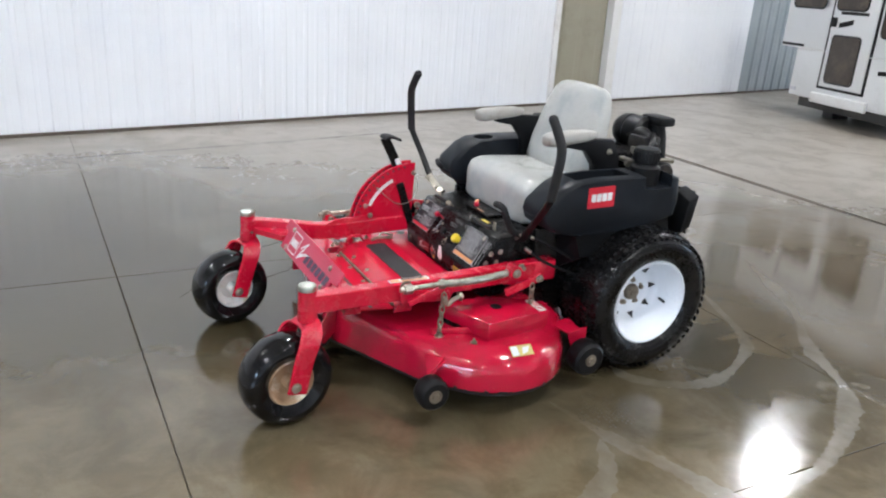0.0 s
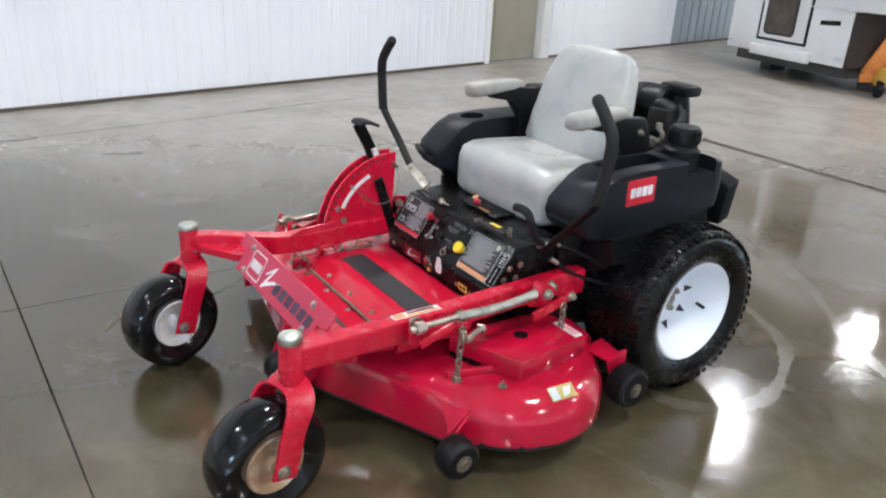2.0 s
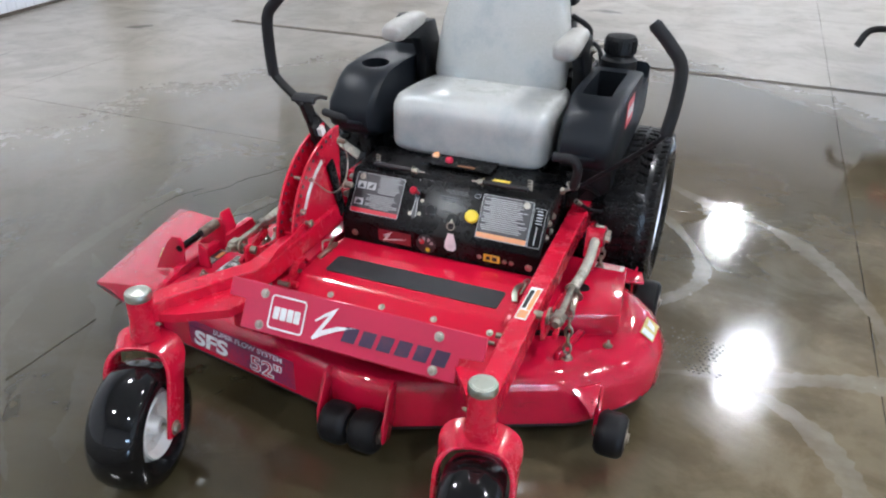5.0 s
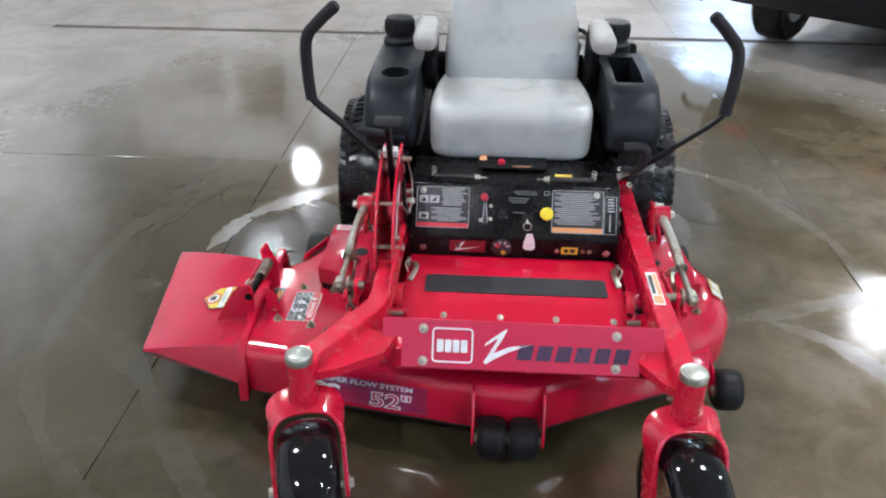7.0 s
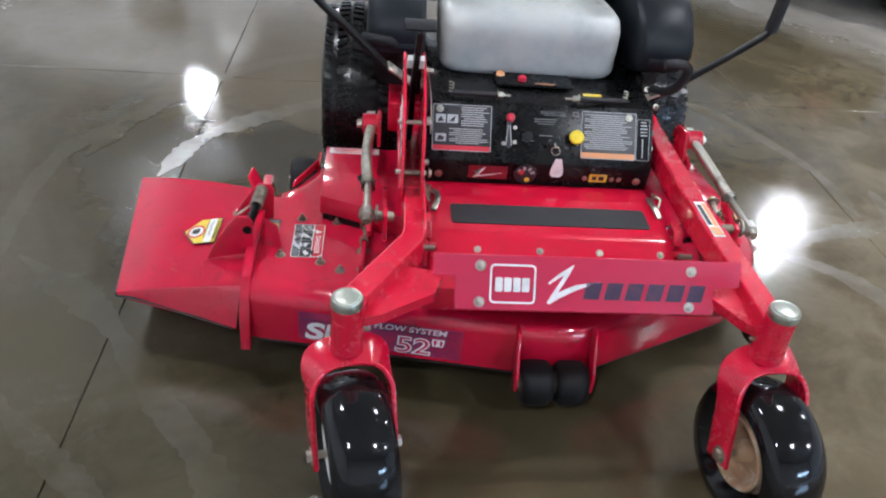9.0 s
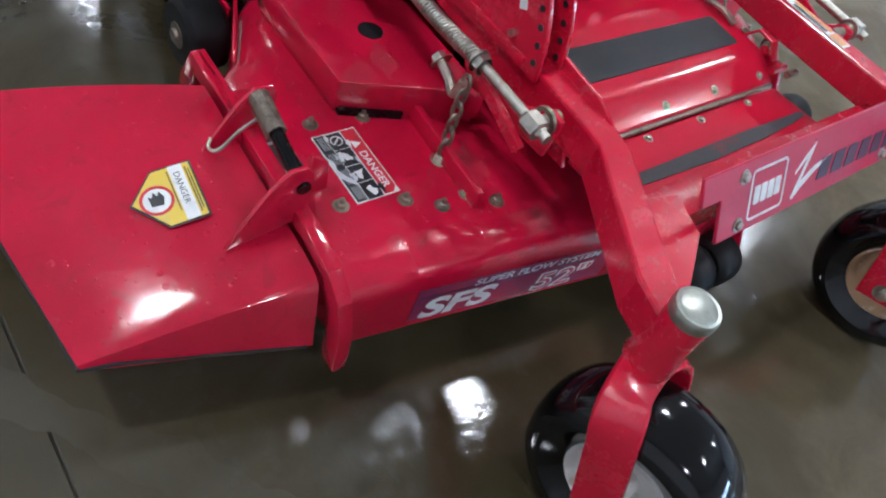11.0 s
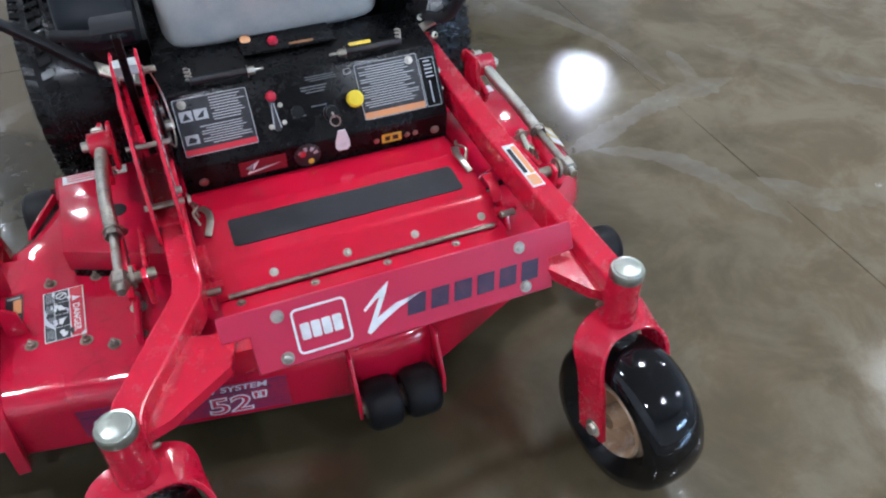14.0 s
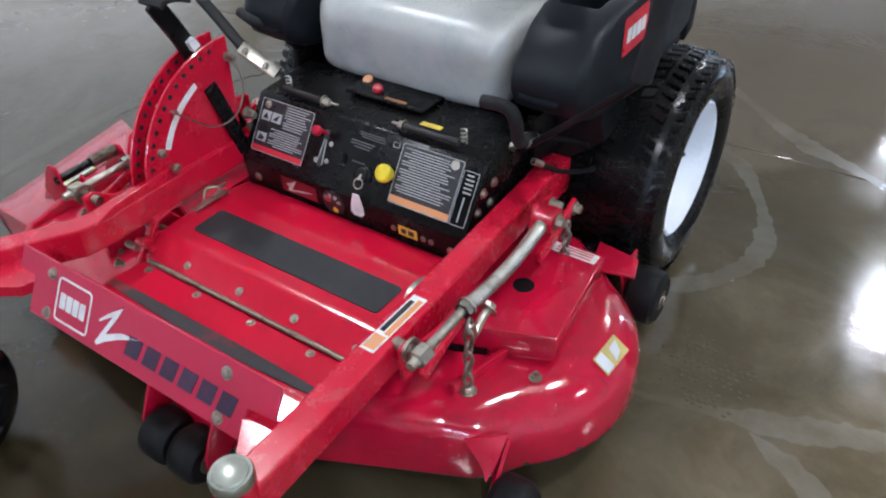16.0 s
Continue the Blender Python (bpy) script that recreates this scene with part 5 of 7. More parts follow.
deck = part("deck_shell", mesh(loft([deck_ring(k) for k in range(8)])), RED_DECK, mower, "wet red steel mower deck, scuffed at the rim")
part("skirt_rim", mesh(loft([[(x, y, z) for x, y in inset(OUTLINE, d)] for d, z in ((0.018, 0.080), (0.012, 0.082), (0.012, 0.0995), (0.018, 0.0995))])), DARK_METAL, deck, "bare scraped lower rim")
rng = random.Random(11)
for n in range(15):
    a0 = -52 + 7.4 * n + rng.uniform(-2, 2)
    a1, high = a0 + rng.uniform(2.0, 6.5), rng.uniform(0.004, 0.020)
    low = [(a0 + (a1 - a0) * q / 5, 0.1005) for q in range(6)]
    top = [(a1 - (a1 - a0) * q / 5, 0.102 + high * rng.uniform(0.25, 1.0) * (1 - abs(q - 2.5) / 3)) for q in range(6)]
    ring = [(ARC_C[0] + (ARC_R + 0.0012) * math.cos(radians(a)), ARC_C[1] + (ARC_R + 0.0012) * math.sin(radians(a)), z) for a, z in low + top]
    part("bare_chip", mesh(lambda bm, ring=ring: bm.faces.new([bm.verts.new(p) for p in ring])), DARK_METAL, deck, "bare dark metal where the paint chipped", flat=True)
for i, (x, y) in enumerate(((-0.598, 0.425), (-0.451, 0.370), (-0.50, 0.400), (-0.56, 0.585), (-0.36, 0.345), (-0.40, 0.375), (-0.47, 0.575), (0.58, 0.545))):
    part("deck_bolt", mesh(bolt((x, y, 0.2465), (0, 0, 1), 0.0085, 0.008), lathe([(0.004, 0.006), (0.004, 0.016), (0, 0.017)], (x, y, 0.2465), (0, 0, 1), 8)), OLD_STEEL, deck)
for side, x0, x1, flare, front in ((-1, -0.516, -0.290, 0.0, (0.596, 0.500)), (1, 0.370, 0.566, 0.029, (0.505, 0.592))):
    cover = part("belt_cover", mesh(prism([(x0, front[0], 0.259), (x1 + flare, front[1], 0.259), (x1, 0.86, 0.259), (x0, 0.86, 0.259)], (0, 0, 0.057), 0.005, 2)), RED_DECK, deck, "red pressed belt cover")
    hx = -0.401 if side < 0 else 0.471
    part("access_hole", mesh(lathe([(0.0215, 0.3145), (0.0215, 0.3168), (0.017, 0.3168), (0.017, 0.3150)], (hx, 0.69, 0), (0, 0, 1), 24), lathe([(0, 0.3163), (0.0175, 0.3163)], (hx, 0.69, 0), (0, 0, 1), 24)), BLACK_PLASTIC, cover, "dark round access hole")
    lx = (x0 + 0.012, x0 + 0.150) if side < 0 else (x1 - 0.106, x1 - 0.006)
    part("label", mesh(box((lx[0], 0.822, 0.3163), (lx[1], 0.852, 0.3172))), DECAL_WHITE, cover, "pale warning strip")
    part("label_print", mesh(*[box((lx[0] + 0.01, y, 0.3173), (lx[1] - 0.012, y + 0.004, 0.3178)) for y in (0.827, 0.836, 0.844)]), DECAL_RED, cover)
    part("cover_base", mesh(prism([(x0 + 0.006, front[0] + 0.008, 0.2475), (x1 + flare - 0.006, front[1] + 0.008, 0.2475), (x1 - 0.006, 0.854, 0.2475), (x0 + 0.006, 0.854, 0.2475)], (0, 0, 0.011))), RED_DECK, cover)
    slope = (front[1] - front[0]) / (x1 + flare - x0)
    # solid black strip in place of the shaded gap under the cover
    part("cover_notch", mesh(prism([(x, front[0] + slope * (x - x0) + d, 0.2485) for x, d in ((x0 + 0.008, -0.0022), (x0 + 0.105, -0.0022), (x0 + 0.105, 0.006), (x0 + 0.008, 0.006))], (0, 0, 0.017))), BLACK_PAINT, cover, "black strip for the shaded gap below the cover")
part("deck_rib", mesh(prism([(-0.408, 0.348, 0.244), (-0.396, 0.348, 0.244), (-0.384, 0.545, 0.244), (-0.396, 0.550, 0.244)], (0, 0, 0.036), 0.003)), RED_DECK, deck)
part("deck_rib", mesh(prism([(0.465, 0.43, 0.246), (0.479, 0.43, 0.246), (0.515, 0.570, 0.246), (0.501, 0.566, 0.246)], (0, 0, 0.024), 0.003)), RED_DECK, deck)
part("idler_arm", mesh(flatbar([(-0.15, 0.33, 0.262), (0.02, 0.50, 0.262)], 0.05, 0.012, (1, -1, 0), 0.003)), RED_DECK, deck)
for ring_x, ring_y in ((-0.16, 0.62), (0.16, 0.62)):
    part("spindle_housing", mesh(lathe([(0.075, 0.246), (0.075, 0.258), (0.045, 0.270), (0.045, 0.300), (0, 0.302)], (ring_x, ring_y, 0), (0, 0, 1), 28)), BLACK_PAINT, deck)

BEND = ((0.0, 0.102), (0.0, 0.203), (0.004, 0.220), (0.014, 0.234), (0.032, 0.243), (0.052, 0.246), (0.08, 0.2474), (0.40, 0.2474), (0.40, 0.240), (0.08, 0.236), (0.03, 0.20), (0.02, 0.102))
part("deck_shoulder", mesh(prism([(-0.656, 0.2914 + d, z) for d, z in BEND], (0.11, -0.0177, 0))), RED_DECK, deck, sharp=40)

# printed band on the deck's front
FR = Sheet((-0.655, 0.292, 0.074), (0.355, -0.057, 0), (0, 0, 1))
part("printed_band", mesh(FR.poly([(0.114, 0.044), (0.50, 0.036), (0.50, 0.1275), (0.114, 0.1275)], 0.0010)), DECAL_PURPLE, deck, "faded violet printed band")
part("lettering", mesh(FR.words("SFS", 0.128, 0.050, 0.068, 0.0032, 0.16, 1.36, 0.0026)), DECAL_WHITE, deck, "white slanted capital lettering")
part("lettering", mesh(FR.words("52\"", 0.342, 0.046, 0.066, 0.0032, 0.04, 1.28, 0.0030)), DECAL_WHITE, deck)
part("letter_core", mesh(FR.words("52\"", 0.3424, 0.0462, 0.066, 0.0038, 0.04, 1.28, -0.0003)), RED_MATT, deck, "red inside of the outlined lettering")
part("lettering", mesh(FR.words("SUPER FLOW SYSTEM", 0.212, 0.1085, 0.0225, 0.0032, 0.14, 1.16, 0.0005)), DECAL_GREY, deck)
part("band_line", mesh(FR.rect(0.120, 0.1035, 0.470, 0.1058, 0.0018)), DECAL_NAVY, deck)

# danger plate on the deck's top
DP = Sheet((-0.574, 0.558, 0.2475), (0, -1, 0), (1, 0, 0))
danger = part("danger_plate", mesh(DP.rect(0.0, 0.0, 0.140, 0.076, 0.001)), DECAL_WHITE, deck, "black, white and red danger plate, partly torn")
part("red_band", mesh(DP.poly([(0.002, 0.050), (0.138, 0.050), (0.138, 0.066), (0.128, 0.074), (0.002, 0.074)], 0.0018)), DECAL_RED, danger)
part("lettering", mesh(DP.words("DANGER", 0.050, 0.0555, 0.0175, 0.0028, 0, 1.08, 0.0004)), DECAL_WHITE, danger)
part("alert_triangle", mesh(DP.poly([(0.026, 0.0545), (0.042, 0.0545), (0.034, 0.0695)], 0.0026)), DECAL_WHITE, danger)
for n, a in enumerate((0.003, 0.0375, 0.072, 0.1065)):
    tile = part("picture_tile", mesh(DP.rect(a, 0.021, a + 0.0325, 0.0475, 0.0018)), DECAL_BLACK, danger, "black picture tile")
    if n == 0:
        part("tile_ring", mesh(lathe([(0.0105, 0.0024), (0.0105, 0.0030), (0.0082, 0.0030), (0.0082, 0.0024)], DP.at(a + 0.016, 0.034), DP.n, 20), DP.poly([(a + 0.009, 0.040), (a + 0.011, 0.042), (a + 0.023, 0.028), (a + 0.021, 0.026)], 0.0024)), DECAL_WHITE, tile)
    else:
        r = random.Random(20 + n)
        shape = [(a + 0.0165 + q * math.cos(w), 0.034 + 0.85 * q * math.sin(w)) for w, q in ((2 * math.pi * m / 9, r.uniform(0.004, 0.0125)) for m in range(9))]
        part("tile_shape", mesh(DP.poly(shape, 0.0024)), DECAL_WHITE, tile)
part("small_print", mesh(DP.rect(0.002, 0.002, 0.138, 0.0195, 0.0018)), DECAL_BLACK, danger, "black foot with small print")
part("print_line", mesh(*[DP.rect(b + 0.003, v, b + w, v + 0.0012, 0.0026) for b, w in ((0.003, 0.030), (0.0375, 0.026), (0.072, 0.031), (0.1065, 0.028)) for v in (0.006, 0.0095, 0.013, 0.0165)]), DECAL_PRINT, danger)
rng = random.Random(31)
for n in range(11):
    u, v, w = rng.uniform(0.008, 0.130), rng.uniform(0.016, 0.052), rng.uniform(0.004, 0.011)
    ring = [(u + w * q * math.cos(a), v + 0.6 * w * q * math.sin(a)) for a, q in ((2 * math.pi * m / 7, rng.uniform(0.4, 1.2)) for m in range(7))]
    part("torn_scrap", mesh(DP.poly(ring, 0.0036)), (DECAL_WHITE, DECAL_GREY, DECAL_BLACK)[n % 3], danger)
part("torn_patch", mesh(DP.poly([(0.045, 0.001), (0.062, 0.007), (0.072, 0.004), (0.088, 0.010), (0.096, 0.017), (0.112, 0.021), (0.100, 0.009), (0.090, 0.001)], 0.0032)), DECAL_GREY, danger)

# right side sticker, warning strip on the rail
ST = Sheet((0.664, 0.640, 0.2310), (0.06, 1, 0), (-1, 0.06, 0.62))
part("warning_sticker", mesh(ST.rect(0.004, -0.020, 0.088, 0.022, 0.0035)), OLD_YELLOW, deck, "yellow and white warning sticker")
part("sticker_panel", mesh(ST.rect(0.007, -0.017, 0.032, 0.019, 0.0046)), DECAL_GREY, deck)
part("sticker_picture", mesh(ST.poly([(0.045, -0.014), (0.068, -0.008), (0.080, 0.014), (0.052, 0.012)], 0.0046)), DECAL_GREY, deck)
part("rail_sticker", mesh(box((0.392, 0.292, 0.4365), (0.420, 0.440, 0.4375))), DECAL_WHITE, mower, "white and orange warning strip")
part("rail_sticker", mesh(box((0.395, 0.297, 0.4376), (0.417, 0.330, 0.4382)), box((0.408, 0.335, 0.4376), (0.418, 0.432, 0.4382))), DECAL_ORANGE, mower)
part("rail_sticker", mesh(box((0.3955, 0.340, 0.4376), (0.4045, 0.425, 0.4382))), DECAL_BLACK, mower)


def gauge_wheel(name, x, y, z, r, w, label):
    wheel = part(name, mesh(lathe([(0.016, -w / 2), (r * 0.8, -w / 2), (r * 0.96, -w * 0.38), (r, -w * 0.2), (r, w * 0.2), (r * 0.96, w * 0.38), (r * 0.8, w / 2), (0.016, w / 2)], (x, y, z), (1, 0, 0), 32)), ROLLER, mower, label)
    part("hub", mesh(lathe([(0, -w / 2 - 0.008), (0.012, -w / 2 - 0.008), (0.013, -w / 2 - 0.002), (0.024, -w / 2 - 0.001), (0.024, w / 2 + 0.001), (0.013, w / 2 + 0.002), (0.012, w / 2 + 0.008), (0, w / 2 + 0.008)], (x, y, z), (1, 0, 0), 18)), OLD_STEEL, wheel)


gauge_wheel("deck_roller", 0.005, 0.140, 0.118, 0.053, 0.070, "black deck roller")
gauge_wheel("deck_roller", 0.086, 0.140, 0.118, 0.053, 0.070, "black deck roller")
gauge_wheel("gauge_wheel", 0.640, 0.360, 0.122, 0.056, 0.070, "black anti-scalp wheel")
gauge_wheel("gauge_wheel", 0.622, 1.005, 0.132, 0.066, 0.075, "black anti-scalp wheel")
gauge_wheel("gauge_wheel", -0.585, 0.925, 0.165, 0.068, 0.078, "black anti-scalp wheel")
for x in (-0.046, 0.130):
    part("roller_bracket", mesh(prism([(x, 0.20, 0.238), (x, 0.195, 0.14), (x, 0.155, 0.098), (x, 0.122, 0.104), (x, 0.125, 0.15), (x, 0.17, 0.238)], (0.008, 0, 0), 0.002)), RED_DECK, deck)
part("front_gusset", mesh(prism([(0.528, 0.382, 0.206), (0.592, 0.428, 0.215), (0.594, 0.392, 0.180), (0.588, 0.360, 0.150), (0.572, 0.372, 0.168)], (-0.004, 0.008, -0.003), 0.002)), RED_DECK, deck)
part("wheel_arm", mesh(prism([(0.584, 0.424, 0.205), (0.592, 0.424, 0.205), (0.604, 0.356, 0.150), (0.604, 0.346, 0.112), (0.596, 0.352, 0.112), (0.590, 0.380, 0.150)], (0.006, 0.004, 0))), RED_DECK, deck)
part("wheel_bracket", mesh(prism([(0.52, 0.90, 0.232), (0.615, 0.925, 0.230), (0.600, 0.985, 0.230), (0.50, 1.0, 0.232)], (0, 0, 0.008), 0.002), prism([(0.575, 0.94, 0.229), (0.575, 1.03, 0.229), (0.575, 1.03, 0.12), (0.575, 0.985, 0.12)], (0.006, 0, 0))), RED_DECK, deck)
part("wheel_bracket", mesh(prism([(-0.545, 0.90, 0.225), (-0.545, 0.99, 0.225), (-0.545, 0.98, 0.10), (-0.545, 0.93, 0.10)], (0.006, 0, 0)), prism([(-0.606, 0.760, 0.236), (-0.545, 0.885, 0.236), (-0.545, 0.885, 0.258), (-0.600, 0.772, 0.252)], (0.007, -0.003, 0), 0.002)), RED_DECK, deck)

# ---- discharge chute ----
part("chute_flange", mesh(prism([(-0.677, y, z) for y, z in ((0.258, 0.088), (0.266, 0.165), (0.288, 0.222), (0.326, 0.254), (0.40, 0.270), (0.76, 0.275), (0.795, 0.20), (0.795, 0.11), (0.78, 0.10), (0.745, 0.240), (0.40, 0.240), (0.340, 0.228), (0.315, 0.20), (0.300, 0.165), (0.296, 0.088))], (0.024, 0, 0), 0.003)), RED_DECK, deck)
HINGE_F, HINGE_B, FRONT_OUT, BACK_OUT, FOOT = (-0.680, 0.335, 0.230), (-0.686, 0.690, 0.268), (-0.985, 0.380, 0.154), (-1.035, 0.845, 0.196), (-0.692, 0.298, 0.118)

BOW = 0.010


def chute_line(s, drop):
    """The deflector's section from its back to its front foot, at a share of the way out from the hinge."""
    rise = V((0, 0, BOW * 4 * s * (1 - s)))
    f, b, foot = V(HINGE_F).lerp(V(FRONT_OUT), s) + rise * 0.6, V(HINGE_B).lerp(V(BACK_OUT), s) + rise, V(FOOT).lerp(V(FRONT_OUT) + V((0.004, -0.002, -0.012)), s)
    skirt = V((-0.69, 0.705, 0.14)).lerp(V((-1.03, 0.855, 0.12)), s)
    p0, p2 = b.lerp(f, 0.86), f.lerp(foot, 0.22)
    bend = [p0.lerp(f, t).lerp(f.lerp(p2, t), t) for t in (0.0, 0.2, 0.4, 0.55, 0.68, 0.8, 0.9, 1.0)]
    keep = [b.lerp(f, t) for t in (0.86, 0.90, 0.93, 0.955, 0.975, 0.985, 0.995)] + [f]
    bend = [p.lerp(q, 0.45) if n < 7 else p for n, (p, q) in enumerate(zip(bend, keep))]
    return [skirt + drop * 0.2, b, b.lerp(f, 0.2), b.lerp(f, 0.4), *bend, foot] if drop.length == 0 else [skirt + V((0, -0.007, 0)), b + V((0, -0.007, -0.007)), b.lerp(f, 0.2) + drop, b.lerp(f, 0.4) + drop, *[p + drop + V((0, 0.004, 0)) for p in bend], foot + V((0, 0.007, 0))]


chute = part("discharge_chute", mesh(loft([chute_line(s, V((0, 0, 0))) + chute_line(s, V((0, 0, -0.007)))[::-1] for s in (i / 10 for i in range(11))])), RED_DECK, mower, "wet red steel grass deflector, hinged down", sharp=30)
TOP_N = (V(FRONT_OUT) - V(HINGE_F)).cross(V(HINGE_B) - V(HINGE_F)).normalized()
TOP_N = TOP_N if TOP_N.z > 0 else -TOP_N


def on_chute(x, y):
    """The point of the deflector's top over a place of the plan."""
    p, s = V(HINGE_F), (-0.68 - x) / 0.32
    return V((x, y, p.z - (TOP_N.x * (x - p.x) + TOP_N.y * (y - p.y)) / TOP_N.z + BOW * 4 * s * (1 - s) + 0.001))


CS = Sheet(on_chute(-0.854, 0.544), on_chute(-0.760, 0.534) - on_chute(-0.854, 0.544), on_chute(-0.80, 0.65) - on_chute(-0.81, 0.55))
hand_plate = part("hazard_plate", mesh(CS.poly([(0.0, 0.0), (0.040, -0.050), (0.096, -0.050), (0.096, 0.044), (0.040, 0.044)], 0.002)), DECAL_BLACK, chute, "yellow arrow-shaped hand hazard plate")
part("yellow_field", mesh(CS.poly([(0.004, 0.0), (0.041, -0.047), (0.093, -0.047), (0.093, 0.041), (0.041, 0.041)], 0.003)), DECAL_YELLOW, hand_plate)
part("white_band", mesh(CS.rect(0.064, -0.047, 0.083, 0.041, 0.004)), DECAL_WHITE, hand_plate)
part("lettering", mesh(Sheet(CS.at(0.069, 0.030), -CS.v, CS.u).words("DANGER", 0.0, 0.0, 0.0120, 0.0050, 0, 1.1)), DECAL_BLACK, hand_plate)
part("warning_ring", mesh(lathe([(0.023, 0.0036), (0.023, 0.0046), (0.019, 0.0046), (0.019, 0.0036)], CS.at(0.036, -0.004), CS.n, 28)), DECAL_RED, hand_plate)
part("warning_disc", mesh(lathe([(0, 0.0042), (0.0185, 0.0042)], CS.at(0.036, -0.004), CS.n, 28)), DECAL_WHITE, hand_plate)
part("warning_symbol", mesh(CS.poly([(0.027, -0.012), (0.043, -0.014), (0.047, -0.002), (0.042, 0.008), (0.038, 0.002), (0.034, 0.009), (0.031, 0.001), (0.026, 0.004)], 0.0050), CS.rect(0.0855, -0.040, 0.0870, 0.034, 0.0040), CS.rect(0.0890, -0.036, 0.0905, 0.030, 0.0040), CS.rect(0.0605, -0.03, 0.0620, 0.034, 0.0040)), DECAL_BLACK, hand_plate)
LIP = [V(FOOT).lerp(V(FRONT_OUT), q) + V((0, -0.001, 0.001)) for q in (0.03, 0.3, 0.6, 0.85)] + [V(FRONT_OUT) + V((-0.001, 0.0, -0.009))]
part("worn_edge", mesh(tube([p + V((0, 0, -0.002)) for p in LIP], [0.0022, 0.003, 0.002, 0.0034, 0.003], 6)), DARK_METAL, chute, "bare dark metal along the lower edge")
part("worn_edge", mesh(tube([V(FRONT_OUT).lerp(V(BACK_OUT), q) + V((-0.001, 0, -0.004)) for q in (0.0, 0.15, 0.4, 0.7, 0.98)], [0.003, 0.002, 0.0028, 0.0018, 0.0028], 6)), DARK_METAL, chute)
for y, h, back in ((0.424, 0.350, 0.030), (0.583, 0.345, 0.0)):
    part("hinge_ear", mesh(prism([(x - back, y, z) for x, z in ((-0.745, 0.228), (-0.690, 0.240), (-0.632, 0.250), (-0.628, h - 0.012), (-0.638, h + 0.004), (-0.664, h + 0.004), (-0.688, h - 0.022), (-0.728, 0.262))], (0, 0.007, 0), 0.002)), RED_DECK, chute)
part("hinge_tab", mesh(prism([(-0.642, 0.462, 0.246), (-0.600, 0.462, 0.246), (-0.606, 0.462, 0.302), (-0.636, 0.462, 0.326)], (0, 0.008, 0), 0.002)), RED_DECK, deck)
part("hinge_tab", mesh(prism([(-0.672, 0.60, 0.262), (-0.66, 0.68, 0.262), (-0.70, 0.70, 0.330), (-0.706, 0.66, 0.325)], (0.007, 0, 0), 0.002)), RED_DECK, chute)
ROD_A, ROD_B = V((-0.672, 0.420, 0.318)), V((-0.657, 0.592, 0.334))
part("hinge_rod", mesh(tube([ROD_A, ROD_B], 0.0105, 14)), BLACK_PAINT, chute, "black hinge rod")
turns = []
for i in range(150):
    c = ROD_A.lerp(ROD_B, 0.56 + 0.38 * i / 149)
    turns.append(c + V((0.0140 * math.cos(i * 0.7), 0, 0.0140 * math.sin(i * 0.7))))
part("hinge_spring", mesh(tube(turns, 0.0024, 6)), OLD_STEEL, chute, "coiled hinge spring")
part("spring_wire", mesh(tube(curve([ROD_B + V((0, -0.03, -0.014)), (-0.690, 0.567, 0.292), (-0.722, 0.563, 0.268), (-0.731, 0.575, 0.264), (-0.722, 0.588, 0.268)], 5), 0.0026, 8)), ZINC, chute)
part("torn_label", mesh(prism([(-0.645, 0.475, 0.2486), (-0.612, 0.475, 0.2486), (-0.612, 0.575, 0.2486), (-0.645, 0.575, 0.2486)], (0, 0, 0.0008))), DECAL_BLACK, deck)
part("torn_label_patch", mesh(box((-0.630, 0.52, 0.2496), (-0.615, 0.560, 0.2502))), DECAL_ORANGE, deck)
each("torn_label_print", [box((-0.642, y, 0.2496), (-0.617, y + 0.005, 0.2502)) for y in (0.480, 0.489, 0.498, 0.507, 0.564)], DECAL_PRINT, deck)

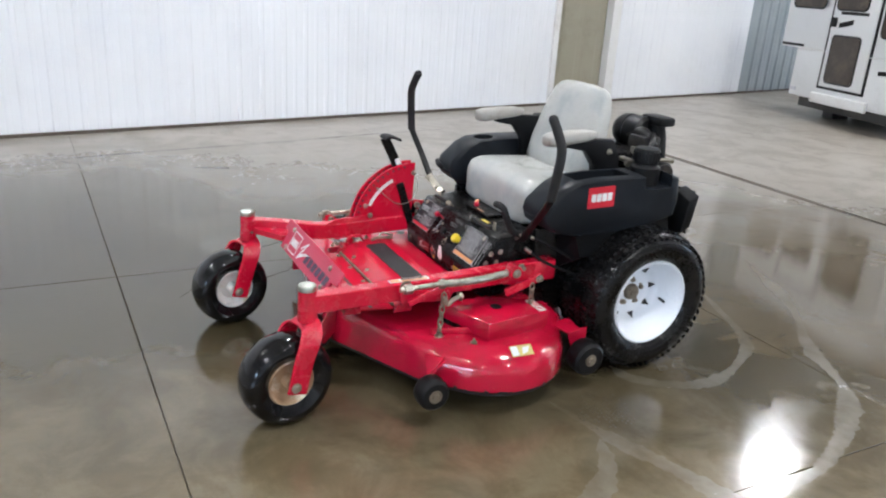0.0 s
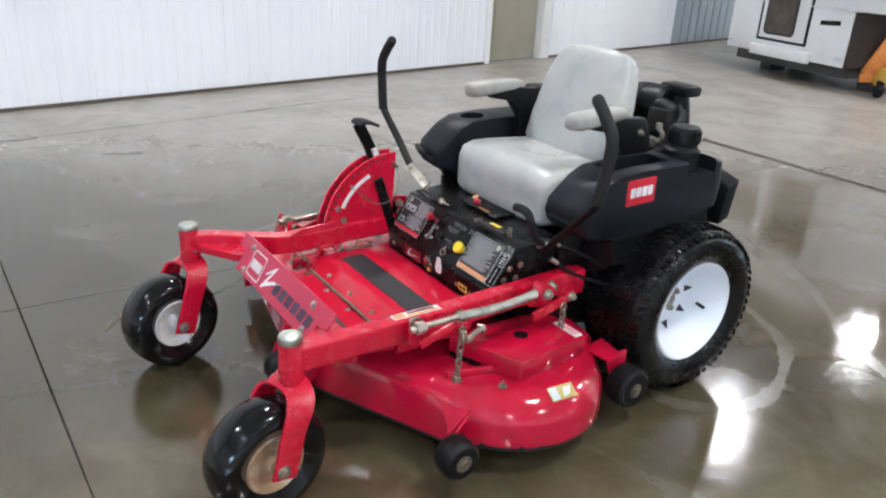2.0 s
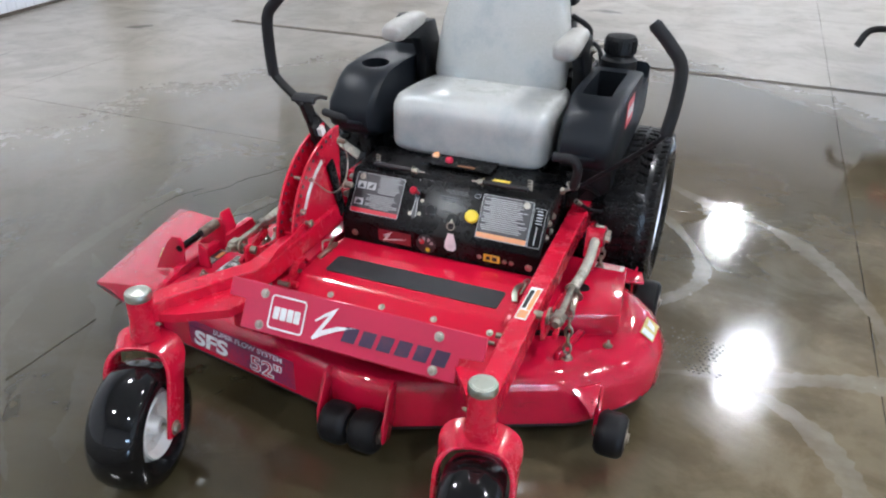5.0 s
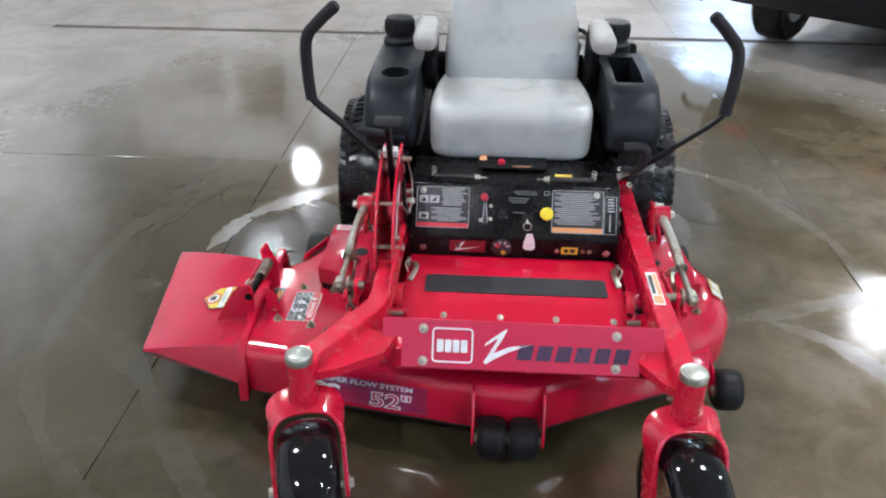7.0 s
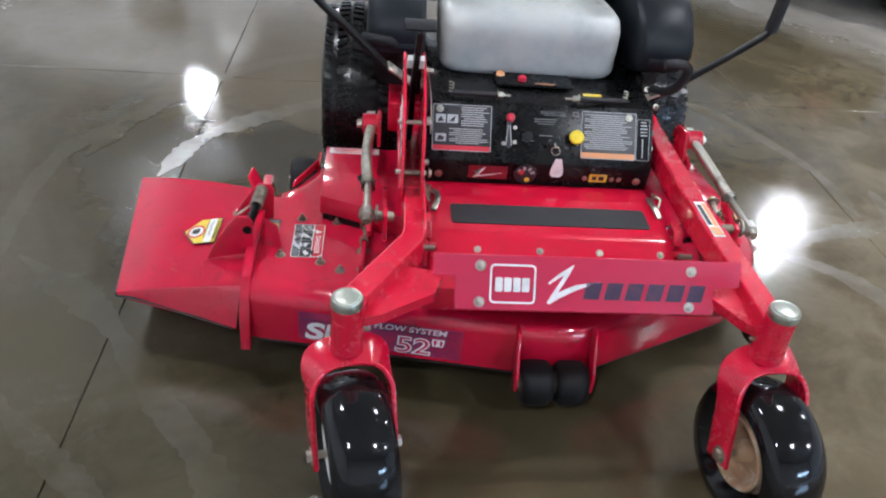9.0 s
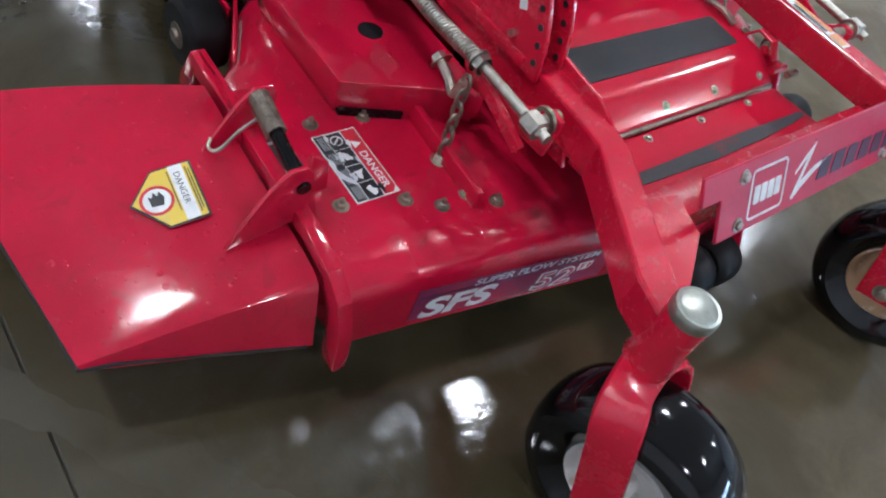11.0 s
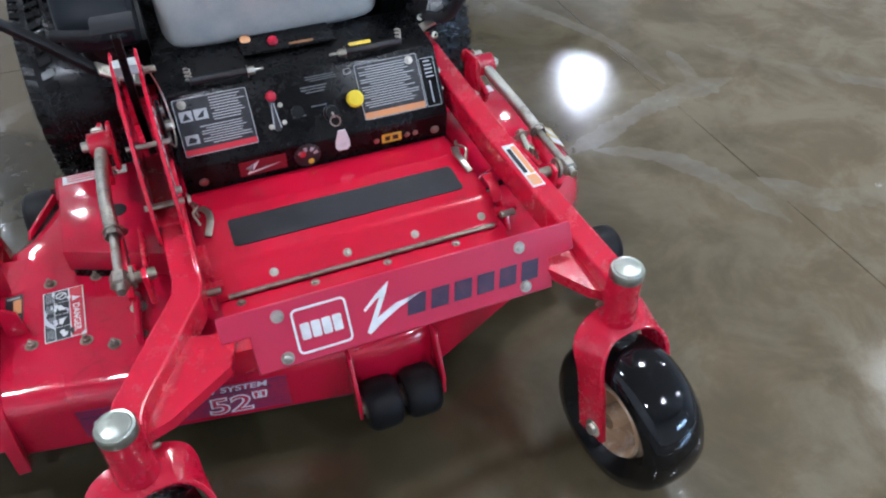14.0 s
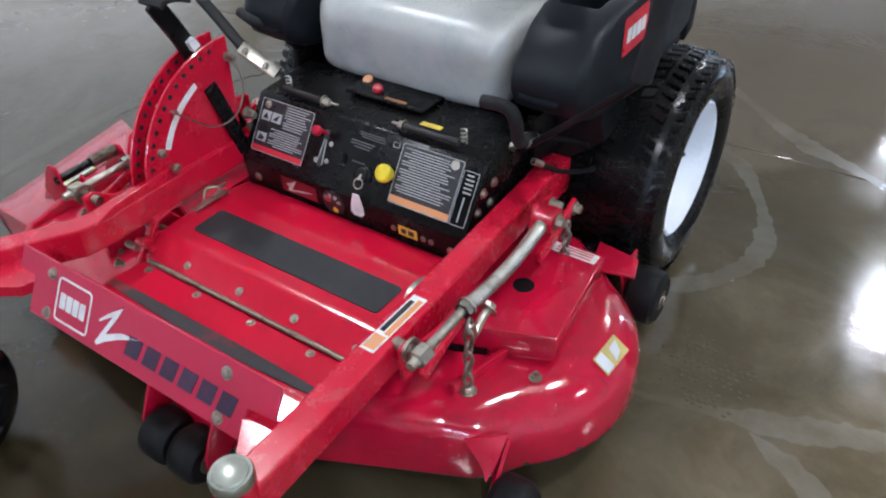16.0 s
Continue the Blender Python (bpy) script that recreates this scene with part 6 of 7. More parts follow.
# ---- deck lift: springs, chains and the height quadrant ----
for side, x in ((-1, -0.392), (1, 0.487)):
    y0, z0, y1, z1 = 0.318, 0.438, 0.735, 0.450
    rod = part("lift_rod", mesh(tube([(x, y0 - 0.02, z0), (x, y0 + 0.15, z0 + 0.004)], 0.0085, 12)), ZINC, mower)
    n = 460
    ends = [V((x, 0.455, z0 + 0.004)), V((x, 0.715, z1))]
    part("lift_spring", mesh(tube([ends[0].lerp(ends[1], i / n) + V((0.0112 * math.cos(i * 0.62) + side * 0.006 * math.sin(math.pi * i / n), 0, 0.0112 * math.sin(i * 0.62) - 0.005 * math.sin(math.pi * i / n))) for i in range(n + 1)], 0.0024, 6), tube([ends[0].lerp(ends[1], i / 12) + V((side * 0.006 * math.sin(math.pi * i / 12), 0, -0.005 * math.sin(math.pi * i / 12))) for i in range(13)], 0.0085, 12)), ZINC, rod, "coiled steel lift spring")
    part("lift_nut", mesh(lathe([(0, -0.004), (0.010, -0.004), (0.0105, 0.0), (0.0172, 0.002), (0.0172, 0.028), (0.012, 0.033), (0, 0.033)], (x, y0 - 0.005, z0), (0, 1, 0.02), 6)), ZINC, rod)
    part("lock_nut", mesh(lathe([(0.0155, 0), (0.0155, 0.012), (0.011, 0.013)], (x, 0.445, z0 + 0.003), (0, 1, 0.02), 6), lathe([(0.018, 0), (0.018, 0.004), (0.01, 0.004)], (x, 0.458, z0 + 0.003), (0, 1, 0.02), 16)), ZINC, rod)
    inner = x - side * 0.058
    part("lift_trunnion", mesh(tube([(x, y0 + 0.008, z0), (inner, y0 + 0.02, z0 - 0.01)], 0.011, 12), lathe([(0.021, -0.003), (0.021, 0.003), (0.014, 0.003), (0.014, -0.003), (0.021, -0.003)], (x - side * 0.022, y0 + 0.012, z0), (1, 0, 0), 20)), OLD_STEEL, rod)
    part("lift_arm", mesh(prism([(x - side * 0.036, y, z) for y, z in ((0.315, 0.375), (0.50, 0.360), (0.52, 0.395), (0.38, 0.415), (0.335, 0.448), (0.312, 0.444))], (0.010, 0, 0), 0.003)), RED, mower)
    part("spring_bracket", mesh(prism([(x - side * 0.018, y, z) for y, z in ((0.71, 0.40), (0.80, 0.38), (0.80, 0.47), (0.73, 0.480))], (-0.010 * side, 0, 0), 0.003), tube([(x - 0.02, 0.742, 0.452), (x + 0.02, 0.742, 0.452)], 0.026, 18)), RED, mower)
    part("bracket_bolt", mesh(bolt((x + side * 0.022, 0.742, 0.452), (side, 0, 0), 0.011, 0.012)), ZINC, mower)
    part("bracket_bolt", mesh(bolt((x - side * 0.012, 0.78, 0.46), (side, 0, 0), 0.009, 0.02)), ZINC, mower)
    part("rear_link", mesh(flatbar([(x, 0.715, 0.374), (x, 0.80, 0.398), (x, 0.866, 0.418)], 0.030, 0.012, (0, 0.25, 1), 0.003)), RED, mower)
    part("front_link", mesh(flatbar([(x - side * 0.006, 0.335, 0.380), (x - side * 0.006, 0.39, 0.400), (x - side * 0.006, 0.462, 0.422)], 0.022, 0.012, (0, 0.3, 1), 0.003)), RED, mower)
    part("link_bolt", mesh(bolt((x + side * 0.007, 0.852, 0.414), (side, 0, 0), 0.010, 0.012)), ZINC, mower)
    for i in range(5):
        c = V((x + side * 0.006, 0.824, 0.384 - 0.0235 * i))
        wide = V((1, 0, 0)) if i % 2 else V((0, 1, 0))
        ring = [c + wide * (0.0085 * math.cos(t)) + V((0, 0, 0.0165 * math.sin(t))) for t in (2 * math.pi * k / 12 for k in range(13))]
        part("chain_link", mesh(tube(ring, 0.0036, 6, False)), OLD_STEEL, mower)
    top, low = V((x, 0.466, 0.404)), V((x + side * 0.006, 0.452, 0.262))
    for i in range(6):
        c = top.lerp(low, (i + 0.5) / 6)
        wide = V((1, 0, 0)) if i % 2 else V((0, 1, 0))
        ring = [c + wide * (0.0085 * math.cos(t)) + V((0, 0, 0.0165 * math.sin(t))) for t in (2 * math.pi * k / 12 for k in range(13))]
        part("chain_link", mesh(tube(ring, 0.0036, 6, False)), OLD_STEEL, mower)
    part("chain_hook", mesh(tube(curve([top + V((0, 0.004, -0.012)), top + V((0, 0.016, -0.044)), top + V((0, 0.036, -0.030)), top + V((0, 0.066, -0.018))], 5), 0.0080, 8), bolt(top + V((0, 0.060, -0.020)), (0, 1, 0.35), 0.012, 0.012)), ZINC, mower)
    part("chain_bolt", mesh(bolt(low + V((0, 0, -0.016)), (0, 0, 1), 0.011, 0.012)), ZINC, deck)

PIV = (0.674, 0.410)


def sector(r0, r1, a0, a1, x, thick, n=18):
    """A slice of a ring in the plane across the machine, about the quadrant's pivot."""
    pts = [(r1, a0 + (a1 - a0) * i / n) for i in range(n + 1)] + ([(r0, a1 + (a0 - a1) * i / n) for i in range(n + 1)] if r0 else [(0.0, 0.0)])
    return prism([(x, PIV[0] - r * math.cos(radians(a)), PIV[1] + r * math.sin(radians(a))) for r, a in pts], (thick, 0, 0), 0.0015, 1)


for x in (-0.318, -0.272):
    quad = part("height_quadrant", mesh(sector(0.0, 0.267, 3, 92.5, x, 0.007)), RED, mower, "red quadrant plate with a row of holes")
    each("quadrant_hole", [lathe([(0, -0.0012), (0.0052, -0.0012), (0.0052, 0.0085), (0, 0.0085)], (x, PIV[0] - 0.252 * math.cos(radians(a)), PIV[1] + 0.252 * math.sin(radians(a))), (1, 0, 0), 10) for a in range(9, 86, 6)], DECAL_BLACK, quad)
    part("height_scale", mesh(sector(0.207, 0.222, 25, 65, x - 0.0010 if x < -0.3 else x + 0.0070, 0.001)), DECAL_WHITE, quad, "white height scale strip")
QS = [(0.641, 0.549), (0.575, 0.588), (0.543, 0.546), (0.596, 0.511)]
part("quadrant_label", mesh(prism([(-0.3190, y, z) for y, z in QS], (-0.001, 0, 0))), DECAL_WHITE, mower, "white picture sticker on the quadrant")
part("rail_web", mesh(prism([(-0.268, y, z) for y, z in ((0.275, 0.430), (0.33, 0.452), (0.47, 0.462), (0.50, 0.430))], (0.008, 0, 0), 0.002)), RED, mower)
part("quadrant_foot", mesh(box((-0.321, 0.44, 0.425), (-0.262, 0.80, 0.445), 0.003)), RED, mower)
each("quadrant_pin", [tube([(-0.328, 0.512, 0.575), (-0.250, 0.512, 0.575)], 0.005, 8), tube([(-0.328, 0.478, 0.462), (-0.255, 0.478, 0.462)], 0.006, 8), bolt((-0.25, 0.478, 0.462), (1, 0, 0)), bolt((-0.265, 0.678, 0.633), (1, 0, 0), 0.007, 0.02), bolt((-0.265, 0.462, 0.500), (1, 0, 0), 0.007, 0.01), bolt((-0.262, 0.700, 0.490), (1, 0, 0), 0.010, 0.022)], ZINC, mower)
part("retaining_wire", mesh(tube(curve([(-0.256, 0.680, 0.633), (-0.244, 0.690, 0.570), (-0.240, 0.655, 0.515), (-0.244, 0.590, 0.510), (-0.252, 0.515, 0.570)], 6), 0.0018, 6)), ZINC, mower, "thin wire tether")
pedal = part("lift_pedal", mesh(flatbar(curve([(-0.292, 0.700, 0.440), (-0.292, 0.660, 0.520), (-0.292, 0.628, 0.620), (-0.290, 0.590, 0.705), (-0.288, 0.556, 0.768), (-0.288, 0.548, 0.785)], 4), 0.040, 0.014, (0, 1, 0.45), 0.003)), BLACK_PAINT, mower, "glossy black deck lift pedal arm", sharp=20)
part("pedal_pad", mesh(flatbar(curve([(-0.288, 0.541, 0.780), (-0.288, 0.552, 0.790), (-0.288, 0.580, 0.788), (-0.288, 0.612, 0.776)], 4), 0.070, 0.011, (1, 0, 0), 0.003)), GRIP, pedal)
part("pedal_label", mesh(prism([(-0.2705, 0.604, 0.668), (-0.2705, 0.622, 0.676), (-0.2705, 0.612, 0.697), (-0.2705, 0.596, 0.690)], (-0.040, 0, 0))), DECAL_WHITE, pedal, "small white pedal label")
part("lock_bar", mesh(flatbar(curve([(-0.258, 0.612, 0.592), (-0.258, 0.630, 0.540), (-0.258, 0.652, 0.470), (-0.258, 0.672, 0.410)], 4), 0.034, 0.008, (0, 1, 0.4), 0.003)), BLACK_PAINT, mower, "black lock bar inside the quadrant")

# ---- seat ----
SX = 0.037


def cushion(sections, steps=28, power=4.0):
    """Rounded sections: middle, half width, half height and the two ways."""
    loops = []
    for c, hw, hh, wide, tall in sections:
        loop = []
        for i in range(steps):
            t = 2 * math.pi * i / steps
            ca, sa = math.cos(t), math.sin(t)
            loop.append(V(c) + V(wide) * (hw * math.copysign(abs(ca) ** (2 / power), ca)) + V(tall) * (hh * math.copysign(abs(sa) ** (2 / power), sa)))
        loops.append(loop)
    return loft(loops)


rows = []
for y, hw, lo, hi in ((y - 0.030, hw, lo, hi) for y, hw, lo, hi in ((0.918, 0.170, 0.585, 0.640), (0.921, 0.205, 0.560, 0.668), (0.930, 0.228, 0.545, 0.692), (0.950, 0.243, 0.535, 0.712), (0.985, 0.249, 0.532, 0.722), (1.04, 0.250, 0.535, 0.722), (1.12, 0.248, 0.545, 0.718), (1.20, 0.242, 0.555, 0.714), (1.27, 0.232, 0.57, 0.712), (1.30, 0.21, 0.60, 0.69))):
    rows.append(((SX, y, (lo + hi) / 2), hw, (hi - lo) / 2, (1, 0, 0), (0, 0, 1)))
seat = part("seat_cushion", mesh(cushion(rows, 40, 7.0)), VINYL, mower, "scuffed grey vinyl seat cushion", sharp=60)
rows = []
for t, hw, hd in ((0.0, 0.165, 0.020), (0.015, 0.200, 0.036), (0.06, 0.219, 0.046), (0.14, 0.219, 0.048), (0.24, 0.207, 0.047), (0.32, 0.190, 0.045), (0.365, 0.172, 0.042), (0.392, 0.148, 0.036), (0.405, 0.118, 0.024), (0.410, 0.08, 0.010)):
    rows.append(((SX, 1.195 + 0.27 * t, 0.660 + 0.96 * t), hw, hd, (1, 0, 0), (0, 0.96, -0.28)))
part("backrest", mesh(cushion(rows, 36, 4.0)), VINYL, mower, "grey vinyl backrest", sharp=60)
part("seat_pan", mesh(box((SX - 0.20, 0.97, 0.505), (SX + 0.20, 1.32, 0.534), 0.008)), BLACK_PAINT, mower)
part("seat_mount", mesh(box((SX - 0.17, 1.02, 0.40), (SX + 0.17, 1.30, 0.504), 0.01)), BLACK_PAINT, mower)
each("seat_rod", [tube([(-0.135, 0.935, 0.545), (-0.135, 0.945, 0.60)], 0.006, 8), tube([(0.20, 0.935, 0.545), (0.20, 0.945, 0.60)], 0.006, 8)], ZINC, mower)
for side in (-1, 1):
    ax = SX + (0.262 if side > 0 else -0.264)
    rows = [((ax, y, z), hw, hh, (1, 0, 0), (0, 0, 1)) for y, z, hw, hh in ((0.948, 0.880, 0.020, 0.014), (0.954, 0.881, 0.031, 0.022), (0.980, 0.883, 0.036, 0.027), (1.06, 0.890, 0.034, 0.025), (1.14, 0.895, 0.030, 0.021), (1.170, 0.896, 0.020, 0.014))]
    arm = part("armrest", mesh(cushion(rows, 20, 3.0)), ARM_VINYL, mower, "worn beige-grey armrest pad", sharp=60)
    part("armrest_bracket", mesh(prism([(ax - 0.018, y, z) for y, z in ((1.03, 0.866), (1.17, 0.880), (1.26, 0.875), (1.30, 0.80), (1.29, 0.66), (1.19, 0.66), (1.175, 0.775), (1.13, 0.835), (1.04, 0.852))], (0.036, 0, 0), 0.006)), BLACK_PLASTIC, arm, "black armrest bracket")
    part("bracket_bolt", mesh(bolt((ax + side * 0.019, 1.24, 0.83), (side, 0, 0), 0.008, 0.012)), ZINC, arm)

# ---- fenders with bins and tanks ----
for side in (-1, 1):
    x = lambda d: CX + side * d
    outer = [(0.852, 0.640), (0.860, 0.675), (0.930, 0.735), (0.985, 0.760), (1.10, 0.768), (1.30, 0.768), (1.445, 0.766), (1.488, 0.750), (1.498, 0.66), (1.485, 0.600), (1.38, 0.575), (1.18, 0.556), (1.02, 0.552), (0.915, 0.570), (0.866, 0.602)]
    side_loop = lambda d, grow: [(x(d), 1.17 + (y - 1.17) * grow, 0.655 + (z - 0.655) * (0.5 + grow / 2)) for y, z in outer]
    pod = part("fender", mesh(loft([side_loop(0.290, 0.94), side_loop(0.302, 1.0), side_loop(0.396, 1.0), side_loop(0.424, 0.985), side_loop(0.438, 0.955), side_loop(0.445, 0.90)])), GREY_PLASTIC, mower, "black moulded plastic fender")
    if side < 0:
        carve(pod, mesh(lathe([(0, 0.690), (0.042, 0.690), (0.046, 0.80), (0, 0.80)], (x(0.362), 1.045, 0), (0, 0, 1), 28)))
    bin0 = 1.115 if side < 0 else 1.005
    if side > 0:
        carve(pod, mesh(box((x(0.352) - 0.036, bin0, 0.66), (x(0.352) + 0.050, 1.255, 0.80), 0.008)))
    if side > 0:
        carve(pod, mesh(box((x(0.382) - 0.042, 1.438, 0.68), (x(0.382) + 0.042, 1.474, 0.80), 0.008)))
        carve(pod, mesh(box((x(0.270), 1.302, 0.716), (x(0.470), 1.434, 0.82), 0.006)))
        part("bin_floor", mesh(box((x(0.352) - 0.045, bin0 - 0.001, 0.655), (x(0.352) + 0.051, 1.256, 0.662))), BLACK_PLASTIC, pod, "dark bin floor")
    # added black filler: stands in for the shade between fender and tyre
    part("fender_skirt", mesh(loft([[(x(0.28), y, z) for y, z in ((0.98, 0.545), (1.47, 0.585), (1.50, 0.42), (1.00, 0.36))], [(x(0.425), y, z) for y, z in ((1.02, 0.545), (1.46, 0.595), (1.48, 0.50), (1.05, 0.46))]])), BLACK_PLASTIC, mower)
    part("front_ledge", mesh(box((x(0.36) - 0.045, 0.850, 0.616), (x(0.36) + 0.045, 0.88, 0.632), 0.008)), GREY_PLASTIC, pod)
    cap_x = x(0.385) if side < 0 else x(0.352)
    tank = part("fuel_tank_neck", mesh(lathe([(0.058, 0.74 if side < 0 else 0.700), (0.058, 0.782), (0.047, 0.790), (0.044, 0.802)], (cap_x, 1.372, 0), (0, 0, 1), 26)), BLACK_PLASTIC, mower)
    part("fuel_cap", mesh(lathe([(0.046, 0.798), (0.050, 0.803), (0.050, 0.846), (0.045, 0.855), (0.02, 0.858), (0, 0.858)], (cap_x, 1.372, 0), (0, 0, 1), 20)), BLACK_PLASTIC, tank, "ribbed black fuel cap")
    each("cap_rib", [box((-0.003, 0.048, 0.806), (0.003, 0.0525, 0.844), turn=Matrix.Translation((cap_x, 1.372, 0)) @ Matrix.Rotation(radians(a), 4, "Z")) for a in range(0, 360, 20)], BLACK_PLASTIC, tank)
SB = Sheet((CX + 0.4395, 1.045, 0.660), (0, 1, 0.03), (0, 0, 1))
badge = part("side_badge", mesh(SB.rect(-0.006, 0.0, 0.116, 0.080, 0.006, 0.006)), DECAL_RED, mower, "red maker's badge with a white bar")
part("badge_bar", mesh(*[SB.rect(0.009 + 0.0245 * i, 0.024, 0.030 + 0.0245 * i, 0.055, 0.0072, 0.004) for i in range(4)]), DECAL_WHITE, badge)

# ---- steering levers ----
LEVERS = (("right", ((0.372, 0.842, 0.520), (0.400, 0.826, 0.545), (0.510, 0.800, 0.645), (0.606, 0.776, 0.736), (0.620, 0.773, 0.765)),
           ((0.619, 0.773, 0.752), (0.630, 0.780, 0.840), (0.628, 0.788, 0.922), (0.592, 0.792, 0.972), (0.547, 0.795, 1.017)), ((0.412, 0.823, 0.556), (0.345, 0.848, 0.512))),
          ("left", ((-0.285, 0.838, 0.528), (-0.342, 0.808, 0.574), (-0.440, 0.796, 0.672), (-0.525, 0.787, 0.752), (-0.538, 0.784, 0.780)),
           ((-0.537, 0.784, 0.764), (-0.541, 0.780, 0.850), (-0.534, 0.774, 0.938), (-0.496, 0.769, 0.985), (-0.444, 0.764, 1.032)), ((-0.352, 0.802, 0.590), (-0.280, 0.836, 0.528))))
for hand, arm_line, grip_line, plate_line in LEVERS:
    lever = part("steering_lever", mesh(flatbar(curve(arm_line, 5), 0.026, 0.012, (0.3, 1, 0), 0.003)), BLACK_PLASTIC, mower, f"black {hand}-hand steering lever")
    part("lever_grip", mesh(tube(curve(grip_line, 6), [0.0165] * 23 + [0.0175, 0.013], 14)), GRIP, lever, "black foam grip")
    out = V(plate_line[0]) + V((0, -0.012, 0.002))
    part("lever_plate", mesh(flatbar([V(p) + V((0, -0.011, 0.006)) for p in plate_line], 0.034, 0.006, (0.25, 1, 0), 0.0015)), ZINC, mower, "bright steel lever plate")
    each("lever_bolt", [bolt(V(plate_line[0]).lerp(V(plate_line[1]), f) + V((0, -0.017, 0.008)), (0, -0.8, 0.6), 0.007, 0.007) for f in (0.2, 0.75)], ZINC, lever)
brake = part("brake_handle", mesh(tube(curve([(0.385, 0.860, 0.540), (0.402, 0.775, 0.575), (0.416, 0.735, 0.635), (0.408, 0.727, 0.662), (0.384, 0.726, 0.669), (0.350, 0.727, 0.666)], 6), 0.0125, 12)), GRIP, mower, "bent black brake handle")
part("brake_handle", mesh(tube(curve([(-0.30, 0.96, 0.52), (-0.325, 0.90, 0.60), (-0.345, 0.85, 0.635), (-0.37, 0.85, 0.64), (-0.42, 0.87, 0.64)], 6), 0.0125, 12)), GRIP, mower)

for points in (((0.40, 0.84, 0.50), (0.43, 0.91, 0.45), (0.445, 1.02, 0.40), (0.43, 1.12, 0.36)), ((0.37, 0.86, 0.54), (0.41, 0.95, 0.50), (0.43, 1.05, 0.44))):
    cable = part("control_cable", mesh(tube(curve(points, 6), 0.0055, 8)), BLACK_PLASTIC, mower, "black control cable")
    part("cable_end", mesh(tube([points[0], V(points[0]).lerp(V(points[1]), 0.3)], 0.0075, 10)), ZINC, cable)

# ---- rear frame, engine and drive wheels ----
part("rear_frame", mesh(box((-0.27, 0.905, 0.20), (0.345, 1.62, 0.42), 0.01)), BLACK_PAINT, mower)
each("side_plate", [box((0.350, 0.90, 0.30), (0.372, 1.25, 0.56), 0.004), box((-0.30, 0.90, 0.30), (-0.278, 1.25, 0.56), 0.004)], BLACK_PAINT, mower)
each("rear_tower", [box((0.375, 0.86, 0.372), (0.425, 0.97, 0.452), 0.006), box((-0.345, 0.86, 0.372), (-0.296, 1.0, 0.46), 0.006)], RED, mower)
part("engine_guard", mesh(flatbar([(-0.28, 1.66, 0.52), (-0.26, 1.72, 0.56), (0.32, 1.72, 0.56), (0.34, 1.66, 0.52)], 0.16, 0.02, (0, 0, 1), 0.004), flatbar([(-0.24, 1.55, 0.36), (-0.24, 1.72, 0.50)], 0.05, 0.02, (1, 0, 0)), flatbar([(0.30, 1.55, 0.36), (0.30, 1.72, 0.50)], 0.05, 0.02, (1, 0, 0))), BLACK_PAINT, mower)
part("tail_panel", mesh(prism([(0.34, 1.56, 0.50), (0.45, 1.55, 0.51), (0.445, 1.58, 0.64), (0.34, 1.60, 0.66)], (0, 0.05, 0.02), 0.006)), BLACK_PLASTIC, mower)
engine = part("engine_block", mesh(box((-0.17, 1.40, 0.425), (0.25, 1.70, 0.62), 0.02), box((-0.10, 1.44, 0.62), (0.18, 1.66, 0.72), 0.03), lathe([(0, 0.72), (0.13, 0.72), (0.145, 0.73), (0.145, 0.775), (0.12, 0.79), (0, 0.792)], (0.04, 1.56, 0), (0, 0, 1), 32)), BLACK_PAINT, mower, "black twin-cylinder engine")
part("air_filter", mesh(lathe([(0, -0.092), (0.03, -0.090), (0.056, -0.076), (0.070, -0.050), (0.073, -0.02), (0.068, -0.016), (0.073, -0.010), (0.073, 0.060), (0.060, 0.075), (0, 0.075)], (0.03, 1.60, 0.845), (1, 0.15, 0), 30)), BLACK_PLASTIC, engine, "round black air filter canister")
part("intake_hood", mesh(box((0.045, 1.615, 0.885), (0.175, 1.70, 0.925), 0.012), tube(curve([(0.11, 1.65, 0.89), (0.12, 1.66, 0.82), (0.14, 1.65, 0.75)], 5), 0.038, 14)), BLACK_PLASTIC, engine)
part("carburettor", mesh(box((0.09, 1.52, 0.76), (0.19, 1.62, 0.85), 0.012), tube(curve([(0.06, 1.56, 0.84), (0.13, 1.57, 0.85), (0.18, 1.58, 0.80)], 5), 0.03, 12)), DARK_METAL, engine)
part("muffler", mesh(lathe([(0, -0.16), (0.055, -0.16), (0.065, -0.15), (0.065, 0.15), (0.055, 0.16), (0, 0.16)], (-0.01, 1.70, 0.66), (1, 0, 0), 24)), DARK_METAL, engine)
part("cylinder_head", mesh(*[box((0.19, 1.46 + 0.016 * i, 0.56), (0.285, 1.466 + 0.016 * i, 0.71), 0.002, 1) for i in range(10)], box((0.20, 1.47, 0.58), (0.27, 1.61, 0.69), 0.01)), DARK_METAL, engine)
part("dipstick", mesh(tube(curve([(0.21, 1.47, 0.70), (0.225, 1.46, 0.78), (0.215, 1.45, 0.80)], 5), 0.008, 10), lathe([(0.012, 0), (0.012, 0.02), (0, 0.022)], (0.215, 1.45, 0.80), (0, 0, 1), 12)), ZINC, engine)
each("engine_fitting", [tube(curve([(0.255, 1.50, 0.735), (0.285, 1.53, 0.775), (0.295, 1.60, 0.770)], 5), 0.009, 10), bolt((0.275, 1.47, 0.742), (1, -0.4, 0.4), 0.011, 0.014), bolt((0.205, 1.44, 0.748), (0.4, -1, 0.2), 0.010, 0.016), box((0.155, 1.425, 0.752), (0.225, 1.452, 0.770), 0.004)], ZINC, engine, "bright linkage fitting")
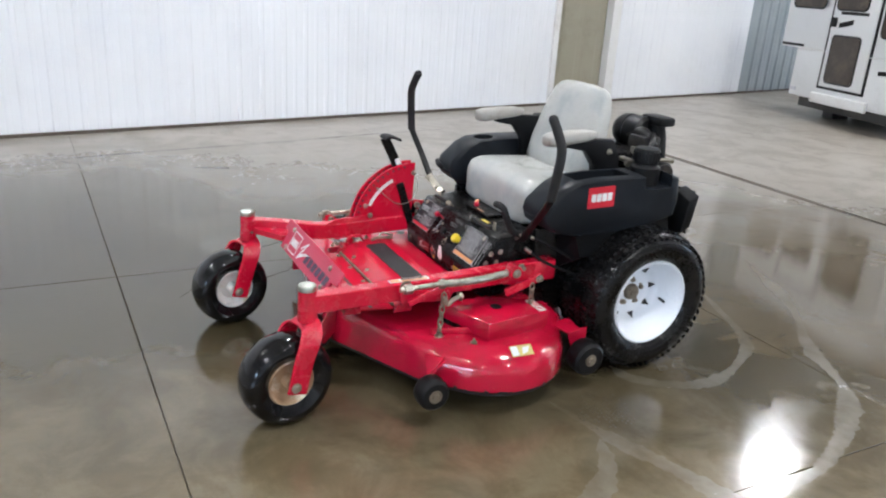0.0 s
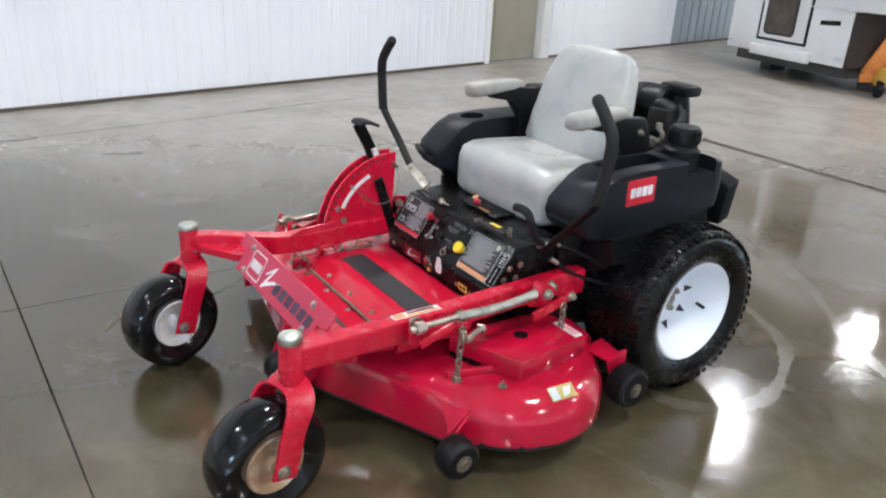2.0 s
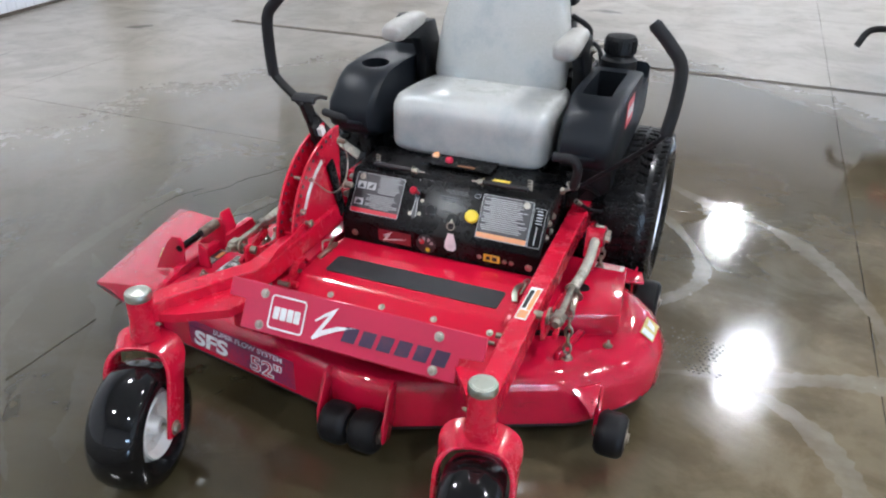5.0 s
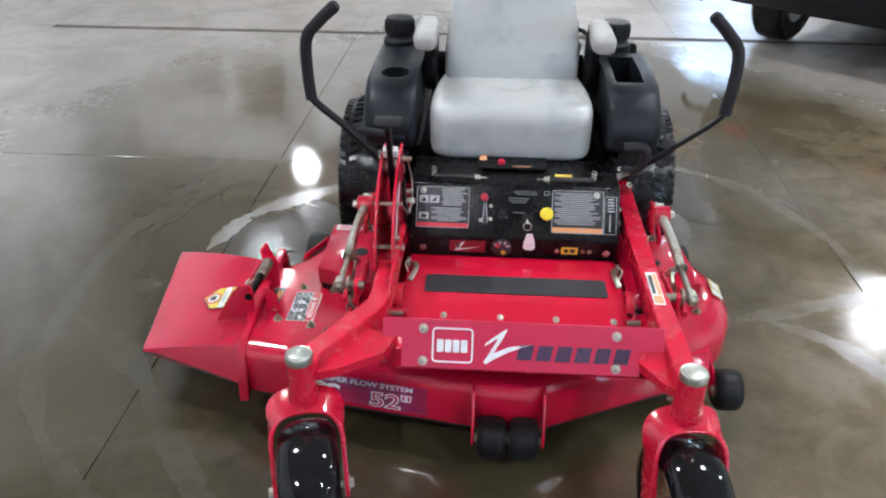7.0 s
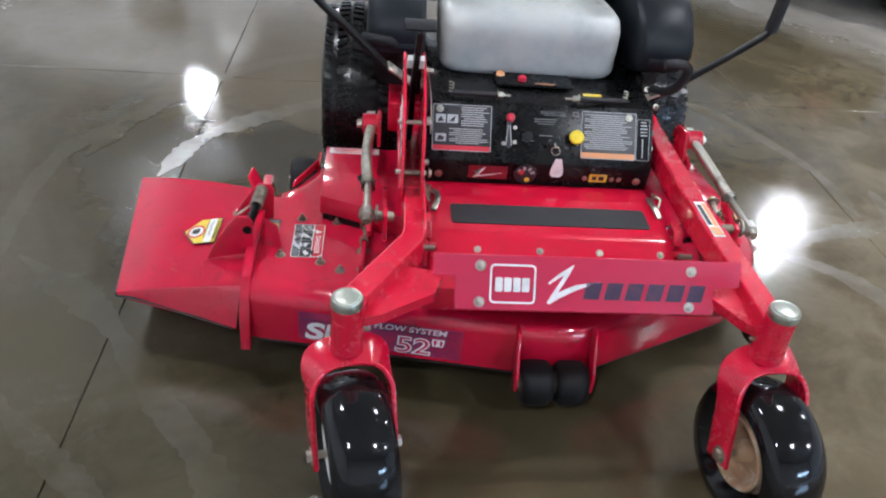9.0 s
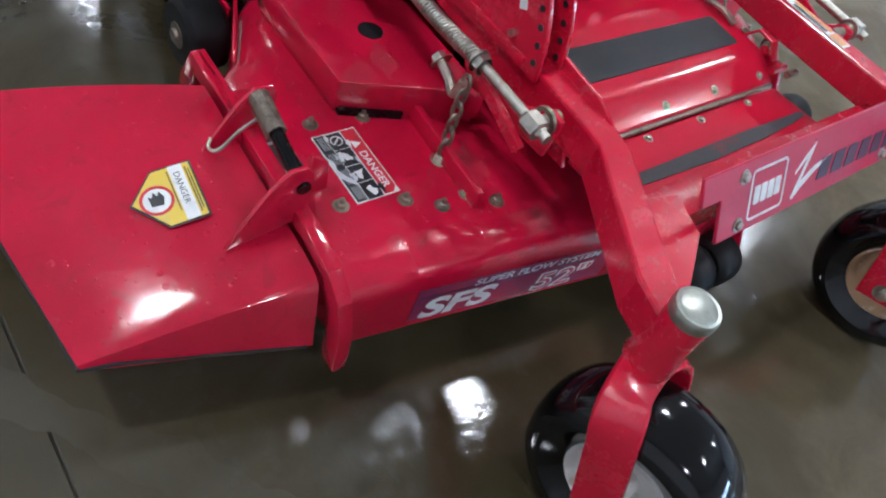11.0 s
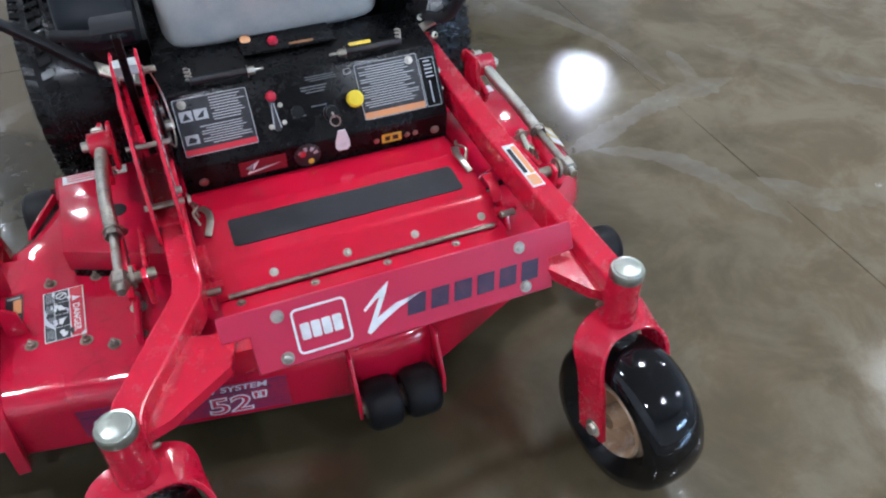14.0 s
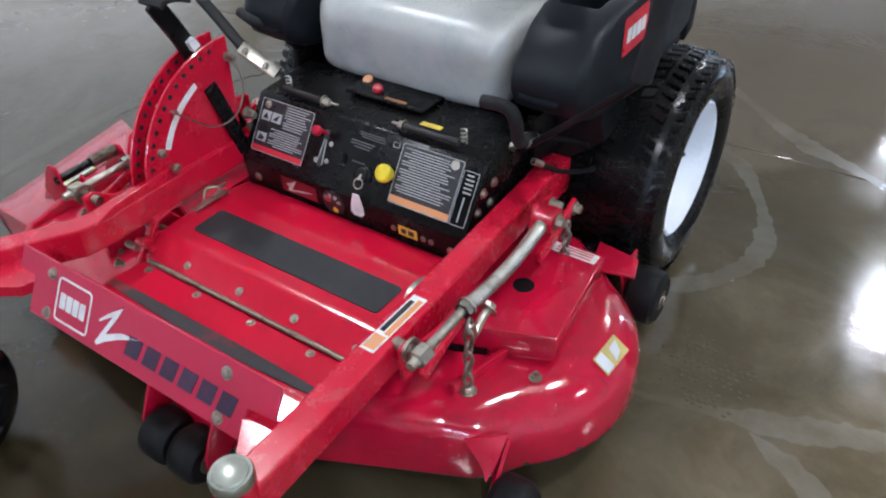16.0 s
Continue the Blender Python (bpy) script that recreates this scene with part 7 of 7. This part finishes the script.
each("fuel_hose", [tube(curve([(0.33, 1.41, 0.735), (0.30, 1.46, 0.79), (0.24, 1.50, 0.80), (0.19, 1.55, 0.79)], 6), 0.008, 8), tube(curve([(0.20, 1.40, 0.66), (0.25, 1.42, 0.74), (0.26, 1.50, 0.83), (0.18, 1.58, 0.86)], 6), 0.010, 8)], BLACK_PLASTIC, engine)
part("hand_guard_pipe", mesh(tube(curve([(0.24, 1.35, 0.70), (0.27, 1.42, 0.745), (0.26, 1.52, 0.74)], 6), 0.014, 10)), BLACK_PLASTIC, engine)

for side in (-1, 1):
    xm = CX + side * 0.443
    c = (xm - (0.012 if side < 0 else 0.0), 1.322, 0.290)
    half = 0.128
    prof = [(0.166, -half * 0.66), (0.172, -half * 0.80), (0.186, -half * 0.93), (0.215, -half), (0.244, -half * 0.97), (0.262, -half * 0.87), (0.273, -half * 0.72), (0.279, -half * 0.4), (0.280, 0.0)]
    tyre = part("drive_tyre", mesh(lathe(prof + [(r, -h) for r, h in prof[-2::-1]], c, (1, 0, 0), 64)), RUBBER, mower, "black turf-tread drive tyre")
    def blocks(bm, c=c):
        n = 58
        for i in range(n):
            for row, (u, w, shift) in enumerate(((-0.103, 0.034, 0.0), (-0.064, 0.034, 0.5), (-0.022, 0.036, 0.0), (0.022, 0.036, 0.5), (0.064, 0.034, 0.0), (0.103, 0.034, 0.5))):
                a = 2 * math.pi * (i + shift) / n
                edge = abs(u) > 0.09
                r0, high = (0.266, 0.0055) if edge else (0.276, 0.0085)
                lean = 0.25 * (-1 if row % 2 else 1)
                d, t = V((0, math.cos(a), math.sin(a))), V((0, -math.sin(a), math.cos(a)))
                base = V(c) + V((u, 0, 0)) + d * r0
                q = [(-w / 2, -0.0098 - lean * 0.02), (w / 2, -0.0098 + lean * 0.02), (w / 2, 0.0098 + lean * 0.02), (-w / 2, 0.0098 - lean * 0.02)]
                lo = [bm.verts.new(base + V((px, 0, 0)) + t * pt) for px, pt in q]
                hi = [bm.verts.new(base + d * high + V((px * 0.86, 0, 0)) + t * pt * 0.86) for px, pt in q]
                bm.faces.new(hi)
                for k in range(4):
                    bm.faces.new((lo[k], lo[(k + 1) % 4], hi[(k + 1) % 4], hi[k]))
    part("tread", mesh(blocks), RUBBER, tyre, "blocky tyre tread", flat=True)
    o = side
    rim = part("drive_rim", mesh(lathe([(0.150, -0.095), (0.157, 0.060), (0.162, 0.085), (0.170, 0.098), (0.172, 0.107), (0.166, 0.110), (0.158, 0.104), (0.150, 0.085), (0.143, 0.052), (0.134, 0.012), (0.118, -0.010), (0.085, -0.022), (0.052, -0.016), (0.030, -0.012), (0, -0.012)], c, (o, 0, 0), 48)), WHITE_RIM, mower, "white painted dished steel rim")
    part("hub_cap", mesh(lathe([(0.034, -0.018), (0.034, -0.006), (0.028, 0.004), (0.015, 0.005), (0.012, 0.012), (0, 0.012)], c, (o, 0, 0), 20)), OLD_STEEL, rim, "dark hub nut")
    each("wheel_nut", [bolt((c[0] + o * -0.017, c[1] + 0.050 * math.cos(a), c[2] + 0.050 * math.sin(a)), (o, 0, 0), 0.0095, 0.014) for a in (2 * math.pi * k / 5 + 0.3 for k in range(5))], OLD_STEEL, rim)
    vents = []
    for k in range(8):
        a = 2 * math.pi * k / 8 + 0.17
        d, t = V((0, math.cos(a), math.sin(a))), V((0, -math.sin(a), math.cos(a)))
        vents.append(prism([V(c) + V((o * -0.0165, 0, 0)) + d * 0.094 - t * 0.013, V(c) + V((o * -0.0165, 0, 0)) + d * 0.094 + t * 0.013, V(c) + V((o * -0.0025, 0, 0)) + d * 0.118], (o * 0.003, 0, 0)))
    each("rim_vent", vents, DECAL_BLACK, rim, "dark triangular rim opening")
    part("valve_stem", mesh(tube([(c[0] + o * 0.02, c[1] + 0.128, c[2] - 0.035), (c[0] + o * 0.055, c[1] + 0.120, c[2] - 0.035)], 0.006, 8)), RUBBER, rim)
    part("axle_hub", mesh(lathe([(0, -0.25), (0.05, -0.25), (0.055, -0.10), (0.08, -0.09), (0.08, -0.03), (0, -0.03)], c, (o, 0, 0), 20)), DARK_METAL, mower)
